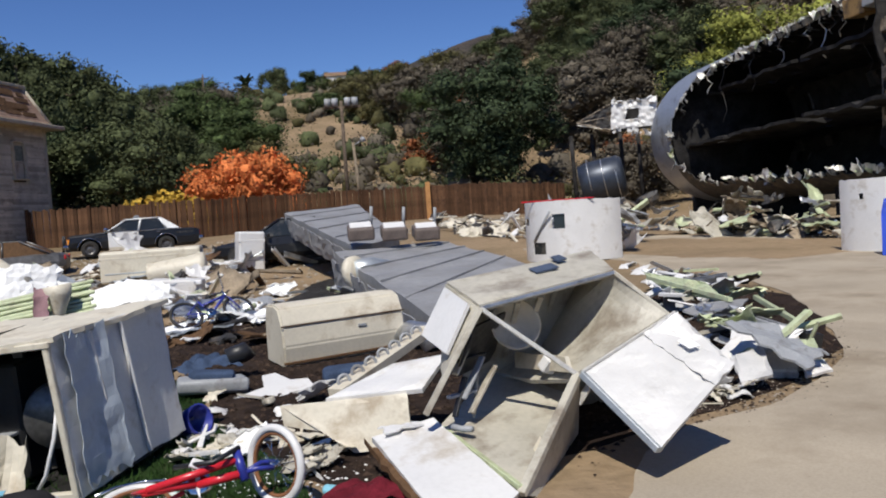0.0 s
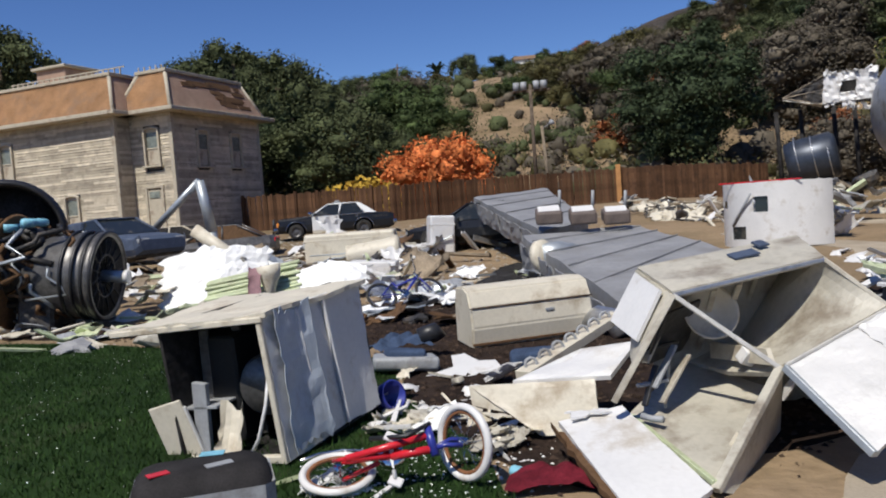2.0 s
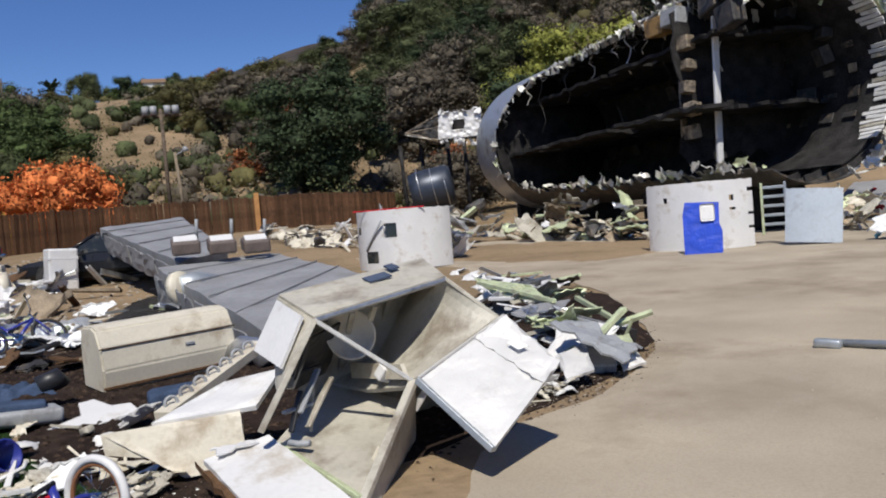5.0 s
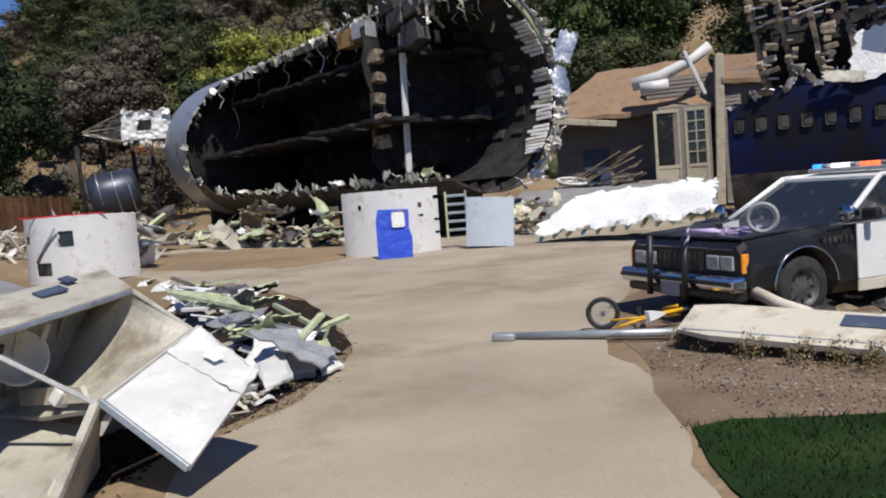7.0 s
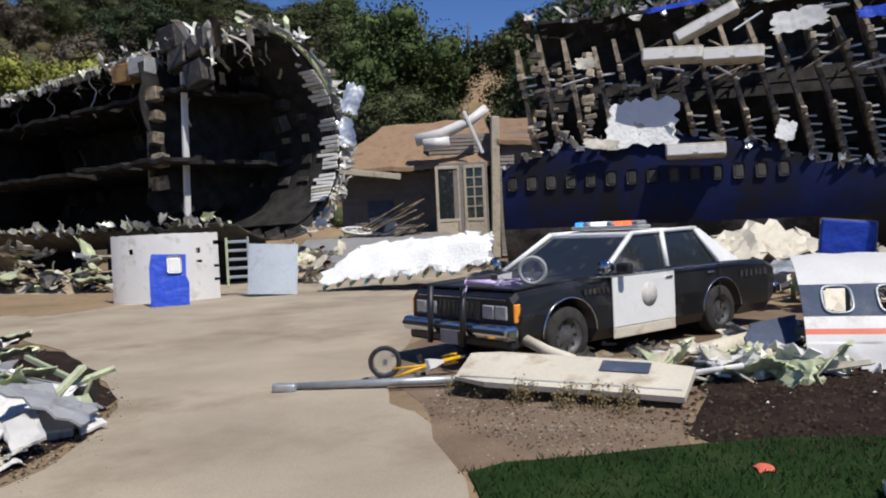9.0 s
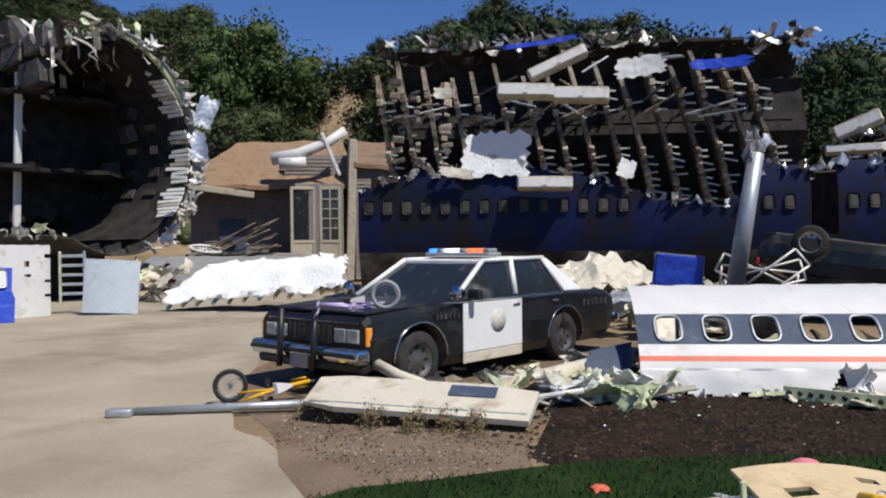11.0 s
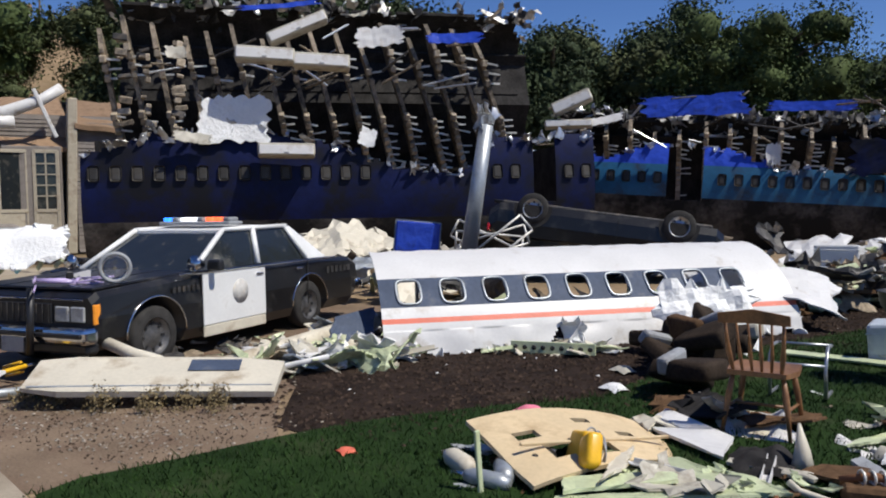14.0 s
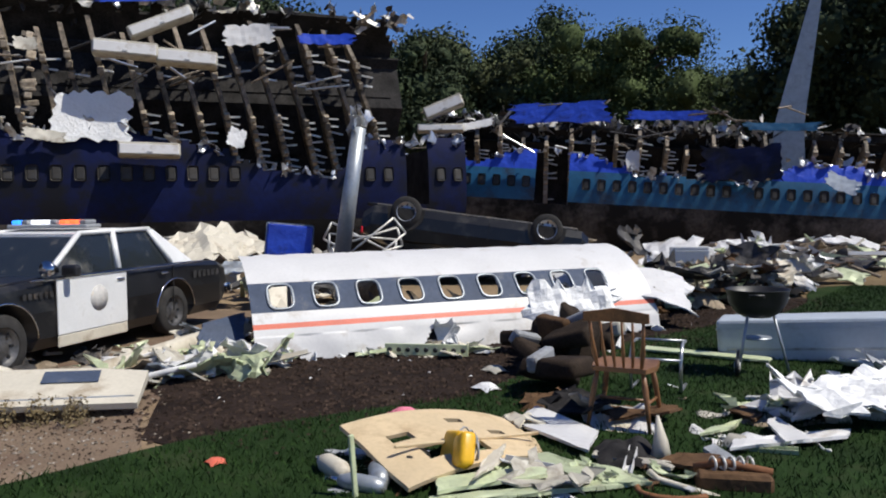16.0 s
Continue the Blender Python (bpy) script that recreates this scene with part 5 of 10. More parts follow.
def police_sedan(m, label, lights_on=True):
    """Boxy full-size saloon; x forward, wheels on z 0."""
    t = thing("police_car", m, label, "car")
    hw = 0.96

    def sec(x, zt, w=1.0, zb=0.22):
        y = hw * w
        zs = 0.62
        return [(x, -y * 0.93, zb), (x, -y, zb + 0.12), (x, -y * 1.01, zs), (x, -y * 0.985, zt - 0.06), (x, -y * 0.93, zt), (x, y * 0.93, zt), (x, y * 0.985, zt - 0.06), (x, y * 1.01, zs), (x, y, zb + 0.12), (x, y * 0.93, zb)]
    body = loft([sec(2.42, 0.82, 0.96, 0.33), sec(2.34, 0.88, 0.98, 0.3), sec(1.4, 0.94), sec(0.85, 0.97), sec(-1.55, 0.97), sec(-2.4, 0.93, 0.985), sec(-2.62, 0.86, 0.96, 0.35)])
    wells = [lathe([(0.001, -0.2), (0.40, -0.2), (0.40, 0.2), (0.001, 0.2)], 28, pose(x, s * 0.9, 0.36, 90, 0, 0) @ Matrix.Scale(1.06, 4, (1, 0, 0))) for x in (1.62, -1.28) for s in (-1, 1)]
    part("body", carve(body, wells), M["carblack"], t, "dusty black bodywork")
    for x in (1.62, -1.28):
        for s in (-1, 1):
            arc = [(x + 0.43 * math.cos(a), s * hw * 1.005, 0.36 + 0.405 * math.sin(a)) for a in [math.pi * (k / 14) for k in range(15)]]
            part("arch_trim", tube(arc, 0.012, 6), M["chrome"], t)
            wheel(t, (x, s * 0.84, 0.33))
    # cabin
    gh = [(0.95, 0.955, 0.86), (0.20, 1.41, 0.69), (-1.14, 1.42, 0.69), (-1.66, 0.96, 0.84)]
    v = [(x, s * w, z) for x, z, w in gh for s in (-1, 1)]
    roof = [(x, s * (w + 0.01), z) for x, z, w in ((0.26, 1.41, 0.68), (-0.45, 1.465, 0.66), (-1.18, 1.43, 0.68)) for s in (-1, 1)]
    rb = bmesh.new()
    rb.from_mesh(mesh("roof", [(x, y, z) for x, y, z in roof] + [(x, y, z - 0.06) for x, y, z in roof], [(0, 1, 3, 2), (2, 3, 5, 4), (7, 6, 8, 9), (9, 8, 10, 11), (0, 2, 8, 6), (2, 4, 10, 8), (3, 1, 7, 9), (5, 3, 9, 11), (1, 0, 6, 7), (4, 5, 11, 10)]))
    bmesh.ops.recalc_face_normals(rb, faces=rb.faces[:])
    bmesh.ops.bevel(rb, geom=rb.edges[:], offset=0.025, segments=2, affect="EDGES")
    part("roof", rb, M["carwhite"], t, "white roof")
    glass = mesh("glass", v, [(0, 1, 3, 2), (2, 3, 5, 4), (4, 5, 7, 6), (0, 2, 4, 6), (1, 7, 5, 3)])
    part("glasshouse", glass, M["glassdark"], t, "dark dusty windows")
    for s in (-1, 1):
        P = lambda x, z, w: (x, s * w, z)
        for a, b, r in ((P(0.97, 0.96, 0.87), P(0.22, 1.42, 0.70), 0.034), (P(-0.24, 0.97, 0.87), P(-0.36, 1.43, 0.70), 0.04), (P(-1.34, 0.97, 0.865), P(-1.06, 1.42, 0.71), 0.034), (P(0.22, 1.42, 0.70), P(-1.1, 1.435, 0.70), 0.03)):
            part("pillar", rod(a, b, r, n=8), M["carwhite"], t, "white window pillar")
        cp = mesh("quarter", [P(-1.06, 1.43, 0.712), P(-1.18, 1.43, 0.70), P(-1.86, 0.965, 0.85), P(-1.36, 0.965, 0.885)], [(0, 1, 2, 3) if s < 0 else (3, 2, 1, 0)])
        part("quarter_panel", cp, M["carwhite"], t, "white rear roof quarter")
        # front door
        part("front_door", box(1.16, 0.02, 0.62, pose(0.34, s * 0.972, 0.65), 0.012, 2), M["carwhite"], t, "white front door with a faded badge")
        part("badge", lathe([(0.005, 0), (0.15, 0), (0.15, 0.004), (0.005, 0.004)], 20, pose(0.26, s * 0.985 + (0.002 if s < 0 else -0.002), 0.68, 90, 0, 0)), mat("faded_badge", (0.58, 0.56, 0.52), 0.6, 0, 0.15, 14, 0, 30, (0.62, 0.54, 0.42), 0.2, 12), t, "faded round badge")
        part("sill", box(1.16, 0.02, 0.13, pose(0.34, s * 0.968, 0.275), 0.01), M["cream"], t, "dusty lower door edge")
        for x in (0.93, -0.25, -1.22):
            part("door_gap", box(0.012, 0.012, 0.62, pose(x, s * 0.967, 0.66)), M["tyre"], t)
        for x in (-0.12, -1.0):
            part("door_handle", box(0.14, 0.03, 0.03, pose(x, s * 0.985, 0.86), 0.008), M["chrome"], t)
        part("side_trim", box(3.2, 0.02, 0.025, pose(-0.3, s * 0.985, 0.955), 0.006), M["chrome"], t)
        part("mirror", box(0.1, 0.2, 0.13, pose(0.78, s * 1.05, 1.03), 0.03, 2), M["black"], t)
        part("spot_lamp", lathe([(0.01, -0.1), (0.05, -0.09), (0.085, 0.02), (0.09, 0.05), (0.01, 0.06)], 16, pose(1.0, s * 0.96, 1.06, 0, 80, 0)), M["chrome"], t, "chrome spot lamp")
    # lettering on the flanks is past reading
    for s in (-1, 1):
        for k in range(6):
            part("lettering_bar", box(0.05, 0.004, 0.06, pose(1.0 + 0.075 * k, s * 0.978, 0.80)), M["darkmetal"], t)
            part("lettering_bar", box(0.075, 0.004, 0.09, pose(-2.3 + 0.115 * k, s * 0.975, 0.78)), M["darkmetal"], t)
    # front
    part("grille", box(0.03, 0.75, 0.2, pose(2.425, 0, 0.66), 0.008), M["black"], t)
    for k in range(9):
        part("grille_slat", box(0.012, 0.012, 0.19, pose(2.445, -0.34 + 0.085 * k, 0.66)), M["darkmetal"], t)
    for s in (-1, 1):
        for k in range(2):
            part("headlamp", box(0.03, 0.19, 0.15, pose(2.43, s * (0.52 + 0.21 * k), 0.66), 0.012), M["lampglass"], t)
        part("indicator", box(0.09, 0.03, 0.2, pose(2.38, s * 0.925, 0.66), 0.01), M["amber"], t, "amber indicator lamp")
        part("push_bar", rod((2.64, s * 0.3, 0.28), (2.60, s * 0.3, 0.93), 0.036), M["black"], t, "black push bar")
        part("tail_lamp", box(0.05, 0.45, 0.18, pose(-2.62, s * 0.66, 0.72), 0.02), M["redframe"], t)
    part("bumper", box(0.2, 1.92, 0.17, pose(2.48, 0, 0.46), 0.05, 3), M["chrome"], t, "scuffed chrome bumper")
    part("valance", box(0.16, 1.84, 0.12, pose(2.42, 0, 0.33), 0.03), M["black"], t)
    part("bumper", box(0.2, 1.92, 0.17, pose(-2.66, 0, 0.5), 0.05, 3), M["chrome"], t, "chrome rear bumper")
    part("bonnet", box(1.4, 1.72, 0.03, pose(1.66, 0, 0.932, 0, 2.6, 0), 0.012), M["carblack"], t, "dusty black bonnet")
    part("bumper_strip", box(0.03, 1.86, 0.045, pose(2.585, 0, 0.47), 0.01), M["black"], t, "black rubber bumper strip")
    part("front_plate", box(0.012, 0.32, 0.15, pose(2.59, -0.0, 0.36), 0.004), M["grey"], t)
    part("chrome_line", box(0.02, 1.6, 0.02, pose(2.42, 0, 0.80), 0.005), M["chrome"], t)
    for s in (-1, 1):
        part("bonnet_crease", box(1.35, 0.03, 0.014, pose(1.66, s * 0.42, 0.947, 0, 2.6, 0), 0.006), M["carblack"], t)
        part("spot_arm", rod((0.98, s * 0.86, 1.0), (1.0, s * 0.95, 1.06), 0.012), M["chrome"], t)
    part("wiper_cowl", box(0.12, 1.5, 0.02, pose(0.84, 0, 0.975), 0.005), M["black"], t)
    # light bar
    lb = part("light_bar", box(0.28, 1.16, 0.05, pose(-0.2, 0, 1.495), 0.02, 2), M["grey"], t, "roof light bar")
    for k in range(8):
        y = 0.49 - 0.14 * k
        key = {1: "redlamp", 2: "redlamp", 4: "whitelamp", 5: "whitelamp", 7: "bluelamp"}.get(k, "grey")
        part("beacon", box(0.2, 0.10, 0.055, pose(-0.2, y, 1.545), 0.018, 2), M[key if lights_on else "grey"], lb)
    return t


CAR1 = frame_of((8.83, 4.94, 0.0), (-0.9767, 0.2149, 0))
police_sedan(CAR1, "black and white police sedan with lit roof lights").scale = (0.945, 0.945, 0.945)
cx, cy = polar(21.3, 35.5).x, polar(21.3, 35.5).y
police_sedan(frame_of((cx, cy, ground_z(cx, cy)), (-0.93, -0.36, 0)), "distant black and white police sedan by the fence", False)


# ---------- white cabin wall ----------
def cabin_wall():
    a, b = Vector((8.13, 2.36, 0)), Vector((10.15, -2.16, 0))
    L = (b - a).length
    t = thing("cabin_wall", frame_of(a, b - a) @ pose(0, 1.0, -0.30), "white airliner cabin wall with slate window band and orange stripe", "aircraft wreck")
    R = 1.35
    rng = random.Random(12)

    def low(x):
        return 14 + 5 * noise.noise((x * 1.7, 0, 3)) + 4 * noise.noise((x * 4.5, 0, 4)) + 10 * smooth(1 - abs(x - 2.0) / 0.22)

    def high(x):
        return 86 + 6 * noise.noise((x * 1.4, 0, 8)) + 4 * noise.noise((x * 5, 0, 9))
    pitch, x0 = 0.49, 0.32

    def hole(x, ang):
        if x < 0.1 or x > x0 + 8 * pitch + 0.1:
            return False
        dx = ((x - x0 + pitch / 2) % pitch) - pitch / 2
        return (abs(dx) / 0.125) ** 4 + (abs(ang - 44.5) / 6.6) ** 4 < 1

    def zone(lo, hi):
        return lambda x, ang: lo <= ang < hi and low(x) < ang < high(x) and not hole(x, ang)
    nx = int(L / 0.03)
    for lo, hi, key, lab in ((8, 28, "white", "torn white lower skin"), (28, 30.5, "orange", "orange stripe"), (30.5, 36, "white", "white skin"), (36, 53, "slate", "slate blue window band"), (53, 92, "white", "white roof skin")):
        part("skin", shell(0, L if key != "slate" else 4.35, nx if key != "slate" else int(4.35 / 0.03), lo, hi, max(2, int((hi - lo) / 1.0)), lambda x, ang: R + (0.02 * noise.noise((x * 3, ang * 0.1, 5)) if ang < 25 else 0), zone(lo, hi), 0.03), M[key], t, lab)
    part("skin", shell(4.35, L, 20, 36, 53, 10, lambda x, ang: R, zone(36, 53), 0.03), M["white"], t, "white skin past the windows")
    for i in range(9):
        x = x0 + pitch * i
        pts = []
        for k in range(20):
            q = 2 * math.pi * k / 20
            ca, sa = math.cos(q), math.sin(q)
            dx = 0.135 * math.copysign(abs(ca) ** 0.55, ca)
            an = radians(44.5 + 7.1 * math.copysign(abs(sa) ** 0.55, sa))
            pts.append((x + dx, -(R + 0.006) * math.cos(an), (R + 0.006) * math.sin(an)))
        part("window_frame", tube(pts, 0.016, 6, True), M["galv"], t)
    # rubble and foil seen behind the openings
    for i in range(7):
        x = 0.4 + i * 0.65
        part("inner_lining", sheet(0.6, 0.4, 6, 5, 0.4, 0.1, 0.1, 0.01, rng), M["primer" if i % 3 == 2 else "soot" if i % 3 else "brownmetal"], t, "", pose(x, 0.15, 0.55, 60 + rng.uniform(-20, 20), rng.uniform(-20, 20), 0))

    def rim(r):
        x = r.uniform(0, L)
        an = radians(low(x))
        return (x, -R * math.cos(an), R * math.sin(an)), (0, -0.5, -1)
    tagged(part("torn_rim", scraps(rng, 40, rim, (0.12, 0.35)), M["foam"], t, "ragged white lower edge"), kind="stuff")


cabin_wall()


# ---------- old timber house ----------
def boards(L, H, course=0.15, seed=1, skip=()):
    """Clapboard wall in the xz plane facing -y: overlapping uneven boards round openings (x0, x1, z0, z1)."""
    rng = random.Random(seed)
    v, f = [], []

    def strip(x0, x1, z, dy):
        b = len(v)
        h = course * 1.04
        v.extend([(x0, -0.035 - dy, z), (x1, -0.035 - dy, z), (x1, -0.008, z + h), (x0, -0.008, z + h), (x0, 0.0, z), (x1, 0.0, z)])
        f.extend([(b, b + 1, b + 2, b + 3), (b + 4, b + 5, b + 1, b), (b, b + 3, b + 4), (b + 1, b + 5, b + 2)])
    for k in range(int(H / course)):
        z = k * course
        cuts = [0.0] + sorted(rng.uniform(0.1 * L, 0.9 * L) for _ in range(max(1, int(L / 3)))) + [L]
        for a, b in zip(cuts, cuts[1:]):
            spans = [(a, b)]
            for x0, x1, z0, z1 in skip:
                if z0 - course < z < z1:
                    spans = [s for p, q in spans for s in ((p, min(q, x0)), (max(p, x1), q)) if s[1] - s[0] > 0.03]
            for p, q in spans:
                strip(p, q, z + rng.uniform(-0.012, 0.012), rng.uniform(0, 0.018))
    return mesh("boards", v, f)


def arched_window(parent, m, w=1.0, h=1.9, arch=True):
    win = new("window")
    win.parent, win.matrix_basis = parent, m
    pane = part("pane", box(w * 0.84, 0.03, h * 0.9, pose(0, 0.09, 0)), M["window_old"], win)
    for x in (-w / 2, w / 2):
        part("frame", box(0.12, 0.16, h, pose(x, -0.02, 0), 0.01), M["trim"], win)
    part("sill", box(w + 0.34, 0.24, 0.1, pose(0, -0.07, -h / 2), 0.015), M["trim"], win)
    part("sash_bar", box(w, 0.08, 0.07, pose(0, 0.05, 0), 0.008), M["trim"], win)
    if arch:
        pts = [(-(w / 2) * math.cos(math.pi * k / 10), -0.03, h / 2 - 0.02 + 0.16 * math.sin(math.pi * k / 10)) for k in range(11)]
        part("arch", tube(pts, 0.075, 6), M["trim"], win)
        part("arch_board", box(w * 0.9, 0.06, 0.22, pose(0, 0.08, h / 2 + 0.02), 0.01), M["trim"], win)
    else:
        part("frame", box(w + 0.12, 0.16, 0.12, pose(0, -0.02, h / 2), 0.01), M["trim"], win)
    part("blind", box(w * 0.8, 0.02, h * 0.42, pose(0, 0.06, -h * 0.24)), M["trim"], win)
    return win


def mansard(parent, x0, x1, y0, y1, z0, z1, inset, keys, seed):
    """Steep shingled roof round a block, with its courses as geometry."""
    rng = random.Random(seed)
    c0 = [(x0, y0), (x1, y0), (x1, y1), (x0, y1)]
    ins = [(1, 1), (-1, 1), (-1, -1), (1, -1)]
    rows = 13
    for s in range(4):
        a, b = c0[s], c0[(s + 1) % 4]
        ia, ib = ins[s], ins[(s + 1) % 4]
        v, f = [], []
        for k in range(rows):
            for half in (0, 1):
                t = (k + (0 if half == 0 else 1.08)) / rows
                out = 0.035 if half == 0 else 0.0
                p = Vector((a[0] + ia[0] * inset * t, a[1] + ia[1] * inset * t, z0 + (z1 - z0) * t))
                q = Vector((b[0] + ib[0] * inset * t, b[1] + ib[1] * inset * t, z0 + (z1 - z0) * t))
                nrm = Vector(((q - p).y, -(q - p).x, 0)).normalized() * out
                v.extend([p + nrm, q + nrm])
            i = len(v) - 4
            f.append((i, i + 1, i + 3, i + 2))
            if k:
                f.append((i - 2, i - 1, i + 1, i))
        part("roof_slope", mesh("slope", v, f), M[keys[s]], parent, "faded shingle roof slope")
        part("hip_trim", rod((a[0], a[1], z0), (a[0] + ia[0] * inset, a[1] + ia[1] * inset, z1), 0.11, n=6), M["trim"], parent)
    part("roof_deck", box(x1 - x0 - 2 * inset + 0.3, y1 - y0 - 2 * inset + 0.3, 0.18, pose((x0 + x1) / 2, (y0 + y1) / 2, z1 + 0.05), 0.02), M["trim"], parent, "flat roof cornice")
    part("eave", box(x1 - x0 + 1.0, y1 - y0 + 1.0, 0.22, pose((x0 + x1) / 2, (y0 + y1) / 2, z0 - 0.1), 0.03), M["trim"], parent, "wide boxed eave")


def old_house():
    m = frame_of((-23.2, 37.4, 1.22), (0.989, -0.15, 0))
    t = thing("house", m, "weathered two-storey clapboard house with mansard roof", "house")
    # local: x to the right along the front, y into the house, so the near corner is at x 0
    EZ, TZ = 6.6, 8.75
    blocks = [(-3.0, 0.0, 0.0, 7.6, 3), (-12.6, -2.8, -1.1, 7.6, 4)]
    for x0, x1, y0, y1, sd in blocks:
        L, D = x1 - x0, y1 - y0
        part("core", box(L - 0.1, D - 0.1, EZ, pose((x0 + x1) / 2, (y0 + y1) / 2, EZ / 2)), M["soot"], t, "dark interior")
        holes = [(1.2, 2.3, 3.55, 5.75), (1.15, 2.15, 0.0, 2.55)] if sd == 3 else [(1.4, 2.5, 3.55, 5.6), (6.0, 7.1, 0.3, 2.5), (2.5, 3.6, 0.3, 2.5)]
        tagged(part("clapboard", boards(L, EZ, 0.15, sd, holes), M["siding"], t, "grey weathered clapboards", pose(x0, y0 - 0.05, 0)), kind="stuff")
        tagged(part("clapboard", boards(D, EZ, 0.15, sd + 5, [(1.8, 2.8, 3.5, 5.6), (4.75, 5.75, 3.5, 5.6)] if sd == 3 else []), M["siding"], t, "grey weathered clapboards", pose(x1 + 0.05, y0, 0, 0, 0, 90)), kind="stuff")
        tagged(part("clapboard", boards(D, EZ, 0.15, sd + 9), M["siding"], t, "grey weathered clapboards", pose(x0 - 0.05, y1, 0, 0, 0, -90)), kind="stuff")
        for x, y in ((x0, y0), (x1, y0), (x1, y1)):
            part("corner_board", box(0.24, 0.24, EZ, pose(x, y, EZ / 2), 0.02), M["trim"], t)
        keys = ["shingle", "pinkshingle", "shingle", "shingle"]
        mansard(t, x0 - 0.35, x1 + 0.35, y0 - 0.35, y1 + 0.35, EZ + 0.05, TZ, 0.95, keys, sd)
    part("foundation", box(13.2, 9.2, 1.2, pose(-6.3, 3.2, -0.6), 0.03), M["trim"], t, "tan foundation skirt")
    # bare boards where the side shingles fell
    rng = random.Random(2)
    for k in range(30):
        y, u = rng.uniform(1.6, 6.6), rng.random()
        z = EZ + 0.35 + (TZ - EZ - 0.7) * u
        if u < 0.45 and y < 4.2:
            continue
        x = 0.35 - 0.95 * (z - EZ) / (TZ - EZ) + 0.06
        part("bare_board", box(0.03, rng.uniform(0.5, 1.3), 0.26, pose(x, y, z, 0, -24, 0)), M["rawwood"], t, "bare brown board")
    for x, z, w, h, arch in ((-1.25, 4.65, 0.95, 1.9, True), (-10.65, 4.6, 0.95, 1.9, True), (-6.05, 1.4, 0.95, 1.9, True), (-9.55, 1.4, 0.95, 1.9, True)):
        arched_window(t, pose(x, -0.12 if x > -2 else -1.22, z), w, h, arch)
    for y in (2.3, 5.25):
        arched_window(t, pose(0.12, y, 4.55, 0, 0, 90), 0.95, 1.9)
    d = part("door", box(0.95, 0.08, 2.4, pose(-1.35, -0.08, 1.25), 0.01), M["trim"], t, "pale boarded door")
    part("fanlight", box(0.7, 0.04, 0.35, pose(-1.35, -0.14, 2.2), 0.01), M["window_old"], d)
    for x in (-1.9, -0.8):
        part("door_frame", box(0.13, 0.16, 2.6, pose(x, -0.1, 1.3), 0.01), M["trim"], t)
    part("door_frame", box(1.25, 0.16, 0.14, pose(-1.35, -0.1, 2.62), 0.01), M["trim"], t)
    # roof cresting and cupola
    part("cupola", box(2.2, 2.2, 1.1, pose(-8.6, 1.6, TZ + 0.6), 0.04), M["pinkshingle"], t)
    part("cupola_cornice", box(2.6, 2.6, 0.16, pose(-8.6, 1.6, TZ + 1.2), 0.03), M["trim"], t)
    for k in range(26):
        part("cresting_post", box(0.06, 0.06, 0.38, pose(-11.2 + 0.4 * k, 0.15 if k < 21 else 1.1, TZ + 0.3)), M["trim"], t)
    part("cresting_rail", box(8.4, 0.06, 0.06, pose(-7.1, 0.15, TZ + 0.48)), M["trim"], t)


old_house()


# ---------- fence, poles, ridge ----------
def fence():
    t = thing("fence", Matrix(), "weathered brown vertical board fence", "fence")
    line = [polar(27.5, 47), polar(20, 44.5), polar(16.9, 43.5), polar(11, 46), polar(4.5, 48), polar(0.6, 48.5), polar(-6.5, 50), polar(-9, 52)]
    me = box(0.17, 0.025, 1.0, pose(0, 0, 0.5), 0.004)
    data = bpy.data.meshes.new("fence_board")
    me.to_mesh(data)
    me.free()
    data.materials.append(M["fence"])
    pd = bpy.data.meshes.new("fence_post")
    b = box(0.16, 0.16, 1.0, pose(0, 0, 0.5), 0.01)
    b.to_mesh(pd)
    b.free()
    pd.materials.append(M["fence"])
    rng = random.Random(4)
    count = 0
    for a, b in zip(line, line[1:]):
        d = b - a
        n = int(d.length / 0.18)
        yaw = math.degrees(math.atan2(d.y, d.x))
        for i in range(n):
            p = a + d * (i / n)
            count += 1
            if count > 295:
                break
            o = part("board", data, None, t, "", Matrix.Translation((p.x, p.y, ground_z(p.x, p.y) - 0.05)) @ pose(0, 0, 0, rng.uniform(-1, 1), rng.uniform(-1.2, 1.2), yaw))
            o.scale = (1, 1, 2.05 + rng.uniform(-0.06, 0.06))
        for i in range(max(2, int(d.length / 2.4))):
            p = a + d * (i / max(2, int(d.length / 2.4)))
            o = part("post", pd, None, t, "", Matrix.Translation((p.x, p.y, ground_z(p.x, p.y) - 0.05)) @ pose(0, 0, 0, 0, 0, yaw))
            o.scale = (1, 1, 2.15)
    q = polar(0.8, 48.2)
    part("new_post", box(0.28, 0.12, 2.3, pose(q.x, q.y, ground_z(q.x, q.y) + 1.1)), mat("fresh_orange_wood", (0.45, 0.23, 0.09), 0.7, 0, 0.2, 3, 0.2, 30), t, "fresh orange timber post")
    # the rest of the boards
    bm = bmesh.new()
    for a, b in zip(line[-3:], line[-2:]):
        d = b - a
        n = int(d.length / 0.18)
        for i in range(n):
            p = a + d * ((i + 0.5) / n)
            c = box(0.165, 0.03, 2.0, Matrix.Translation((p.x, p.y, ground_z(p.x, p.y) + 0.97 + rng.uniform(-0.04, 0.04))) @ pose(0, 0, 0, 0, rng.uniform(-1, 1), math.degrees(math.atan2(d.y, d.x))))
            tmp = bpy.data.meshes.new("tmp")
            c.to_mesh(tmp)
            c.free()
            bm.from_mesh(tmp)
            bpy.data.meshes.remove(tmp)
    tagged(part("far_boarding", bm, M["fence"], t), kind="stuff")


fence()


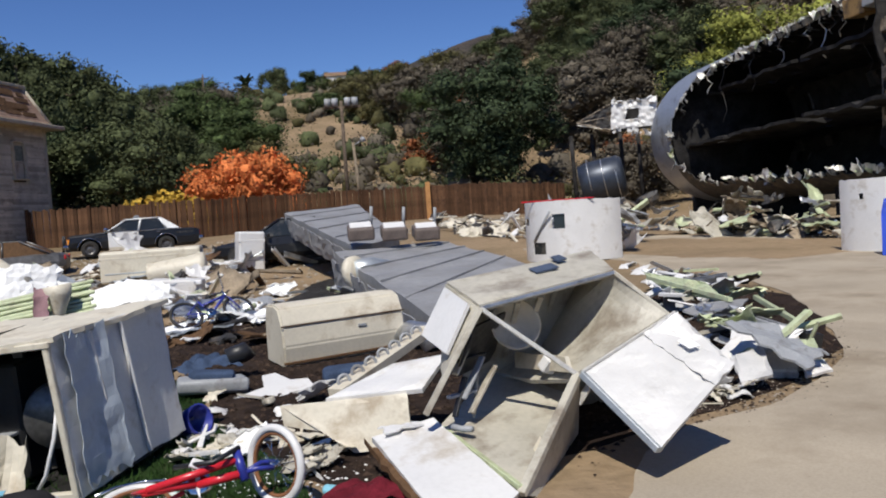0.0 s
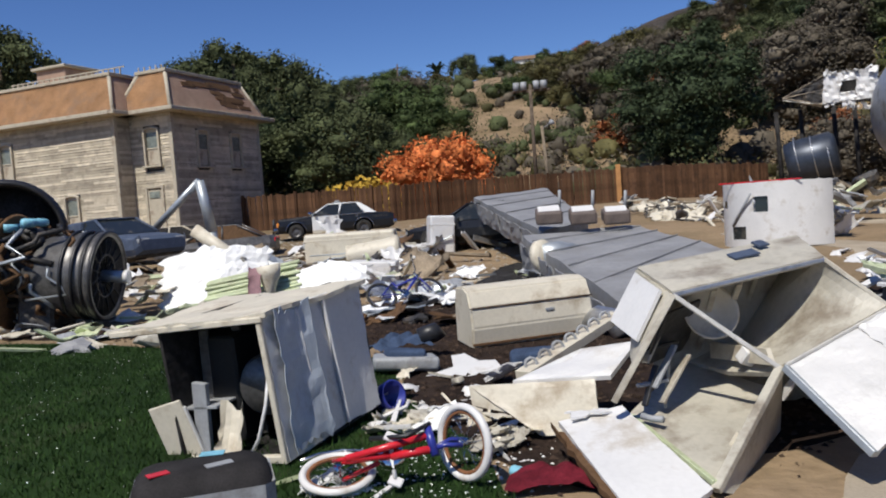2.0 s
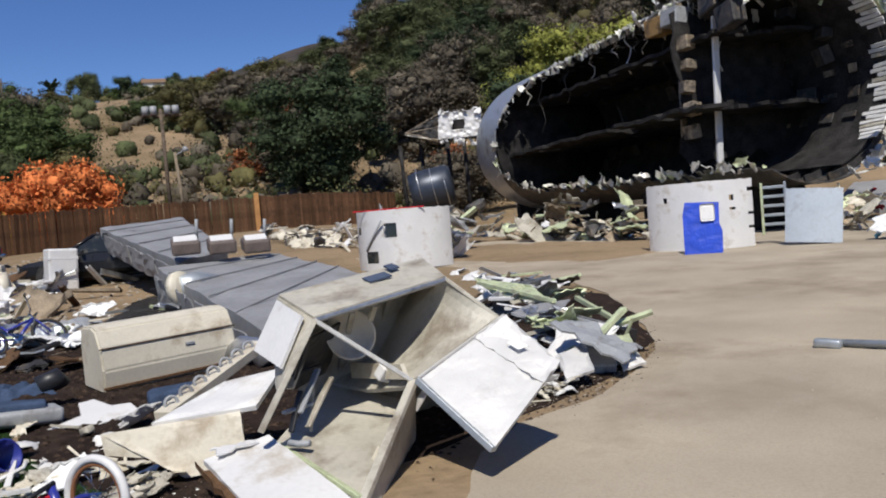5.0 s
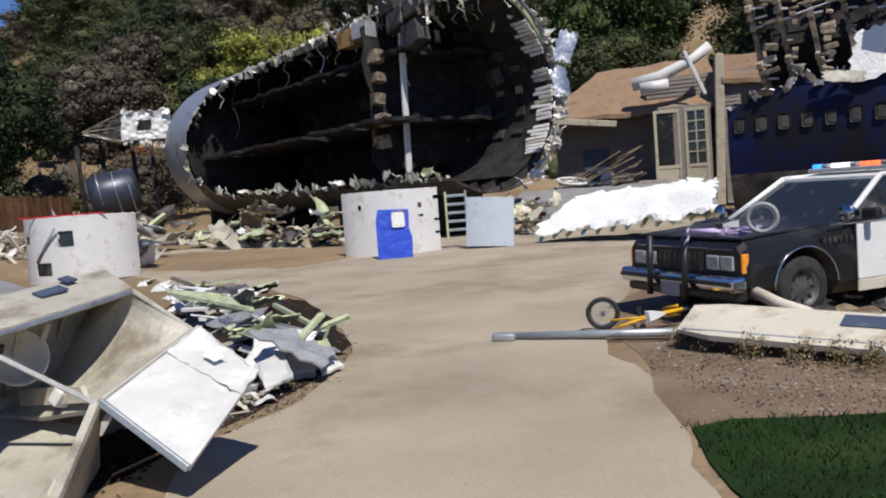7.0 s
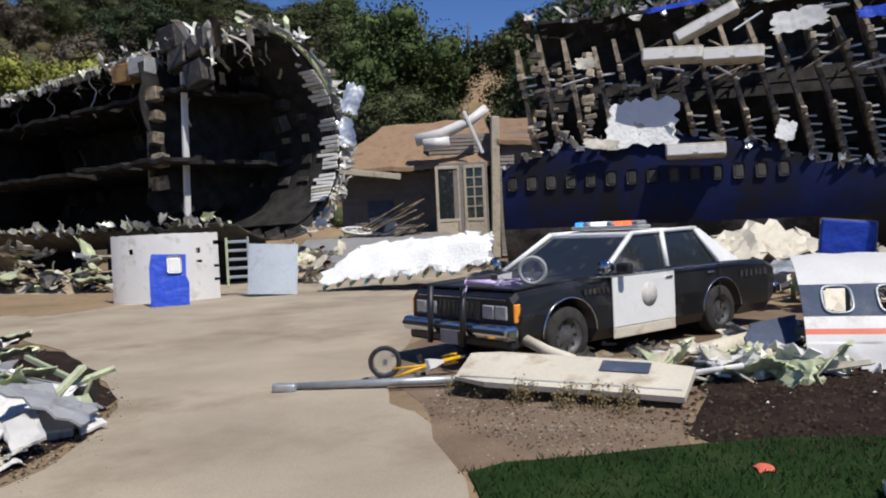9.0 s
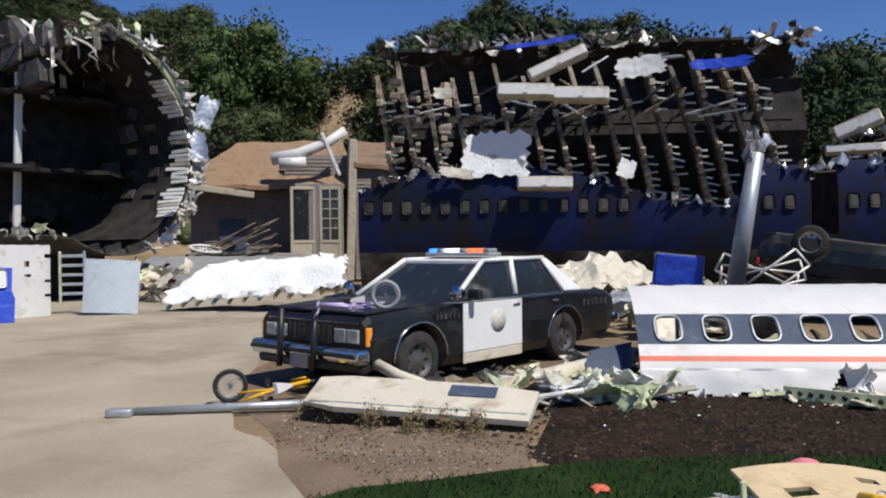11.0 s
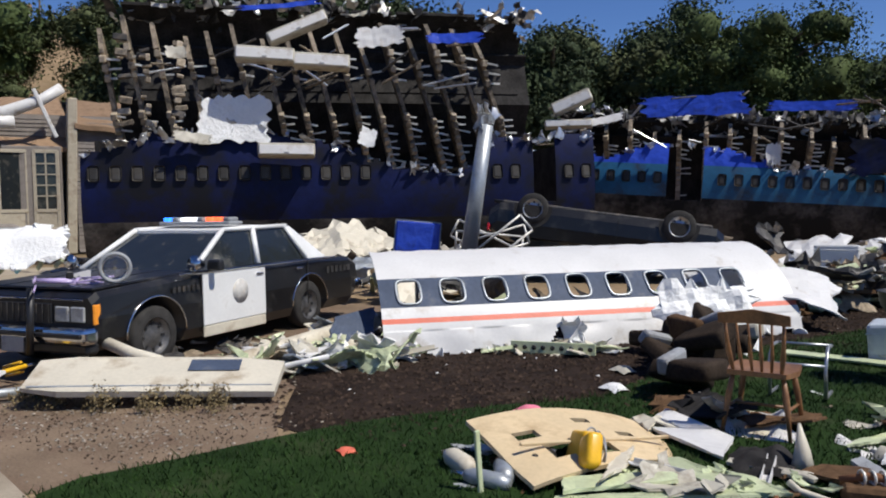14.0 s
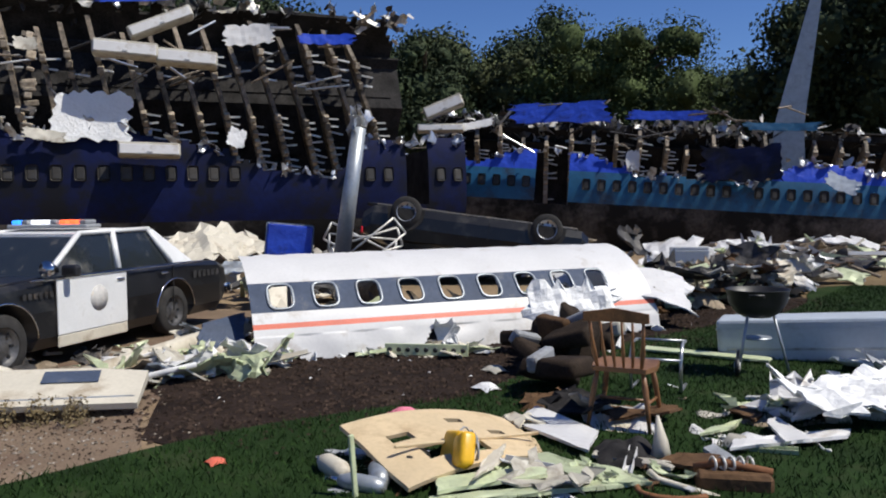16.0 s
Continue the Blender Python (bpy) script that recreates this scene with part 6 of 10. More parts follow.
def poles():
    p = polar(6.55, 50)
    z = ground_z(p.x, p.y)
    t = thing("utility_pole", Matrix.Translation((p.x, p.y, z)), "dark wooden utility pole with transformers", "utility pole")
    part("pole", rod((0, 0, 0), (0, 0, 7.7), 0.13, 0.1), M["bark"], t)
    part("crossarm", box(2.4, 0.12, 0.14, pose(0, 0, 7.3), 0.01), M["bark"], t)
    for x in (-0.85, -0.4, 0.4, 0.85):
        part("transformer", lathe([(0.02, 0), (0.2, 0), (0.2, 0.5), (0.02, 0.52)], 12, pose(x, -0.1, 7.35)), M["grey"], t)
    p = polar(5.6, 49)
    z = ground_z(p.x, p.y)
    t = thing("street_lamp", Matrix.Translation((p.x, p.y, z)) @ pose(0, 0, 0, 0, -3, 0), "leaning brown wooden lamp pole", "street lamp")
    part("pole", rod((0, 0, 0), (0, 0, 5.0), 0.11, 0.09), M["wood"], t)
    part("arm", rod((0, 0, 4.8), (0.55, 0, 5.1), 0.03), M["grey"], t)
    part("lamp_head", lathe([(0.02, -0.1), (0.22, -0.1), (0.12, 0.15), (0.02, 0.2)], 12, pose(0.6, 0, 5.1)), M["grey"], t)
    for az, r, h in ((-52.0, 120, 7), (-57.8, 122, 8), (16.0, 120, 6)):
        p = polar(az, r)
        z = ground_z(p.x, p.y)
        t = thing("utility_pole", Matrix.Translation((p.x, p.y, z)), "thin dark utility pole on the ridge", "utility pole")
        part("pole", rod((0, 0, 0), (0.2, 0, h), 0.14, 0.1), M["bark"], t)
        part("crossarm", box(1.6, 0.1, 0.1, pose(0.2, 0, h - 0.6)), M["bark"], t)
    # palm
    p = polar(13.1, 150)
    z = ground_z(p.x, p.y)
    t = thing("palm_tree", Matrix.Translation((p.x, p.y, z)), "tall fan palm on the ridge", "palm tree")
    part("trunk", rod((0, 0, 0), (0, 0, 3.6), 0.3, 0.22), M["bark"], t)
    rng = random.Random(1)
    for k in range(26):
        a, e = rng.uniform(0, 6.28), rng.uniform(-0.7, 1.2)
        d = Vector((math.cos(a) * math.cos(e), math.sin(a) * math.cos(e), math.sin(e)))
        me = sheet(2.3, 0.7, 6, 3, 0.5, 0.1, -0.35, 0.01, rng)
        part("frond", me, LEAF["dark"], t, "", Matrix.Translation(Vector((0, 0, 3.7)) + d * 1.1) @ d.to_track_quat("X", "Z").to_matrix().to_4x4())
    # villas
    for az, r, w, h, roof in ((2.5, 150, 8, 2.6, "villa"), (6.8, 148, 5, 3.0, "roofbrown"), (5.4, 152, 3.6, 2.4, "villa"), (-50.9, 138, 4, 1.6, "roofbrown"), (-54.6, 138, 4.5, 1.7, "roofbrown"), (-65.6, 130, 6, 1.8, "roofbrown")):
        p = polar(az, r)
        z = ground_z(p.x, p.y) + 1.4
        t = thing("house", Matrix.Translation((p.x, p.y, z)) @ pose(0, 0, 0, 0, 0, az), "small white ridge house half hidden by trees", "house")
        t.scale = (0.7, 0.7, 0.7)
        part("wall", box(w, 6, h + 2, pose(0, 0, h / 2 - 1), 0.03), M["villa"], t)
        if roof == "villa":
            part("roof", box(w + 0.8, 7, 0.3, pose(0, 0, h + 0.15), 0.03), M["villa"], t, "flat white roof")
            part("upper_storey", box(w * 0.5, 4, 1.8, pose(w * 0.1, 0.5, h + 1.1), 0.03), M["villa"], t)
        else:
            part("roof", mesh("gable", [(-w / 2 - 0.4, -3.4, h), (w / 2 + 0.4, -3.4, h), (w / 2 + 0.4, 3.4, h), (-w / 2 - 0.4, 3.4, h), (-w / 2 - 0.4, 0, h + 1.5), (w / 2 + 0.4, 0, h + 1.5)], [(0, 1, 5, 4), (2, 3, 4, 5), (0, 4, 3), (1, 2, 5), (0, 3, 2, 1)]), M[roof], t)
        for k in range(int(w / 1.6)):
            part("window", box(0.8, 0.06, 1.0, pose(-w / 2 + 1 + 1.6 * k, -3.03, h * 0.5), 0.01), M["glassdark"], t)
    # far mountain
    prof = [(24, 4), (14, 8.5), (9, 9.6), (5, 10.3), (2, 10.9), (-0.5, 11.6), (-2.5, 12.3), (-4.5, 12.75), (-6.5, 12.5), (-9, 11.8), (-14, 10.5), (-24, 7), (-40, 4)]
    v, f = [], []
    n = 60
    for i in range(n + 1):
        az = 24 - 64 * i / n
        e = table([(-a, b) for a, b in prof], -az) + 0.12 * noise.noise((az * 0.8, 0, 0))
        for k in range(9):
            r = 520 + 50 * k
            h = 900 * math.tan(radians(e)) * (k / 8) ** 0.9 + 6 * noise.noise((az * 0.7, k * 0.9, 1)) * (k < 8)
            pp = polar(az, r + 0, 0)
            v.append((pp.x, pp.y, h - 2))
    for i in range(n):
        for k in range(8):
            a = i * 9 + k
            f.append((a, a + 1, a + 10, a + 9))
    ob = part("backdrop", mesh("mountain", v, f, True), mat("scrub_mountain", (0.060, 0.050, 0.044), 0.95, 0, 0.25, 0.05, 0.6, 0.2, (0.034, 0.036, 0.030), 0.5, 0.02))
    tagged(ob, "distant dark scrub-covered mountain", "mountain", kind="structure")


poles()


# ---------- wing and curved shells ----------
def slab4(q, t0, n=16, wob=0.02, seed=0):
    """A slab with a top through four corners, with fine dents, t0 thick."""
    q = [Vector(p) for p in q]
    v, f = [], []
    for k in (0, 1):
        for j in range(n + 1):
            for i in range(n + 1):
                a, b = i / n, j / n
                p = (q[0] * (1 - a) + q[1] * a) * (1 - b) + (q[3] * (1 - a) + q[2] * a) * b
                z = wob * noise.noise((p.x * 1.2, p.y * 1.2, seed)) - k * t0
                v.append(p + Vector((0, 0, z)))
    N = (n + 1) ** 2
    for j in range(n):
        for i in range(n):
            a = j * (n + 1) + i
            f.append((a, a + 1, a + n + 2, a + n + 1))
            f.append((a + N, a + n + 1 + N, a + n + 2 + N, a + 1 + N))
    rim = [i for i in range(n)] + [i * (n + 1) + n for i in range(n)] + [n * (n + 1) + n - i for i in range(n)] + [(n - i) * (n + 1) for i in range(n)]
    for a, b in zip(rim, rim[1:] + rim[:1]):
        f.append((b, a, a + N, b + N))
    bm = bmesh.new()
    bm.from_mesh(mesh("slab", v, f))
    bmesh.ops.recalc_face_normals(bm, faces=bm.faces[:])
    return bm


def broken_wing():
    t = thing("aircraft_wing", Matrix(), "long grey airliner wing lying broken across the debris", "aircraft wing")
    near = [(-0.16, 9.7, 0.23), (1.44, 13.52, 0.57), (-0.07, 18.5, 0.87), (-2.2, 16.05, 0.87)]
    far = [(-1.86, 16.7, 0.92), (-1.04, 19.17, 1.05), (-3.01, 28.84, 2.02), (-4.92, 25.02, 1.83)]
    part("inner_panel", slab4(near, 0.35, 20, 0.05, 1), M["wing"], t, "grey wing skin with buckled panels")
    part("outer_panel", slab4(far, 0.55, 20, 0.05, 2), M["wing"], t, "grey wing skin")
    for q in (near, far):
        a, b, c, d = [Vector(p) for p in q]
        for k in (0.2, 0.42, 0.64, 0.85):
            p0, p1 = a.lerp(d, k), b.lerp(c, k)
            part("panel_joint", bar(p0 + Vector((0, 0, 0.03)), p1 + Vector((0, 0, 0.03)), 0.014, 0.03), M["wing"], t)
        for k in range(6):
            p = a.lerp(d, 0.08 + 0.16 * k)
            part("edge_panel", sheet(0.9 if q is near else 1.5, 0.55, 6, 5, 0.12, 0.06, 0, 0.02, random.Random(k)), M["wing"], t, "loose hanging edge panel", frame_of(p + Vector((-0.1, -0.05, -0.32)), d - a) @ pose(0, 0, 0, 80, 0, 0))
    p = Vector((-1.65, 14.1, 0.56))
    part("flap_track", lathe([(0.02, 0), (0.3, 0), (0.3, 0.12), (0.02, 0.12)], 18, Matrix.Translation(p) @ pose(0, 0, 0, 80, 0, 60)), M["cream"], t, "pale round end plate")
    part("flap_track", tube([p, p + Vector((0.3, 0.25, 0.0)), p + Vector((0.7, 0.6, -0.05))], [0.24, 0.26, 0.18], 12), M["galv"], t)
    # dark sheet added under the wing, where only shade would be
    part("shade_sheet", sheet(3, 5, 8, 8, 0.2, 0.2, 0, 0.3, random.Random(3)), M["soot"], t, "dark sheet standing in for shade under the wing", Matrix.Translation(Vector((-1.49, 15.43, 0.29)) - Vector((0, 0, 0.2))))
    # row of stowage units on it
    for k in range(3):
        p = Vector((-1.73, 16.91, 1.11)).lerp(Vector((-0.36, 17.6, 1.0)), k / 2)
        u = thing("seat_unit", Matrix.Translation(p) @ pose(0, 0, 0, 8, 0, 8), "brown-edged stowage unit with a white lid on the wing", "stowage unit", "units on the wing")
        part("body", box(0.56, 0.7, 0.28, pose(0, 0, 0.12), 0.05, 2), mat("taupe_plastic", (0.13, 0.10, 0.085), 0.6, 0, 0.2, 5, 0.1, 30) if k == 0 else bpy.data.materials["taupe_plastic"], u)
        part("lid", box(0.46, 0.36, 0.03, pose(0, -0.1, 0.275, 14, 0, 0), 0.01), M["white"], u, "white lid")
        part("arm", rod((0.24, 0.25, 0.2), (0.27, 0.28, 0.62), 0.035), M["grey"], u)


broken_wing()


def curved_panel(name, m, L, H, sag, key, label, notch=(), seed=1):
    """Upright curved cabin panel with window holes; x along it, curve bulging to -y."""
    t = thing(name, m, label, "aircraft panel")
    R = L * L / (8 * sag)
    half = math.degrees(math.asin(L / 2 / R))
    nx, nz = 70, 50
    v, keep = [], []
    for k in (0, 1):
        for j in range(nz + 1):
            for i in range(nx + 1):
                a = radians(-half + 2 * half * i / nx)
                r = R - 0.04 * k
                z = H * j / nz
                if j == nz:
                    z += 0.02 * noise.noise((i * 0.3, seed, 0))
                v.append((r * math.sin(a), R - sag - r * math.cos(a), z))
    N = (nx + 1) * (nz + 1)
    for j in range(nz):
        for i in range(nx):
            x, z = (i + 0.5) / nx, (j + 0.5) / nz
            if any(abs(x - cx) < w / 2 and abs(z - cz) < h / 2 for cx, cz, w, h in notch):
                continue
            a = j * (nx + 1) + i
            keep.append((a, a + 1, a + nx + 2, a + nx + 1))
    ed = set((q[k], q[(k + 1) % 4]) for q in keep for k in range(4))
    f = keep + [tuple(w + N for w in q[::-1]) for q in keep] + [(b, a, a + N, b + N) for a, b in ed if (b, a) not in ed]
    part("panel", mesh("panel", v, f), M[key], t)
    for cx, cz, w, h in notch:
        if 0.1 < cz < 0.9 and w < 0.2 and h > 0.1:
            a = radians(-half + 2 * half * cx)
            part("window_frame", box(w * L * 1.25, 0.02, h * H * 1.25, Matrix.Translation((R * math.sin(a), R - sag - (R - 0.06) * math.cos(a), cz * H)) @ pose(0, 0, 0, 0, 0, math.degrees(a)), 0.005), M["glassdark"], t)
    return t


drum = curved_panel("cabin_panel", pose(3.17, 20.0, 0.1, -2, 0, -28), 2.55, 1.5, 0.62, "white", "white curved cabin panel with small window openings", [(0.16, 0.68, 0.07, 0.13), (0.5, 0.66, 0.1, 0.26), (0.32, 0.22, 0.14, 0.2), (0.03, 0.6, 0.05, 0.08), (0.03, 0.4, 0.05, 0.07), (0.04, 0.22, 0.05, 0.1)])
part("handle_bar", rod((-0.75, -0.42, 0.5), (-0.2, -0.72, 1.25), 0.03), M["grey"], drum)
part("red_edge", box(1.9, 0.03, 0.03, pose(-0.1, -0.42, 1.52), 0.005), M["redframe"], drum, "red sealant edge")
curved_panel("cabin_panel", pose(10.1, 17.38, 0.0, -2, 0, -36), 2.45, 1.62, 0.45, "white", "white curved fuselage panel standing on the drive", [(0.22, 0.76, 0.05, 0.1), (0.79, 0.74, 0.05, 0.08), (0.97, 0.85, 0.06, 0.06), (0.97, 0.5, 0.06, 0.05), (0.97, 0.3, 0.06, 0.05), (0.8, 0.58, 0.05, 0.05)])
bp = thing("door_panel", Matrix.Translation((9.4, 16.05, 0.02)) @ pose(0, 0, 0, -14, 0, -30), "bright blue torn door panel leaning on a white panel", "aircraft panel")
bpm = flat([(-0.42, 0), (0.40, 0), (0.42, 0.5), (0.36, 0.68), (0.38, 1.16), (-0.36, 1.2), (-0.42, 0.9)], 0.05, pose(0, 0, 0, 90, 0, 0))
part("panel", bpm, M["blue"], bp)
part("window_patch", box(0.32, 0.02, 0.4, pose(0.12, -0.008, 0.93), 0.06, 3), M["white"], bp, "pale window opening")
curved_panel("cabin_panel", Matrix.Translation((11.85, 15.61, 0.05)) @ pose(0, 0, 0, -6, 4, -38), 1.18, 1.22, 0.12, "pale_blue_panel", "pale grey-blue curved panel standing on the drive", [])
cp = thing("slatted_rack", Matrix.Translation((11.69, 16.72, 0.23)) @ pose(0, 0, 0, 0, 0, -38), "open green-edged frame panel", "aircraft panel")
for k in range(5):
    part("slat", box(0.5, 0.05, 0.07, pose(0, 0, 0.25 + 0.22 * k), 0.01), M["galv"], cp)
for x in (-0.26, 0.26):
    part("upright", box(0.06, 0.07, 1.25, pose(x, 0, 0.62), 0.01), M["primer" if x < 0 else "galv"], cp)


def cockpit_piece():
    """White torn section stuck high on the hill side, and the dark tank below it."""
    o = Vector((10.3, 44.83, 5.72))
    t = thing("fuselage_scrap", Matrix.Translation(o) @ pose(0, 0, 0, 0, 0, -20), "torn white aircraft section propped above the wreck", "aircraft wreck")
    rng = random.Random(9)
    L = lambda x, y, z: Vector((x, y, z)) - o
    t.matrix_basis = Matrix.Translation(o)
    top = [L(9.85, 43.91, 6.86), L(12.17, 43.32, 6.91), L(11.71, 43.45, 5.04), L(9.7, 43.94, 5.4)]
    u, w = top[1] - top[0], top[3] - top[0]
    for a0, a1, b0, b1 in ((0, 0.32, 0, 1), (0.62, 1, 0, 1), (0.32, 0.62, 0, 0.3), (0.32, 0.62, 0.68, 1)):
        q = [top[0] + u * a + w * b for a, b in ((a0, b0), (a1, b0), (a1, b1), (a0, b1))]
        part("torn_panel", board4(q, 0.05, 8, 0.1, a0 * 9 + b0, 0.14), M["white"], t)
    tip = L(7.89, 44.3, 5.92)
    for q in (top[0], top[3], top[0].lerp(top[3], 0.5)):
        part("frame_strut", bar(q, tip, 0.05, 0.05), M["brownmetal"], t)
    part("skin", board4((tip, top[0] + Vector((0.1, 0.4, -0.1)), top[3] + Vector((0.1, 0.4, 0.1)), tip + Vector((0.1, 0.2, -0.12))), 0.04, 8, 0.1, 5, 0.05), M["darkmetal"], t, "dark torn skin")
    part("floor_skin", board4((tip + Vector((0, 0, -0.1)), top[3], top[3] + Vector((0.3, 1.6, 0)), tip + Vector((0.4, 1.2, 0))), 0.05, 8, 0.05, 6, 0.05), M["clip"], t, "pale torn floor edge")
    tagged(part("torn_rim", scraps(rng, 40, lambda r: (top[0].lerp(top[1], r.random()).lerp(top[3].lerp(top[2], r.random()), r.choice((0, 1))), (r.uniform(-1, 1), -0.5, r.uniform(-1, 1))), (0.15, 0.45)), M["white"], t, "torn white edges"), kind="stuff")
    part("inner_lining", box(2.6, 0.1, 1.3, pose(0.6, 0.3, 0.35, 0, 0, -14), 0.02), M["soot"], t)
    for x in (-2.6, -1.4, 0.2, 1.2):
        part("prop", rod((x, 0.4, -0.4), (x + 0.2, 0.6, -o.z + 0.5), 0.12), M["soot"], t, "dark support")
    p = Vector((8.57, 41.12, 2.51))
    t = thing("tank", Matrix.Translation((p.x, p.y, p.z)) @ pose(0, 0, 0, 0, 0, -15), "dark blue-grey ribbed tank section", "tank")
    t.scale = (0.72, 0.72, 0.72)
    part("body", lathe([(0.02, -1.6), (1.4, -1.6), (1.55, -1.0), (1.55, 1.2), (1.3, 1.5), (0.02, 1.5)], 28, pose(0, 0, 0.1, 0, 80, 0)), mat("dark_blue_grey_metal", (0.045, 0.055, 0.075), 0.4, 0.4, 0.2, 2, 0.05, 10), t)
    for x in (-0.9, 0.1, 1.0):
        part("hoop", ring(1.57, 0.04, 28, 6, pose(x, 0, 0.1, 0, 80, 0)), M["alu"], t)
    part("cradle", box(2.6, 1.4, max(0.4, p.z), pose(0, 0, -p.z / 2 - 0.8)), M["soot"], t)


cockpit_piece()


# ---------- bay-window house behind the wreck ----------
def bay_house():
    c = polar(-49.5, 34)
    m = Matrix.Translation((c.x, c.y, 0.1)) @ pose(0, 0, 0, 0, 0, -50)
    t = thing("house", m, "grey-brown broken suburban house with white bay window", "house")
    tagged(part("clapboard", boards(4.4, 3.6, 0.16, 31), M["greyside"], t, "grey weathered clapboards", pose(-4.3, 0.6, 0.2)), kind="stuff")
    part("wall", box(4.4, 0.2, 3.6, pose(-2.1, 0.75, 2.0)), M["greyside"], t)
    tagged(part("clapboard", boards(4.6, 5.4, 0.16, 32), M["greyside"], t, "grey weathered clapboards", pose(-0.4, 0.2, 0.0)), kind="stuff")
    part("wall", box(4.6, 0.2, 5.3, pose(1.9, 0.35, 2.65)), M["greyside"], t)
    tagged(part("clapboard", boards(5.0, 5.0, 0.16, 33), M["greyside"], t, "grey weathered clapboards", pose(2.5, -0.6, 0.0, 0, 0, 8)), kind="stuff")
    part("blue_door", box(1.1, 0.08, 2.2, pose(-2.6, 0.5, 1.5), 0.02), M["slate"], t, "dull blue door")
    part("roof", slab4([(-4.9, -0.6, 3.9), (2.6, -0.6, 4.0), (2.2, 3.6, 6.4), (-2.6, 3.6, 6.2)], 0.18, 16, 0.1, 4), M["roofbrown"], t, "broken brown shingle roof")
    part("roof", slab4([(2.5, -0.9, 4.9), (4.9, -0.5, 4.7), (4.9, 3, 6.2), (2.5, 3, 6.3)], 0.18, 10, 0.1, 5), M["roofbrown"], t, "broken brown shingle roof")
    part("corner_wall", box(0.34, 0.9, 5.9, pose(2.35, -0.4, 2.9, 0, 2, 0), 0.03), M["trim"], t, "tan corner wall")
    part("fascia", box(3.2, 0.12, 0.25, pose(-3.2, -0.7, 3.75, 0, 8, 0), 0.02), M["trim"], t)
    b = part("bay_window", box(2.0, 0.9, 3.6, pose(1.0, -0.5, 2.2), 0.03), M["greyside"], t, "grey bay with white window")
    for x, w, ang in ((0.35, 0.95, 12), (1.45, 0.78, -8)):
        f = pose(x, -1.0, 2.35, 0, 0, ang)
        for dx in (-w / 2, w / 2):
            part("frame", box(0.12, 0.1, 3.0, f @ pose(dx, 0, 0), 0.01), M["trim"], b)
        for z in (-1.45, -0.75, 1.45):
            part("frame", box(w, 0.1, 0.13, f @ pose(0, 0, z), 0.01), M["trim"], b)
        part("pane", box(w - 0.1, 0.04, 2.1, f @ pose(0, 0.02, 0.35)), M["glassdark"], b)
        part("lower_panel", box(w - 0.1, 0.05, 0.6, f @ pose(0, 0.0, -1.1), 0.01), M["trim"], b)
        if ang < 0:
            part("glazing_bar", box(0.05, 0.06, 2.1, f @ pose(0, -0.02, 0.35)), M["trim"], b)
            for z in (-0.2, 0.2, 0.6, 1.0):
                part("glazing_bar", box(w - 0.1, 0.06, 0.045, f @ pose(0, -0.02, z)), M["trim"], b)
    # ducts fallen on the roof
    d = thing("duct", m, "white metal duct lying over the broken roof", "duct")
    part("pipe", tube([(-0.9, -0.8, 5.0), (0.2, -0.9, 5.2), (1.4, -0.9, 5.7), (2.1, -0.8, 6.2)], [0.26, 0.24, 0.2, 0.2], 14), M["white"], d)
    part("pipe", rod((-0.6, -1.0, 4.8), (0.5, -1.0, 4.85), 0.24, n=14), M["white"], d)
    part("strut", box(0.14, 0.1, 1.9, pose(1.5, -1.1, 5.2, 0, -22, 0), 0.02), M["white"], d)
    # boards heaped in front
    rng = random.Random(6)
    for i in range(12):
        p = thing("plank", m @ pose(-2.4 + rng.uniform(-1, 1.2), -1.6 + rng.uniform(-0.6, 0.4), 0.9 + 0.09 * i, rng.uniform(-6, 6), -22 + rng.uniform(-8, 8), rng.uniform(-14, 14)), "grey weathered plank heaped before the house", "plank", "plank heap")
        part("board", box(rng.uniform(1.6, 3.0), 0.16, 0.04, None, 0.006), M["wood"], p)
    w = thing("wagon_wheel", m @ pose(-3.4, -1.9, 1.35, 12, 6, 10), "pale round wheel lying on the planks", "wheel")
    part("rim", ring(0.62, 0.06, 28, 6), M["white"], w)
    for k in range(4):
        part("spoke", rod((-0.6 * math.cos(k * 0.785), -0.6 * math.sin(k * 0.785), 0), (0.6 * math.cos(k * 0.785), 0.6 * math.sin(k * 0.785), 0), 0.03, n=6), M["white"], w)
    part("heap", box(5.2, 2.2, 1.3, pose(-2.0, -0.9, 0.5), 0.3, 2), M["greyside"], t, "rubble heap below the wall")
    g = thing("aircraft_flap", m @ pose(-2.0, -4.5, 0.0), "flat grey aircraft flap lying before the house", "aircraft flap")
    part("panel", slab4([(-3.6, -1.6, 0.25), (3.2, -1.4, 0.4), (2.6, 1.2, 1.05), (-3.2, 1.0, 1.1)], 0.2, 14, 0.03, 7), M["wing"], g)


bay_house()


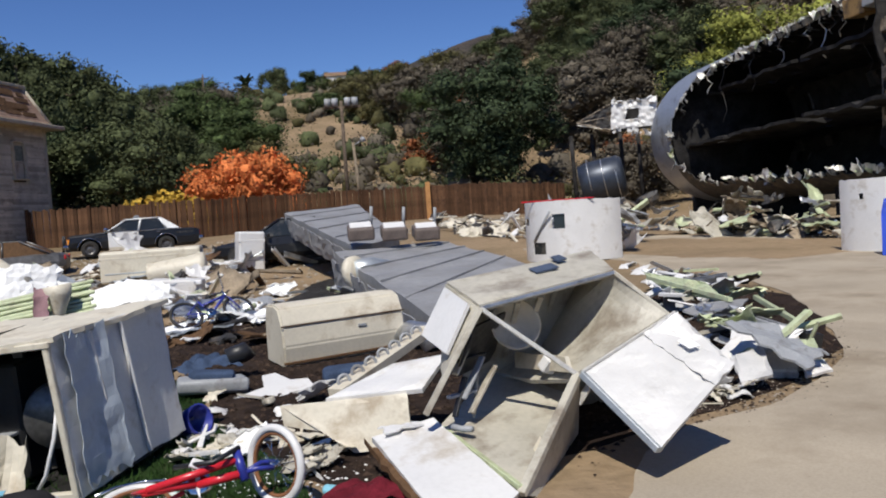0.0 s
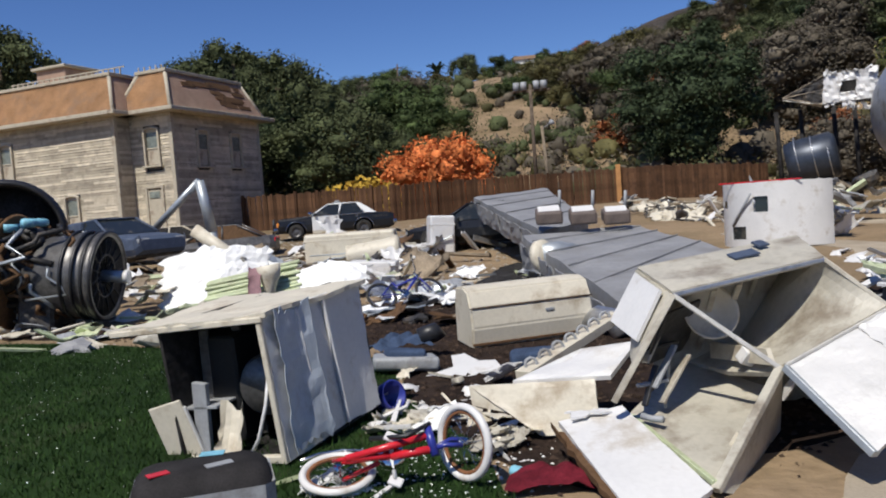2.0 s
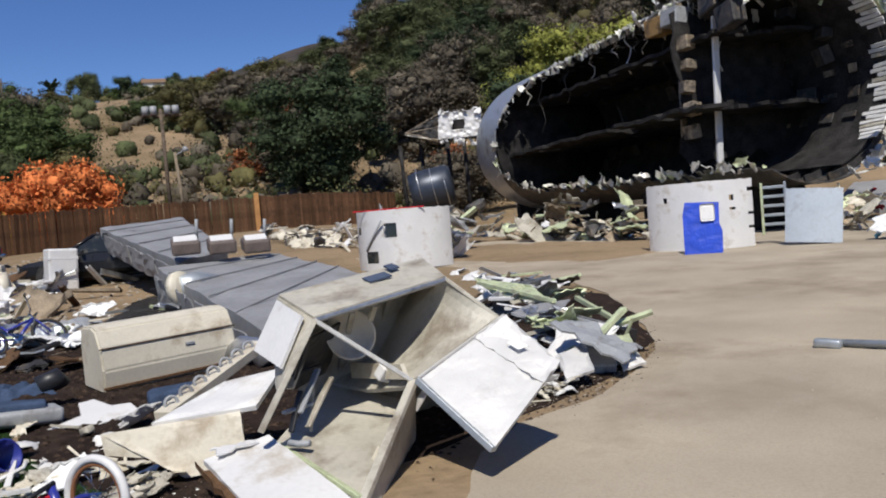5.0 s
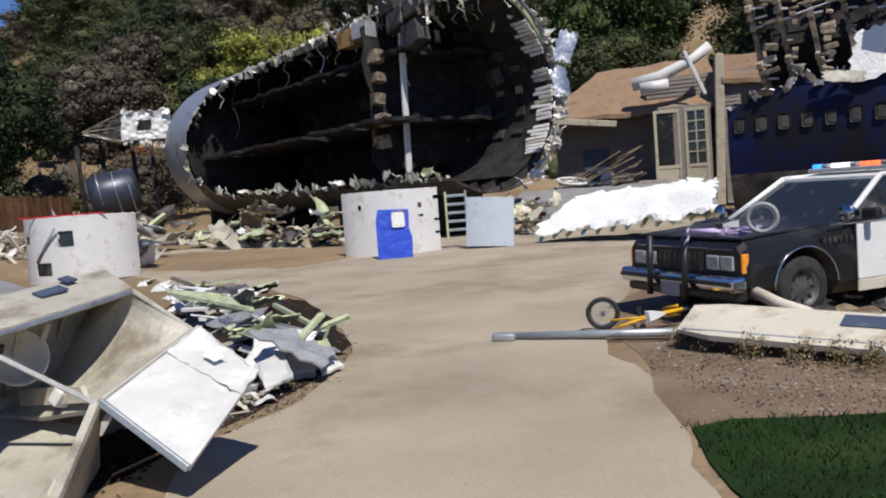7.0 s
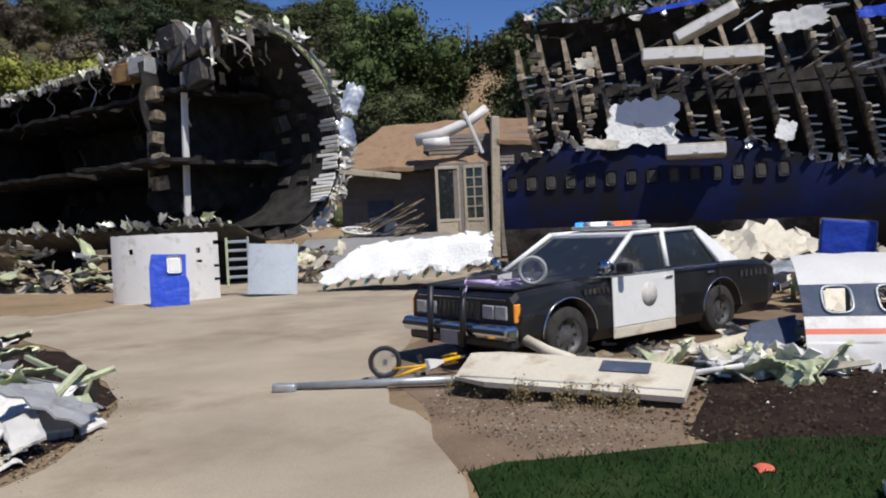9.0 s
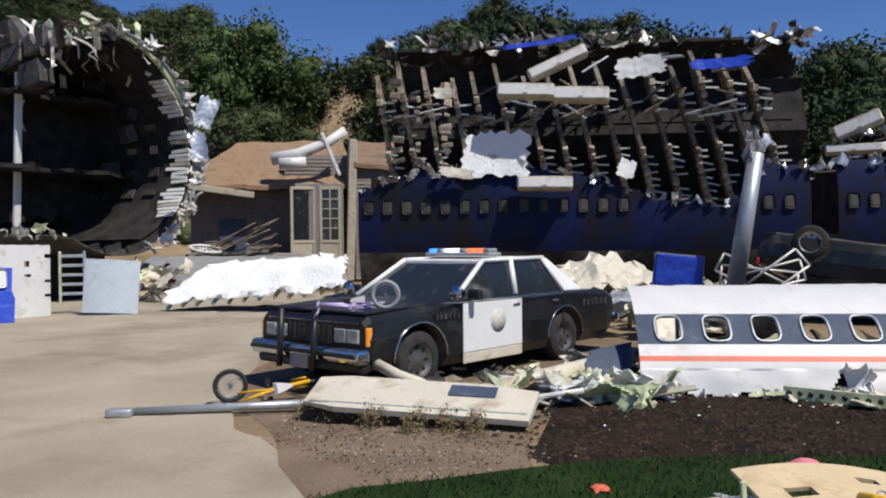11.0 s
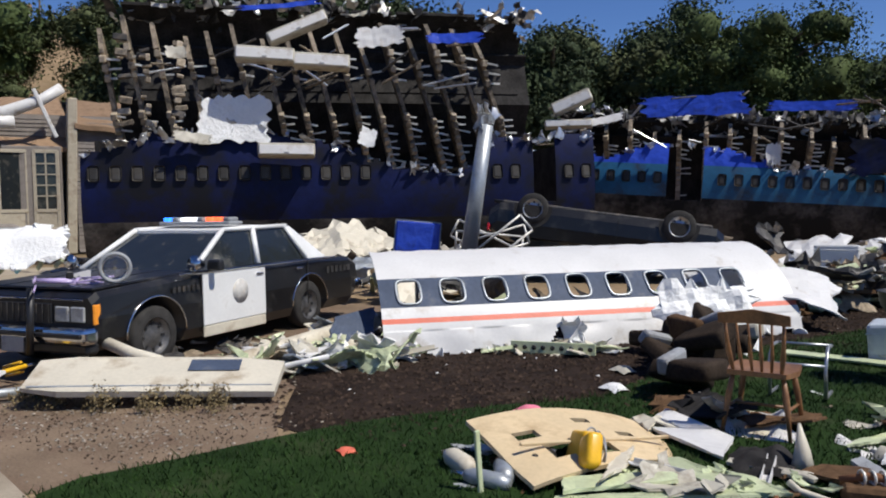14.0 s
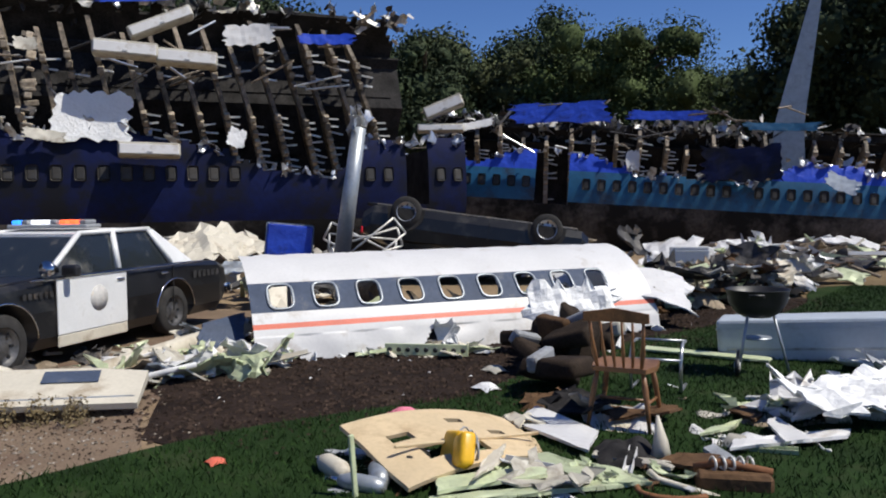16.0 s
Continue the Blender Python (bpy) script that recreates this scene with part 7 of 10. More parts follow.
def white_skin_sheets():
    rng = random.Random(14)
    # long torn white skin by the drive
    m = Matrix.Translation((12.94, 15.25, 0.0))
    t = thing("torn_skin", m, "long torn white aircraft skin lying on its green ribs", "aircraft panel")
    rel = lambda x, y, z: Vector((x, y, z)) - Vector((12.94, 15.25, 0.0))
    lo0, lo1, hi0, hi1 = rel(12.9, 15.2, 0.22), rel(14.35, 10.8, 0.62), rel(14.3, 14.6, 0.95), rel(14.95, 11.2, 1.22)
    v, f, nx, ny = [], [], 40, 12
    for k in (0, 1):
        for j in range(ny + 1):
            for i in range(nx + 1):
                a, b = i / nx, j / ny
                p = lo0.lerp(lo1, a).lerp(hi0.lerp(hi1, a), b)
                p.z += 0.28 * math.sin(math.pi * min(1, b * 0.75)) * (1 - 0.4 * a) + 0.10 * noise.noise((a * 7, b * 3, 4)) - 0.03 * k
                if i in (0, nx) or j in (0, ny):
                    p += Vector((noise.noise((a * 17, b * 9, 1)), noise.noise((a * 17, b * 9, 2)), 0.5 * noise.noise((a * 19, b * 9, 3)))) * 0.3
                v.append(p)
    NV = (nx + 1) * (ny + 1)
    q4 = [(j * (nx + 1) + i, j * (nx + 1) + i + 1, (j + 1) * (nx + 1) + i + 1, (j + 1) * (nx + 1) + i) for j in range(ny) for i in range(nx)]
    ed = set((q[k], q[(k + 1) % 4]) for q in q4 for k in range(4))
    f = q4 + [tuple(x + NV for x in q[::-1]) for q in q4] + [(b, a, a + NV, b + NV) for a, b in ed if (b, a) not in ed]
    part("skin", mesh("skin", v, f), M["foam"], t)
    for k in range(12):
        a = (k + 0.5) / 12
        p = lo0.lerp(lo1, a)
        part("rib", box(0.07, 0.5, 0.1, Matrix.Translation(p + Vector((0.3, 0.15, -0.06 + 0.04 * rng.random()))) @ pose(0, 0, 0, 25, rng.uniform(-15, 15), -75 + rng.uniform(-8, 8)), 0.02), M["primer" if k % 3 else "tealbag"], t)
    # separate dark board below the skin, darkening the gap beneath it
    part("underside", board4((lo0 + Vector((0.5, 0, -0.2)), lo1 + Vector((0.5, 0, -0.6)), hi1 + Vector((0, 0, -1.15)), hi0 + Vector((0, 0, -0.9))), 0.05, 8, 0.1, 7), M["darkmetal"], t, "dark board below the torn skin")
    for p, w, h, r in (((-7.6, 13.3, 0.70), 2.1, 1.35, (52, 0, 25)), ((-5.7, 13.9, 0.55), 1.7, 0.7, (35, -5, 10)), ((-7.1, 14.34, 0.58), 1.2, 0.7, (40, 8, 0))):
        s = thing("insulation_sheet", Matrix.Translation(p) @ pose(0, 0, -0.05, *r), "bright white ragged insulation sheet on the heap", "insulation")
        part("sheet", sheet(w, h, 22, 16, 0.15, 0.10, -0.25, 0.03, rng), M["foam"], s)
    # sheet on the far lawn edge
    s = thing("torn_skin", Matrix.Translation((5.76, -2.79, 0.2)) @ pose(0, 0, -0.02, 12, 6, -60), "crumpled white torn skin lying on the grass", "aircraft panel")
    part("skin", sheet(1.5, 0.75, 20, 12, 0.45, 0.12, 0.05, 0.02, rng), M["foam"], s)
    s = thing("torn_skin", Matrix.Translation((8.42, -1.08, 0.40)) @ pose(0, 0, 0, 60, 0, -72), "white crumpled sheet leaning on the cabin wall", "aircraft panel")
    part("skin", sheet(1.1, 0.8, 16, 12, 0.5, 0.12, -0.1, 0.02, rng), M["foam"], s)
    s = thing("torn_skin", Matrix.Translation((10.44, -1.84, 0.63)) @ pose(0, 0, 0, 20, 3, -100), "smooth white skin section beyond the windows", "aircraft panel")
    part("skin", sheet(2.0, 1.0, 16, 10, 0.12, 0.05, -0.25, 0.02, rng), M["white"], s)
    s = thing("torn_skin", Matrix.Translation((12.33, 4.13, 0.99)) @ pose(0, 0, 0.1, 30, 0, -60), "pale crumpled sheet behind the police car", "aircraft panel")
    part("skin", sheet(1.6, 1.1, 14, 10, 0.4, 0.2, -0.2, 0.02, rng), M["cream"], s)


white_skin_sheets()


def hull_clutter():
    """Panels, bins and bright scraps caught in the burnt hull."""
    rng = random.Random(17)
    rows = [((18.51, 9.04, 3.85), 1.75, 1.25, "foam", (82, 0, -66), "large white torn sheet hanging on the burnt hull"),
            ((19.44, 5.5, 5.88), 1.25, 0.55, "white", (78, -6, -75), "white panel caught in the torn roof"),
            ((19.72, 5.95, 3.4), 0.45, 0.5, "foam", (80, 20, -70), "small white scrap caught in the frames"),
            ((20.46, 3.76, 5.95), 1.5, 0.3, "blue", (75, 0, -80), "bright blue torn roof skin"),
            ((19.83, 8.32, 6.93), 2.2, 0.14, "blue", (75, -6, -70), "bright blue torn roof strip"),
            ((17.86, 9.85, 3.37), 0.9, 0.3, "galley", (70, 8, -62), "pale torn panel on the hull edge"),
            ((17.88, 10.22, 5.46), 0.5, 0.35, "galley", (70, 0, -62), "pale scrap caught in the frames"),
            ((26.85, -2.86, 4.71), 3.4, 0.75, "blue", (80, 0, -95), "bright blue skin folded over the roof"),
            ((26.75, -6.39, 4.54), 2.6, 0.35, "blue", (80, 3, -100), "bright blue skin along the roof"),
            ((26.17, -9.96, 4.04), 2.4, 0.3, "teal", (75, 3, -105), "teal skin along the roof"),
            ((26.0, -0.02, 4.26), 1.3, 0.3, "white", (60, -10, -88), "white panel lying in the wreck"),
            ((26.98, -5.32, 3.07), 0.45, 0.75, "white", (85, 0, -98), "white scrap hanging in the frames"),
            ((24.59, -11.15, 2.15), 1.0, 0.5, "pale_blue_panel", (70, 25, -108), "grey panel sliding down the hull"),
            ((25.81, -8.59, 2.86), 2.6, 1.2, "navy", (86, 0, -103), "dark navy skin peeled upward"),
            ((16.87, 17.76, 5.53), 0.6, 1.0, "alu", (80, 20, -40), "torn bright skin at the open end"),
            ((16.57, 17.77, 4.48), 0.5, 0.9, "alu", (80, -10, -40), "torn bright skin at the open end")]
    for p, w, h, key, r, lab in rows:
        s = thing("wreckage_sheet", Matrix.Translation(p) @ pose(0, 0, 0, *r), lab, "aircraft panel")
        part("sheet", sheet(w, h, 14, 10, 0.22, 0.025, 0.05, 0.02, rng), M[key], s)
    bins = [((18.48, 8.16, 5.38), 1.45, 0.36, -70, 3), ((18.99, 6.88, 5.24), 1.4, 0.36, -71, 3), ((18.66, 7.74, 3.04), 1.4, 0.33, -68, 1), ((19.16, 7.57, 6.15), 1.6, 0.3, -66, -24), ((25.58, 0.97, 4.81), 1.3, 0.4, -88, -22), ((25.58, 1.08, 4.13), 1.5, 0.25, -88, 0)]
    for p, L, h, rz, ry in bins:
        b = thing("stowage_bin", Matrix.Translation(p) @ pose(0, 0, 0, 0, 0, rz) @ pose(0, 0, 0, -10, ry, 0), "pale grey overhead bin hanging in the burnt hull", "stowage bin", "bins in the hull")
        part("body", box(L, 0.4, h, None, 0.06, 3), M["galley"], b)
        part("door", box(L * 0.94, 0.03, h * 0.7, pose(0, -0.215, -0.02), 0.01), M["white"], b)
        part("latch", box(0.12, 0.03, 0.04, pose(0, -0.235, -h * 0.3), 0.005), M["grey"], b)
    # loose beams over the roofs
    for i in range(40):
        if i < 20:
            az, r, z = rng.uniform(-57.5, -82), rng.uniform(20.5, 22.5), rng.uniform(4.9, 6.3)
        else:
            az, r, z = rng.uniform(-84.5, -112), rng.uniform(26, 29), rng.uniform(3.6, 5.0)
        p = polar(az, r, z)
        t = thing("metal_strut", Matrix.Translation(p) @ pose(0, 0, 0, rng.uniform(-20, 20), rng.uniform(-35, 35), az + rng.uniform(-40, 40)), "bent pale strut in the torn roof", "strut", "roof wreckage")
        part("bar", box(rng.uniform(0.4, 1.4), 0.07, 0.05, None, 0.012), M[rng.choice(["brownmetal", "alu", "darkmetal", "brownmetal", "darkmetal"])], t)
    # forward pieces on the left end of the hull: side frames
    for i in range(48):
        p = polar(rng.choice((-56.8, -58.3, -60.4)) + rng.uniform(-0.22, 0.22), rng.uniform(21.0, 21.6), rng.uniform(2.9, 6.0))
        t = thing("frame_block", Matrix.Translation(p) @ pose(0, 0, 0, rng.uniform(-15, 15), rng.uniform(-15, 15), -60), "tan broken fitting on the hull frames", "fitting", "hull fittings")
        part("block", box(rng.uniform(0.1, 0.36), 0.12, rng.uniform(0.05, 0.2), None, 0.015), M[rng.choice(["tanclip", "tanclip", "darkmetal", "brownmetal"])], t)


hull_clutter()


# ---------- bicycles ----------
def bicycle(m, key, tyre, label, R=0.24, scale=1.0, wheels=("straight", "straight"), bars=True):
    """A child's bicycle; x forward, z up, wheels in the xz plane."""
    t = thing("bicycle", m, label, "bicycle")
    for k, x in enumerate((0.46, -0.40)):
        if wheels[k] == "none":
            continue
        w = new("wheel")
        w.parent = t
        w.matrix_basis = pose(x, 0, R) @ pose(0, 0, 0, 90, 0, 0) if wheels[k] == "straight" else m.inverted() @ wheels[k]
        part("tyre", ring(R - 0.022, 0.024, 36, 8), M[tyre], w)
        part("rim", ring(R - 0.05, 0.010, 36, 6), M["tan_tyre" if tyre == "white" else "chrome"], w)
        part("hub", rod((0, 0, -0.04), (0, 0, 0.04), 0.022), M["chrome"], w)
        sp = [rod((0.02 * math.cos(a), 0.02 * math.sin(a), 0), ((R - 0.05) * math.cos(a + 0.2), (R - 0.05) * math.sin(a + 0.2), 0), 0.0022, n=4) for a in [i * math.pi / 9 for i in range(18)]]
        part("spokes", join(*sp), M["chrome"], w)
    H, S, BB = (0.33, 0, 0.56), (-0.14, 0, 0.50), (0.0, 0, 0.25)
    for a, b, r in ((H, BB, 0.024), (H, (-0.1, 0, 0.42), 0.02), (BB, S, 0.018), (BB, (-0.40, 0.05, R), 0.011), (BB, (-0.40, -0.05, R), 0.011), (S, (-0.40, 0.05, R), 0.010), (S, (-0.40, -0.05, R), 0.010)):
        part("frame_tube", rod(a, b, r), M[key], t)
    for y in (-0.05, 0.05):
        part("fork_blade", rod((0.34, y, 0.5), (0.46, y, R), 0.013), M[key], t)
    part("stem", rod((0.35, 0, 0.5), (0.31, 0, 0.66), 0.016), M["chrome"], t)
    if bars:
        part("handlebar", tube([(0.22, -0.28, 0.78), (0.26, -0.2, 0.76), (0.31, -0.08, 0.66), (0.31, 0.08, 0.66), (0.26, 0.2, 0.76), (0.22, 0.28, 0.78)], 0.012, 8), M["chrome" if key != "redframe" else "black"], t)
    for y in (-0.3, 0.3) if bars else ():
        part("grip", rod((0.22, y * 0.9, 0.78), (0.2, y * 1.15, 0.78), 0.018), M["black"], t)
    part("seat_post", rod(S, (-0.16, 0, 0.60), 0.013), M["chrome"], t)
    part("saddle", loft([[(-0.30, -0.07, 0.60), (-0.30, 0.07, 0.60), (-0.30, 0.05, 0.65), (-0.30, -0.05, 0.65)], [(-0.2, -0.06, 0.6), (-0.2, 0.06, 0.6), (-0.2, 0.04, 0.645), (-0.2, -0.04, 0.645)], [(-0.04, -0.02, 0.61), (-0.04, 0.02, 0.61), (-0.04, 0.015, 0.635), (-0.04, -0.015, 0.635)]]), M["black" if key == "redframe" else "white"], t)
    part("chainring", lathe([(0.03, 0.03), (0.075, 0.03), (0.075, 0.036), (0.03, 0.036)], 20, Matrix.Translation(BB) @ pose(0, 0, 0, 90, 0, 0)), M["chrome"], t)
    for s in (-1, 1):
        part("crank", rod((0, 0.05 * s, 0.25), (0.09 * s, 0.06 * s, 0.25 - 0.08 * s), 0.009), M["chrome"], t)
        part("pedal", box(0.08, 0.07, 0.02, pose(0.09 * s, 0.1 * s, 0.25 - 0.08 * s), 0.005), M["white" if key == "redframe" else "black"], t)
    t.scale = (scale, scale, scale)
    return t


def wheel_at(p, n):
    """A wheel standing at p with its axle along n."""
    return Matrix.Translation(p) @ Vector(n).to_track_quat("Z", "Y").to_matrix().to_4x4()


# red one: lying over with the front wheel up
def fallen_bicycle():
    t = thing("bicycle", Matrix(), "red child's bicycle with white tyres lying over", "bicycle")
    fc, rc = Vector((-0.99, 4.25, 0.24)), Vector((-1.71, 4.13, 0.10))
    for c, nrm in ((fc, (-0.59, -0.81, 0.1)), (rc, (0.1, -0.2, 1.0))):
        w = new("wheel")
        w.parent, w.matrix_basis = t, wheel_at(c, nrm)
        part("tyre", ring(0.197, 0.023, 40, 8), M["white"], w, "dusty white tyre")
        part("rim", ring(0.168, 0.012, 40, 6), M["tan_tyre"], w)
        part("hub", rod((0, 0, -0.05), (0, 0, 0.05), 0.022), M["chrome"], w)
        for i in range(16):
            q = i * math.pi / 8
            part("spoke", rod((0.02 * math.cos(q), 0.02 * math.sin(q), 0.02 * (-1) ** i), (0.168 * math.cos(q + 0.25), 0.168 * math.sin(q + 0.25), 0), 0.0022, n=4), M["chrome"], w)
    head, bb, seat = Vector((-1.17, 4.19, 0.30)), Vector((-1.38, 4.12, 0.20)), Vector((-1.61, 4.02, 0.22))
    low = head + Vector((0.02, -0.03, -0.07))
    for p, q, r in ((low, bb, 0.024), (head, seat, 0.021), (bb, seat, 0.019), (bb, rc + Vector((0.03, 0, 0.06)), 0.013), (bb, rc + Vector((0.03, 0, -0.04)), 0.013), (seat, rc + Vector((-0.02, 0, 0.07)), 0.012)):
        part("frame_tube", rod(p, q, r), M["redframe"], t, "glossy red tube")
    part("head_tube", rod(head + Vector((-0.02, 0.02, 0.05)), low + Vector((0.02, -0.02, -0.03)), 0.026), M["bluebike"], t, "dark blue head tube")
    for dy in (-0.05, 0.05):
        part("fork_blade", tube([low, low.lerp(fc, 0.5) + Vector((0, dy, 0.02)), fc + Vector((0, dy, 0))], 0.014, 8), M["bluebike"], t)
    part("handlebar", tube([Vector((-1.53, 4.22, 0.27)), Vector((-1.27, 4.07, 0.33)), head + Vector((0, 0.02, 0.06))], 0.014, 8), M["black"], t)
    part("mudguard", tube([rc + Vector((0.24 * math.cos(q), 0.24 * math.sin(q), 0.06)) for q in (0.6, 1.2, 1.8, 2.4, 3.0)], 0.008, 6), M["chrome"], t)
    part("chainring", lathe([(0.03, 0.0), (0.075, 0.0), (0.075, 0.006), (0.03, 0.006)], 20, wheel_at(bb, (0.2, -0.8, 0.5))), M["chrome"], t)
    for q in (Vector((0.0, 0.03, 0.09)), Vector((0.03, -0.05, -0.11))):
        part("crank", rod(bb, bb + q, 0.012), M["white"], t)
        part("pedal", box(0.08, 0.06, 0.02, Matrix.Translation(bb + q * 1.1) @ pose(0, 0, 0, 30, 20, 0), 0.005), M["white"], t)


fallen_bicycle()
p = Vector((6.82, 4.56, 0.88))
d = CAR1.to_3x3() @ Vector((0.92, -0.4, 0))
bicycle(Matrix.Translation(p + d * 0.34) @ pose(0, 0, 0, 0, 0, math.degrees(math.atan2(d.y, d.x))) @ pose(0, 0, 0, 84, 0, 0) @ pose(0, 0, 0, 0, 2, 0), "lilac", "grey", "lilac child's bicycle lying on the car bonnet", 0.18, 0.85, ("none", wheel_at(p + Vector((0, 0, 0.18)), (p.x, p.y, 0.6))), False)
g = Vector((5.59, 5.64, 0.0))
d = Vector((g.y * 0.7 + g.x * 0.7, -g.x * 0.7 + g.y * 0.7, 0)).normalized()
bicycle(Matrix.Translation(g + d * 0.34 + Vector((0, 0, 0.06))) @ pose(0, 0, 0, 0, 0, math.degrees(math.atan2(d.y, d.x))) @ pose(0, 0, 0, 76, 0, 0), "yellow", "tyre", "yellow child's bicycle fallen beside the drive", 0.185, 0.9, ("none", wheel_at(g + Vector((0, 0, 0.205)), (g.x, g.y, 0.5))), False)
g = Vector((-3.57, 12.18, 0.0))
bicycle(Matrix.Translation((g.x, g.y, 0.02)) @ pose(0, 0, 0, 0, 0, 40) @ pose(0, 0, 0, -40, 0, 0), "bluebike", "tyre", "dark blue bicycle lying among the debris", 0.26, 1.0)


# ---------- furniture and household things ----------
def windsor_chair():
    g = Vector((5.57, -1.04, 0.00))
    t = thing("chair", Matrix.Translation((g.x, g.y, 0.016)) @ pose(0, 0, 0, 0, 0, 66), "brown wooden spindle-back chair standing on the grass", "chair")
    t.scale = (0.93, 0.93, 0.93)
    w = M["chairwood"]
    part("seat", loft([[(-0.22, -0.2, 0.43), (0.22, -0.2, 0.43), (0.22, -0.2, 0.47), (-0.22, -0.2, 0.47)], [(-0.24, 0, 0.42), (0.24, 0, 0.42), (0.24, 0, 0.46), (-0.24, 0, 0.46)], [(-0.2, 0.2, 0.43), (0.2, 0.2, 0.43), (0.2, 0.2, 0.465), (-0.2, 0.2, 0.465)]]), w, t)
    for x in (-1, 1):
        for y in (-1, 1):
            part("leg", tube([(0.17 * x, 0.15 * y, 0.43), (0.19 * x, 0.17 * y, 0.3), (0.205 * x, 0.185 * y, 0.2), (0.23 * x, 0.21 * y, 0.0)], [0.016, 0.024, 0.02, 0.014], 8), w, t)
        part("stretcher", rod((0.2 * x, -0.18, 0.18), (0.2 * x, 0.18, 0.2), 0.011), w, t)
    part("stretcher", rod((-0.2, 0, 0.19), (0.2, 0, 0.19), 0.011), w, t)
    for k in range(6):
        x = -0.18 + 0.072 * k
        part("spindle", tube([(x * 0.9, 0.17, 0.45), (x, 0.21, 0.58), (x * 1.05, 0.235, 0.68), (x * 1.1, 0.27, 0.84)], [0.009, 0.015, 0.010, 0.008] if 0 < k < 5 else [0.012, 0.02, 0.014, 0.012], 7), w, t)
    part("top_rail", loft([[(-0.24, 0.255, 0.81), (-0.24, 0.285, 0.81), (-0.24, 0.29, 0.88), (-0.24, 0.27, 0.88)], [(0, 0.285, 0.82), (0, 0.31, 0.82), (0, 0.32, 0.92), (0, 0.3, 0.92)], [(0.24, 0.255, 0.81), (0.24, 0.285, 0.81), (0.24, 0.29, 0.88), (0.24, 0.27, 0.88)]]), w, t, "shaped top rail")


windsor_chair()


def kettle_grill():
    g = Vector((7.29, -2.56, 0.0))
    t = thing("barbecue", Matrix.Translation((g.x, g.y, 0.016)) @ pose(0, 0, 0, 0, 0, 160), "black kettle barbecue on three legs without lid", "barbecue")
    part("bowl", lathe([(0.02, 0.50), (0.12, 0.51), (0.2, 0.56), (0.255, 0.65), (0.275, 0.76), (0.285, 0.765), (0.265, 0.765), (0.245, 0.66), (0.12, 0.53), (0.02, 0.52)], 32), M["black"], t)
    for k, a in enumerate((90, 215, 325)):
        d = Vector((math.cos(radians(a)), math.sin(radians(a)), 0))
        part("leg", rod(d * 0.13 + Vector((0, 0, 0.56)), d * 0.27 + Vector((0, 0, 0.02)), 0.013), M["galv"], t)
        if k:
            w = part("wheel", lathe([(0.01, -0.02), (0.075, -0.02), (0.08, 0), (0.075, 0.02), (0.01, 0.02)], 18, Matrix.Translation(d * 0.28 + Vector((0, 0, 0.08))) @ pose(0, 0, 0, 90, 0, 0)), M["black"], t)
            part("hubcap", lathe([(0.01, -0.026), (0.045, -0.026), (0.045, 0.026), (0.01, 0.026)], 14, Matrix.Translation(d * 0.28 + Vector((0, 0, 0.08))) @ pose(0, 0, 0, 90, 0, 0)), M["white"], w)
    part("handle", tube([(0.28, -0.06, 0.72), (0.36, -0.06, 0.74), (0.36, 0.06, 0.74), (0.28, 0.06, 0.72)], 0.012, 6), M["black"], t)
    part("ash_tray", lathe([(0.01, 0.3), (0.13, 0.31), (0.13, 0.325), (0.01, 0.32)], 18), M["galv"], t)


kettle_grill()


def crumpled(w, d, seed):
    """A heap of thrown-down cloth."""
    v, f = [], []
    n = 22
    for j in range(n + 1):
        for i in range(n + 1):
            x, y = w * (i / n - 0.5), d * (j / n - 0.5)
            e = max(0.0, 1 - ((2 * i / n - 1) ** 2 + (2 * j / n - 1) ** 2) * 0.6)
            q = Vector((x * 6 + seed, y * 6, seed))
            z = 0.35 * w * e * (0.35 + 0.65 * abs(noise.noise(q))) + 0.06 * w * noise.noise(q * 2.3)
            v.append((x + 0.12 * w * noise.noise(q * 0.7), y + 0.12 * d * noise.noise(q * 0.7 + Vector((7, 0, 0))), z - 0.03))
    for j in range(n):
        for i in range(n):
            a = j * (n + 1) + i
            f.append((a, a + 1, a + n + 2, a + n + 1))
    return mesh("cloth", v, f, True)


def soft_box(w, d, h, seed, amount=0.04):
    b = box(w, d, h, None, min(w, d, h) * 0.3, 3)
    for v in b.verts:
        v.co += Vector((noise.noise(v.co * 4 + Vector((seed, 0, 0))), noise.noise(v.co * 4 + Vector((0, seed, 0))), noise.noise(v.co * 4 + Vector((0, 0, seed))))) * amount
    for f in b.faces:
        f.smooth = True
    return b


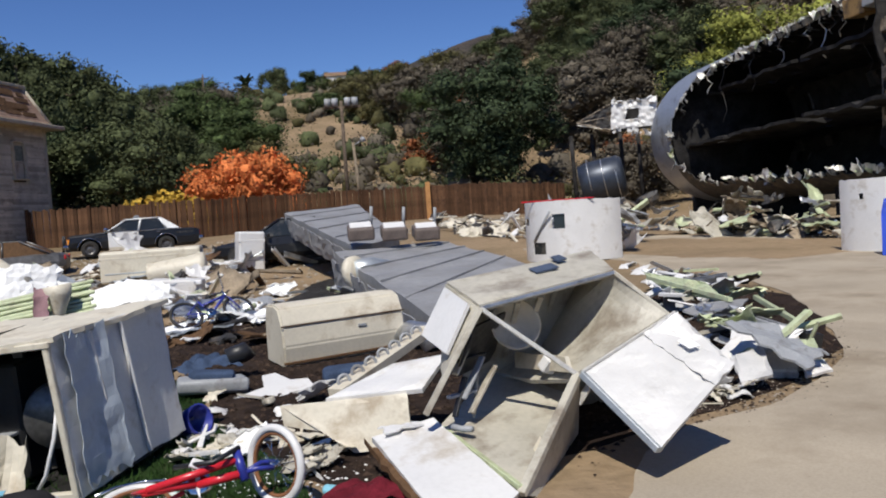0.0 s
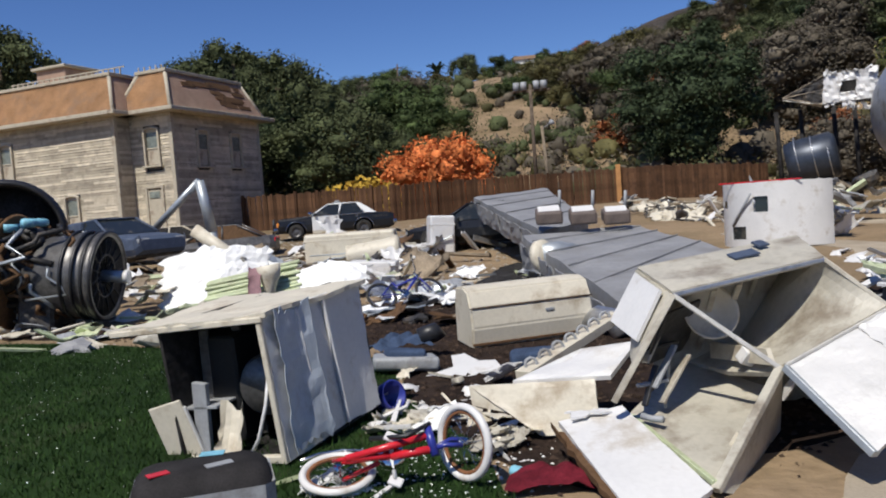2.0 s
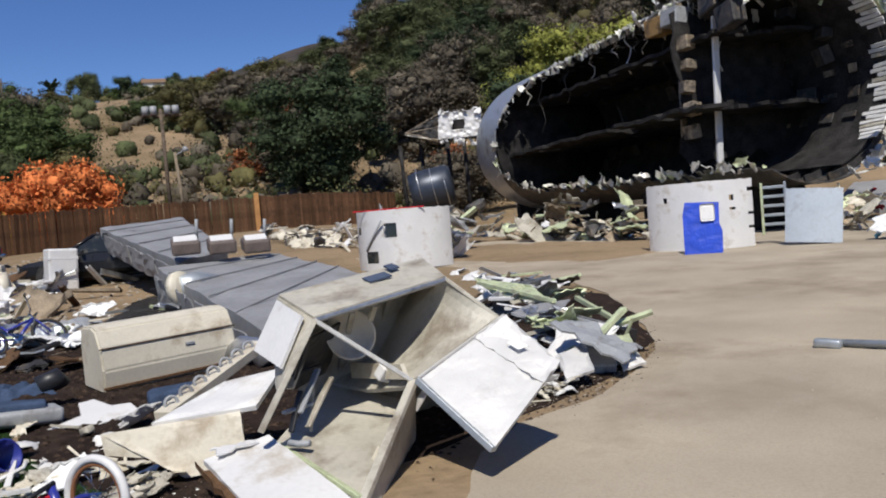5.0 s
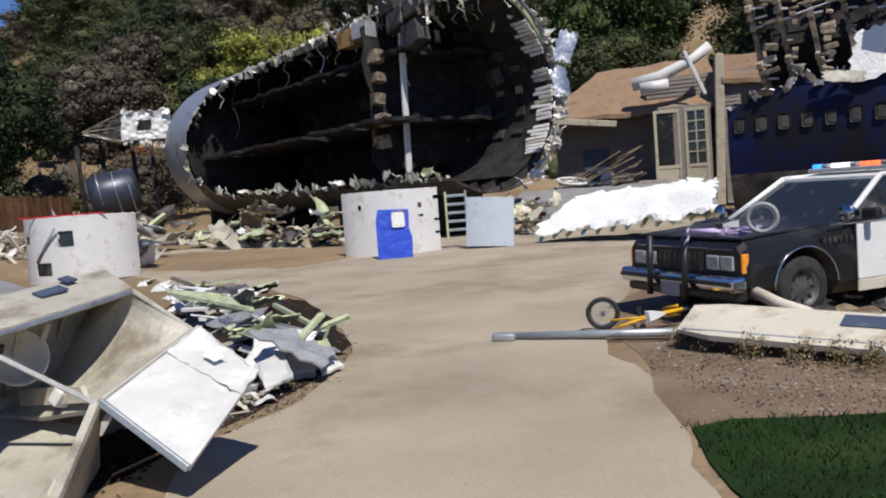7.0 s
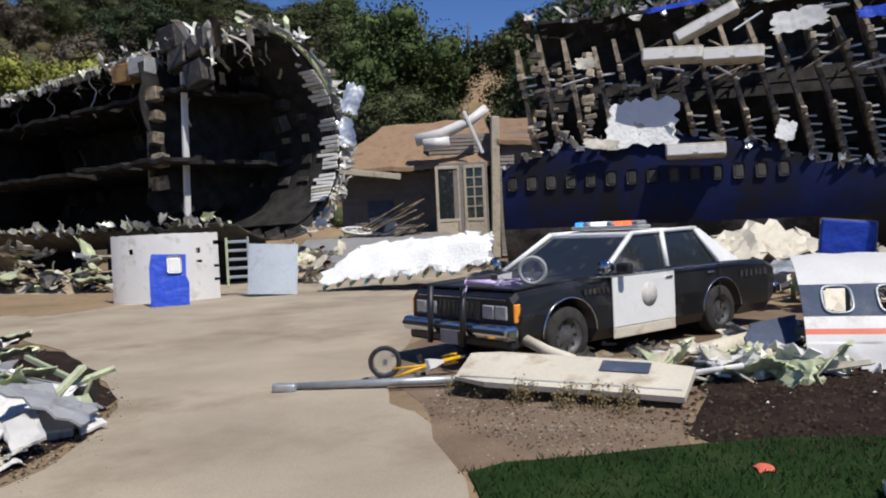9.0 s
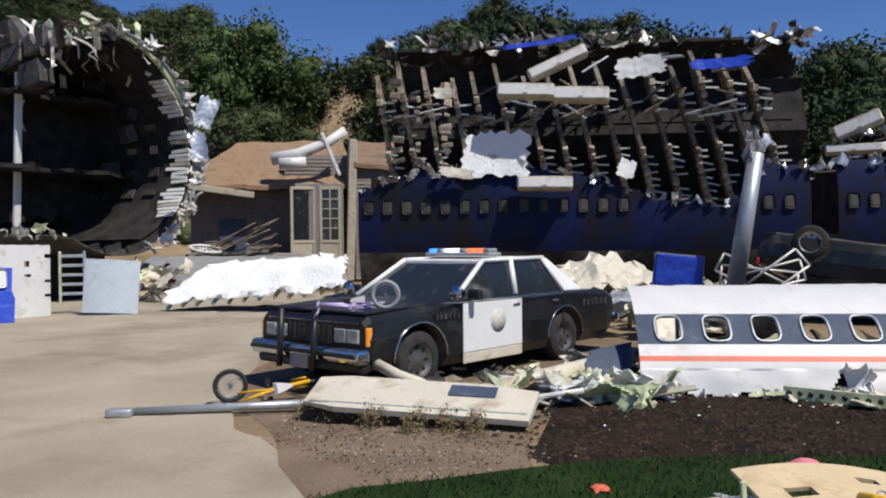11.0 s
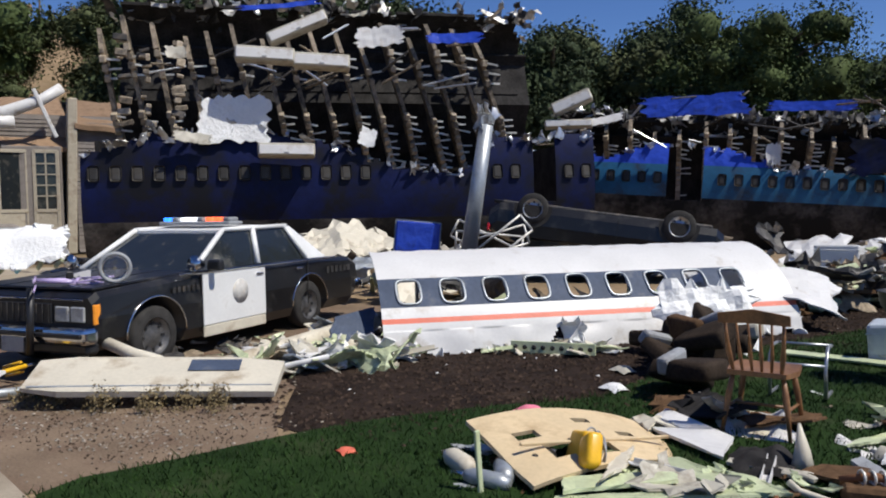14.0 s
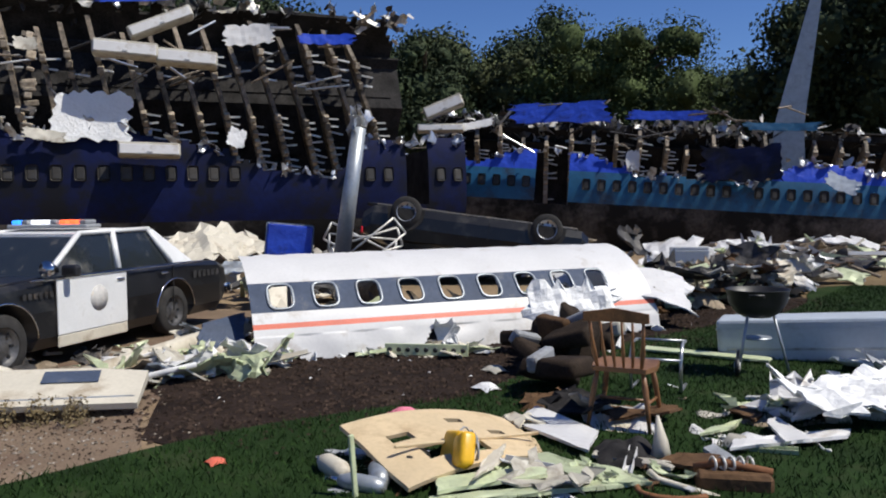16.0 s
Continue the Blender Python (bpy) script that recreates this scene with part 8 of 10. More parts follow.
def seats_heap():
    rng = random.Random(31)
    pts = [(7.39, -0.56, 0.0), (7.93, -0.8, 0.0), (7.38, -0.88, 0.0), (8.41, -0.52, 0.0), (6.39, -0.71, 0.0), (8.39, -1.06, 0.0), (6.69, -0.63, 0.0), (7.92, -1.22, 0.0)]
    for k, p in enumerate(pts):
        t = thing("seat_cushion", Matrix.Translation((p[0], p[1], 0.16 + 0.1 * (k % 3))) @ pose(0, 0, 0, rng.uniform(-30, 30), rng.uniform(-30, 30), rng.uniform(0, 360)), "torn dark brown seat part in a heap", "seat", "heaped seats")
        part("cushion", soft_box(0.46, 0.36, 0.15, k, 0.05), M["sofa"], t)
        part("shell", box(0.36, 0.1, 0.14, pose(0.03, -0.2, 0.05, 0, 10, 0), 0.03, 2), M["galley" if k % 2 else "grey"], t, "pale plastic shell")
    # furniture with wooden arms
    p = (7.64, -0.99, 0.0)
    t = thing("armchair", Matrix.Translation((p[0] + 0.1, p[1] + 0.1, 0.0)) @ pose(0, 0, 0, 0, 0, 30), "dark brown armchair half buried in the heap", "armchair")
    t.scale = (0.62, 0.62, 0.62)
    part("seat", soft_box(0.7, 0.6, 0.35, 3), M["sofa"], t, "", pose(0, 0, 0.25))
    part("backrest", soft_box(0.7, 0.2, 0.5, 4), M["rawwood"], t, "", pose(0, 0.25, 0.55, -8, 0, 0))
    for x in (-0.38, 0.38):
        part("armrest", soft_box(0.14, 0.6, 0.5, 5), M["sofa"], t, "", pose(x, 0, 0.3))
    # aluminium chair frame
    p = (6.67, -1.53, 0.0)
    t = thing("folding_chair", Matrix.Translation((p[0], p[1], 0.0)) @ pose(0, 0, 0, 0, 0, 70), "bent aluminium folding chair frame on the grass", "chair")
    for x in (-0.2, 0.2):
        part("side_frame", tube([(x, -0.2, 0.02), (x, 0.2, 0.05), (x, 0.24, 0.3), (x, 0.1, 0.42), (x, -0.15, 0.4)], 0.014, 8), M["alu"], t)
    part("cross_bar", rod((-0.2, 0.24, 0.3), (0.2, 0.24, 0.3), 0.012), M["alu"], t)
    part("cross_bar", rod((-0.2, -0.15, 0.4), (0.2, -0.15, 0.4), 0.012), M["alu"], t)


seats_heap()


def tan_panel():
    p = Vector((4.82, 0.10, 0.0))
    t = thing("cabin_panel", Matrix.Translation((p.x, p.y, 0.17)) @ pose(0, 0, 0, 12, 6, -52), "tan cabin wall panel with cut-outs on the grass", "aircraft panel")
    L, W = 1.25, 0.72
    v = []
    nx, ny = 40, 24
    holes = [(0.18, 0.62, 0.13, 0.12), (0.3, 0.3, 0.2, 0.2), (0.55, 0.75, 0.12, 0.1), (0.72, 0.5, 0.1, 0.1), (0.5, 0.25, 0.1, 0.14)]
    keep = []
    for k in (0, 1):
        for j in range(ny + 1):
            for i in range(nx + 1):
                x, y = L * (i / nx - 0.5), W * (j / ny - 0.5)
                y *= 1 - 0.25 * (i / nx - 0.5)
                z = -0.35 * (x / L) ** 2 + 0.01 * noise.noise((x * 3, y * 3, 1)) - 0.025 * k
                v.append((x, y, z))
    N = (nx + 1) * (ny + 1)
    for j in range(ny):
        for i in range(nx):
            x, y = (i + 0.5) / nx, (j + 0.5) / ny
            if any(abs(x - a) < w / 2 and abs(y - b) < h / 2 for a, b, w, h in holes):
                continue
            q = j * (nx + 1) + i
            keep.append((q, q + 1, q + nx + 2, q + nx + 1))
    ed = set((q[k], q[(k + 1) % 4]) for q in keep for k in range(4))
    f = keep + [tuple(w + N for w in q[::-1]) for q in keep] + [(b, a, a + N, b + N) for a, b in ed if (b, a) not in ed]
    part("panel", mesh("panel", v, f), M["tan_panel"], t)
    part("seam", box(1.1, 0.02, 0.02, pose(0, -0.1, 0.0), 0.004), M["tan_panel"], t)
    # yellow float with wire, and round canisters
    q = Vector((4.58, 0.14, 0.0))
    t = thing("breathing_kit", Matrix.Translation((q.x, q.y, 0.14)) @ pose(0, 0, 0, 20, 10, 30), "yellow shell with tangled grey straps", "equipment")
    part("shell", soft_box(0.17, 0.09, 0.2, 2, 0.03), M["yellow"], t)
    part("shell", soft_box(0.14, 0.1, 0.2, 6, 0.02), M["yellow"], t, "", pose(-0.17, 0.03, 0.0, 0, 20, 0))
    for k in range(6):
        part("strap", ring(0.08 + 0.012 * k, 0.006, 20, 5, pose(-0.09 + 0.02 * k, -0.07, 0.0, 80 + 12 * k, 20 * k, 0)), M["grey"], t)
    for k, (r, key) in enumerate(((0.075, "black"), (0.06, "galv"), (0.06, "cream"), (0.05, "galv"))):
        q = Vector(G_CAN[k])
        t = thing("canister", Matrix.Translation((q.x, q.y, r)) @ pose(0, 0, 0, 88, 0, 70 + 30 * k), "round metal canister lying on the grass", "canister", "canisters")
        part("body", lathe([(0.01, -0.14), (r * 0.6, -0.14), (r, -0.08), (r, 0.08), (r * 0.6, 0.14), (0.01, 0.15)], 20), M[key], t)
        part("valve", rod((0, 0, 0.14), (0, 0, 0.2), r * 0.3), M["chrome"], t)


G_CAN = [(4.5, 0.37, 0.0), (4.37, 0.56, 0.0), (4.5, 0.84, 0.0), (4.25, 0.64, 0.0)]
tan_panel()


# ---------- panels and strips strewn over the lawn ----------
def strewn():
    for k, (name, q, key, lab) in enumerate((
        ("pale_slab", ((5.47, -0.24, 0.06), (5.88, -0.45, 0.06), (5.21, -0.80, 0.06), (4.79, -0.67, 0.06)), "white", "white broken panel lying under the tan one"),
        ("primed_strip", ((4.06, 0.22, 0.07), (4.27, 0.23, 0.07), (4.44, -0.37, 0.07), (4.32, -0.38, 0.07)), "primer", "pale green strip lying on the grass"),
        ("primed_strip", ((3.96, 0.26, 0.04), (4.06, 0.26, 0.04), (4.39, -0.92, 0.04), (4.28, -0.93, 0.04)), "primer", "long pale green strip on the grass"),
        ("primed_scrap", ((4.72, -0.29, 0.05), (4.78, -0.42, 0.05), (4.38, -0.75, 0.05), (4.29, -0.57, 0.05)), "primer", "torn pale green scrap on the grass"),
        ("primed_scrap", ((4.57, -0.66, 0.05), (4.48, -0.80, 0.05), (4.25, -0.94, 0.05), (4.24, -0.67, 0.05)), "primer", "torn pale green scrap on the grass"),
        ("long_board", ((4.73, -0.68, 0.05), (4.81, -0.71, 0.05), (4.59, -1.13, 0.05), (4.48, -1.10, 0.05)), "galley", "pale laminate board near the chair"),
        ("tan_board", ((4.58, -1.03, 0.06), (4.74, -1.21, 0.06), (4.66, -1.45, 0.06), (4.42, -1.31, 0.06)), "rawwood", "brown broken board on the grass"),
        ("white_offcut", ((4.83, -1.54, 0.06), (5.01, -1.61, 0.06), (5.24, -2.45, 0.06), (5.08, -2.36, 0.06)), "white", "white offcut strip on the grass"),
        ("white_offcut", ((5.37, -1.95, 0.08), (5.47, -2.06, 0.08), (4.95, -2.08, 0.08), (4.89, -1.89, 0.08)), "white", "white offcut panel on the grass"),
        ("primed_scrap", ((5.16, -1.45, 0.05), (5.28, -1.53, 0.05), (5.53, -1.84, 0.05), (5.34, -1.73, 0.05)), "primer", "pale green torn scrap on the grass"),
        ("brown_scrap", ((5.74, -1.82, 0.06), (5.87, -1.95, 0.06), (5.65, -2.03, 0.06), (5.47, -1.91, 0.06)), "rawwood", "brown curled scrap on the grass"),
        ("torn_skin", ((5.33, -2.10, 0.10), (5.87, -2.42, 0.10), (5.99, -2.68, 0.10), (5.60, -2.47, 0.10)), "white", "white bent skin lying on the grass"),
        ("dark_strip", ((4.86, -1.38, 0.05), (4.95, -1.47, 0.05), (4.36, -1.58, 0.05), (4.22, -1.50, 0.05)), "grey", "grey bent strip on the grass"),
        ("rust_board", ((4.11, 0.03, 0.12), (4.49, -0.05, 0.12), (4.74, -0.17, 0.12), (4.37, -0.11, 0.12)), "cream", "cream narrow offcut leaning on the tan panel"),
        ("long_board", ((8.28, -1.74, 0.05), (8.48, -1.81, 0.05), (7.78, -2.87, 0.05), (7.61, -2.79, 0.05)), "primer", "thin pale rail lying behind the chair"),
    )):
        c = sum((Vector(p) for p in q), Vector()) / 4
        t = thing(name, Matrix.Translation(c), lab, name.split("_")[1])
        part("panel", board4([Vector(p) - c for p in q], 0.02, 9, 0.03, k, 0.02), M[key], t)
    a, b = Vector((4.15, 0.66, 0.00)), Vector((4.15, 0.68, 0.35))
    t = thing("metal_strut", Matrix.Translation(a), "pale upright strut stuck in the turf", "strut")
    part("bar", bar((0, 0, 0), b - a, 0.035, 0.02), M["primer"], t)
    a, b = Vector((8.27, 0.97, 0.08)), Vector((8.13, 0.09, 0.08))
    t = thing("drilled_rail", Matrix.Translation(a), "pale green rail with round holes on mulch", "rail")
    part("rail", bar((0, 0, 0), b - a, 0.03, 0.12), M["primer"], t)
    n = Vector((-1, 0.05, 0))
    for k in range(9):
        part("hole", lathe([(0.001, 0), (0.026, 0), (0.026, 0.004), (0.001, 0.004)], 12, wheel_at((b - a) * (0.06 + 0.11 * k) + n * 0.016, n)), M["black"], t)
    c = Vector((4.21, -1.05, 0.00))
    t = thing("hose", Matrix.Translation(c), "rusty curved hose lying on the grass", "hose")
    part("pipe", tube([(0.14 * math.cos(q), 0.2 * math.sin(q), 0.03) for q in [0.4 + 0.35 * i for i in range(11)]], 0.018, 8), M["tan_tyre"], t)
    c = Vector((4.32, -1.39, 0.00))
    t = thing("machine_block", Matrix.Translation(c), "rusty block of pipes and coils on the grass", "machine part")
    part("base", box(0.4, 0.2, 0.1, pose(0, 0, 0.05, 0, 0, 80), 0.02), M["rawwood"], t)
    for k in range(5):
        part("coil", ring(0.035, 0.008, 16, 6, pose(0.02, -0.1 + 0.05 * k, 0.13, 90, 0, 10)), M["clip"], t)
    part("pipe", tube([(0.05, 0.2, 0.1), (0.02, 0.05, 0.14), (-0.04, -0.2, 0.1)], 0.022, 8), M["tan_tyre"], t)
    c = Vector((9.16, 3.02, 0.00))
    t = thing("bent_plate", Matrix.Translation(c), "dark slate bent plate against the cabin wall", "aircraft panel")
    part("plate", board4([Vector(p) - c for p in ((7.79, 2.85, 0.13), (8.11, 2.87, 0.38), (8.53, 2.55, 0.44), (8.00, 2.40, 0.12))], 0.03, 10, 0.05, 3, 0.03), M["slate"], t)
    c = Vector((4.80, -0.89, 0.03))
    t = thing("cloth", Matrix.Translation(c), "black crumpled cover under the chair", "cloth")
    part("cloth", crumpled(0.55, 0.35, 12), M["fabric"], t)
    c = Vector((4.79, -1.11, 0.00))
    t = thing("cone_scrap", Matrix.Translation(c), "pale pointed scrap standing on the turf", "scrap")
    part("cone", tube([(0, 0, 0), (0.01, 0.0, 0.12), (0.0, 0.02, 0.28)], [0.07, 0.045, 0.008], 8), M["cream"], t)


strewn()


def suitcase():
    p = Vector((-2.12, 3.42, 0.2))
    t = thing("suitcase", Matrix.Translation((p.x, p.y, 0.2)) @ pose(0, 0, 0, 0, 0, 30), "black soft suitcase with coloured stickers", "suitcase")
    part("body", soft_box(0.66, 0.46, 0.40, 2, 0.015), M["fabric"], t)
    part("zip", box(0.665, 0.465, 0.012, pose(0, 0, 0.07), 0.05), M["grey"], t)
    part("handle", tube([(-0.08, -0.24, 0.05), (-0.08, -0.28, 0.07), (0.08, -0.28, 0.07), (0.08, -0.24, 0.05)], 0.012, 6), M["black"], t)
    for x, y, w, h, key, rz in ((-0.2, -0.1, 0.1, 0.06, "redframe", 20), (0.05, 0.12, 0.12, 0.07, "tealbag", -10), (0.08, -0.08, 0.13, 0.06, "grey", 15), (0.02, -0.235, 0.14, 0.07, "tealbag", 0)):
        if y < -0.2:
            part("sticker", box(w, 0.004, h, pose(x, y, -0.02)), M[key], t)
        else:
            part("sticker", box(w, h, 0.004, pose(x, y, 0.204, 0, 0, rz)), M[key], t)


suitcase()


# ---------- engine, wrecked vehicles, posts ----------
def jet_engine():
    a, b = Vector((-8.86, 11.6, 0.86)), Vector((-10.98, 11.09, 1.12))
    t = thing("jet_engine", frame_of(a, a - b) @ pose(0, 0, 0, 0, 90, 0), "stripped jet engine with pipes and blue hose", "jet engine")
    R = 0.72
    part("casing", lathe([(0.5, -1.6), (0.55, -1.5), (0.5, -1.0), (0.62, -0.75), (0.66, -0.4), (R, -0.3), (R, -0.1), (R * 0.97, -0.08), (R * 0.97, 0.05), (R * 1.03, 0.06), (R * 1.03, 0.2), (R * 0.95, 0.22), (R * 0.92, 0.16), (0.05, 0.05)], 40), M["rim"], t, "ribbed dark silver casing")
    for z in (-0.28, -0.1, 0.06, 0.2):
        part("flange", ring(R * 1.02, 0.03, 40, 6, pose(0, 0, z)), M["black"], t)
    part("exhaust", lathe([(0.05, 0.07), (0.67, 0.17), (0.675, 0.185), (0.05, 0.10)], 32), M["soot"], t, "black exhaust opening")
    for k in range(16):
        an = k * math.pi / 8
        part("vane", rod((0.14 * math.cos(an), 0.14 * math.sin(an), 0.13), (0.62 * math.cos(an + 0.15), 0.62 * math.sin(an + 0.15), 0.19), 0.014, n=5), M["darkmetal"], t)
    part("vane_ring", ring(0.36, 0.02, 30, 6, pose(0, 0, 0.16)), M["darkmetal"], t)
    part("shaft", rod((0, 0, 0.05), (0, 0, 0.5), 0.1), M["galv"], t)
    part("shaft_end", rod((0, 0, 0.48), (0, 0, 0.56), 0.115), M["white"], t)
    part("rear_disc", lathe([(0.05, -0.02), (0.95, -0.02), (0.98, 0.0), (0.95, 0.04), (0.05, 0.04)], 36, pose(0, 0, -1.35)), M["rawwood"], t, "rusty mounting disc")
    rng = random.Random(3)
    for k in range(60):
        an = rng.uniform(0, 6.28)
        z = rng.uniform(-1.9, -0.35)
        r = rng.uniform(0.6, 0.9)
        pts = [(r * math.cos(an + 0.2 * j), r * math.sin(an + 0.2 * j), z + rng.uniform(-0.25, 0.25) * j * 0.5) for j in range(5)]
        part("pipe", tube(pts, rng.uniform(0.015, 0.05), 6), M[rng.choice(["darkmetal", "galv", "black", "rawwood", "darkmetal"])], t)
    for k in range(2):
        pts = [(-0.75 - 0.1 * k, -0.5 + 0.15 * j, -1.3 + 0.3 * k + 0.12 * math.sin(2.2 * j)) for j in range(6)]
        part("hose", tube(pts, 0.07, 10), M["tealbag"], t, "pale blue hose")
    for k in range(10):
        an = rng.uniform(0, 6.28)
        part("gearbox", box(0.3, 0.25, 0.3, Matrix.Translation((0.62 * math.cos(an), 0.62 * math.sin(an), rng.uniform(-1.6, -0.6))) @ pose(0, 0, 0, 0, 0, math.degrees(an)), 0.05), M["darkmetal"], t)
    part("cradle", box(1.3, 0.9, 0.6, pose(0.6, 0, -0.8), 0.05), M["darkmetal"], t)
    # big cowl behind it
    c = Vector((-12.1, 13.33, 1.68))
    t = thing("engine_cowl", frame_of(c, (0.6, -0.8, 0)) @ pose(0, 0, 0, 0, 90, 0), "black round engine cowl standing on edge", "engine cowl")
    part("shell", lathe([(0.9, -0.8), (1.05, -0.7), (1.1, 0.0), (1.05, 0.2), (0.98, 0.22), (0.95, 0.0), (0.9, -0.7)], 36), M["black"], t)
    part("inner_face", lathe([(0.02, -0.3), (0.96, -0.3), (0.96, -0.26), (0.02, -0.26)], 32), M["soot"], t)
    part("base", box(1.6, 0.8, 0.5, pose(1.15, 0, -0.2), 0.05), M["darkmetal"], t)


jet_engine()


def saloon(m, key, label, L=4.5, glass="glassdark", rim="alloy", burnt=False, sx=1.0):
    """A rounded modern car; x forward, wheels on z 0."""
    t = thing("car", m, label, "car")
    hw = 0.88

    def sec(x, zt, w, zb=0.25):
        y = hw * w
        return [(x, -y * 0.9, zb), (x, -y, zb + 0.15), (x, -y * 1.0, zb + 0.4), (x, -y * 0.95, zt - 0.05), (x, -y * 0.82, zt), (x, y * 0.82, zt), (x, y * 0.95, zt - 0.05), (x, y * 1.0, zb + 0.4), (x, y, zb + 0.15), (x, y * 0.9, zb)]
    h = L / 2
    part("body", loft([sec(h, 0.62, 0.8, 0.35), sec(h - 0.15, 0.72, 0.93), sec(h - 1.2, 0.88, 1.0), sec(0.4, 0.92, 1.0), sec(-1.2, 0.95, 1.0), sec(-h + 0.2, 0.92, 0.95), sec(-h, 0.8, 0.85, 0.4)]), M[key], t)
    top = loft([[(h - 1.2, -0.78, 0.88), (h - 1.2, 0.78, 0.88), (h - 1.2, 0.76, 0.90), (h - 1.2, -0.76, 0.90)], [(0.25, -0.8, 0.9), (0.25, 0.8, 0.9), (0.25, 0.62, 1.36), (0.25, -0.62, 1.36)], [(-0.8, -0.8, 0.9), (-0.8, 0.8, 0.9), (-0.8, 0.62, 1.38), (-0.8, -0.62, 1.38)], [(-h + 0.5, -0.74, 0.92), (-h + 0.5, 0.74, 0.92), (-h + 0.5, 0.7, 0.95), (-h + 0.5, -0.7, 0.95)]])
    part("glasshouse", top, M[glass], t, "dark windows")
    part("roof", box(1.15, 1.2, 0.05, pose(-0.28, 0, 1.385), 0.02), M[key], t)
    for s in (-1, 1):
        for a, b in (((h - 1.2, s * 0.79, 0.9), (0.25, s * 0.63, 1.38)), ((-0.3, s * 0.81, 0.9), (-0.3, s * 0.63, 1.39)), ((-h + 0.5, s * 0.74, 0.94), (-0.8, s * 0.63, 1.39))):
            part("pillar", rod(a, b, 0.035), M[key], t)
        part("tail_lamp", box(0.06, 0.36, 0.14, pose(-h + 0.02, s * 0.6, 0.78), 0.02), M["redframe"], t)
        part("headlamp", box(0.06, 0.36, 0.12, pose(h - 0.04, s * 0.58, 0.6), 0.02), M["lampglass"], t)
        part("door_gap", box(0.012, 0.012, 0.55, pose(0.3, s * 0.885, 0.6)), M["tyre"], t)
        part("mirror", box(0.08, 0.16, 0.1, pose(0.55, s * 0.95, 0.95), 0.02), M["black"], t)
        if not burnt:
            for x in (h - 0.85, -h + 0.9):
                # flat black half-discs stand in for the shaded wheel openings
                well = [(0.38 * math.cos(q), 0.08 + 0.38 * math.sin(q)) for q in [math.pi * k / 12 for k in range(13)]] + [(-0.38, 0.0), (0.38, 0.0)]
                part("wheel_well_shade", flat(well, 0.012, pose(x, s * 0.884 + 0.006, 0.25, 90, 0, 0)), M["tyre"], t)
                wheel(t, (x, s * 0.82, 0.32), 0.32, 0.21, rim)
    part("underbody", box(L * 0.9, 1.5, 0.1, pose(0, 0, 0.24), 0.03), M["darkmetal"], t, "dark underbody with exhaust")
    part("exhaust_pipe", tube([(-h, 0.4, 0.2), (-1, 0.4, 0.18), (0.2, 0.1, 0.17), (1.2, 0.1, 0.18)], 0.04, 6), M["darkmetal"], t)
    return t


# overturned black car by the blue hull
c = Vector((16.8, -0.08, 0.82))
saloon(Matrix.Translation((c.x, c.y, 1.5)) @ pose(0, 0, 0, 0, 0, -94) @ pose(0, 0, 0, 172, 8, 0), "carblack", "black car lying overturned on its roof", 4.6)
c = Vector((-4.7, 24.55, 0.71))
saloon(Matrix.Translation((c.x, c.y, ground_z(c.x, c.y))) @ pose(0, 0, 0, 0, 0, 185), "carblack", "black car crushed under the fallen wing", 4.5)
c = Vector((-14.74, 26.13, 0.96))
saloon(Matrix.Translation((c.x, c.y, ground_z(c.x, c.y) - 0.2)) @ pose(0, 0, 0, 0, 0, 200), "rim", "burnt rusty car wreck without wheels", 4.3, "rawwood", burnt=True)
c = Vector((-16.69, 26.12, 1.15))
saloon(Matrix.Translation((c.x, c.y, ground_z(c.x, c.y) - 0.1)) @ pose(0, 0, 0, 0, 0, 190), "trim", "dusty tan car wreck without wheels", 4.2, "soot", burnt=True)
c = Vector((-14.13, 19.4, 0.88))
pk = saloon(Matrix.Translation((c.x, c.y, 0.55)) @ pose(0, 0, 0, 0, -4, -20), "slate", "dark blue-grey pickup wreck resting on rubble", 4.4, burnt=True)
part("canopy", box(1.7, 1.5, 0.5, pose(-1.1, 0, 1.15), 0.06, 2), M["slate"], pk, "boxy rear canopy")


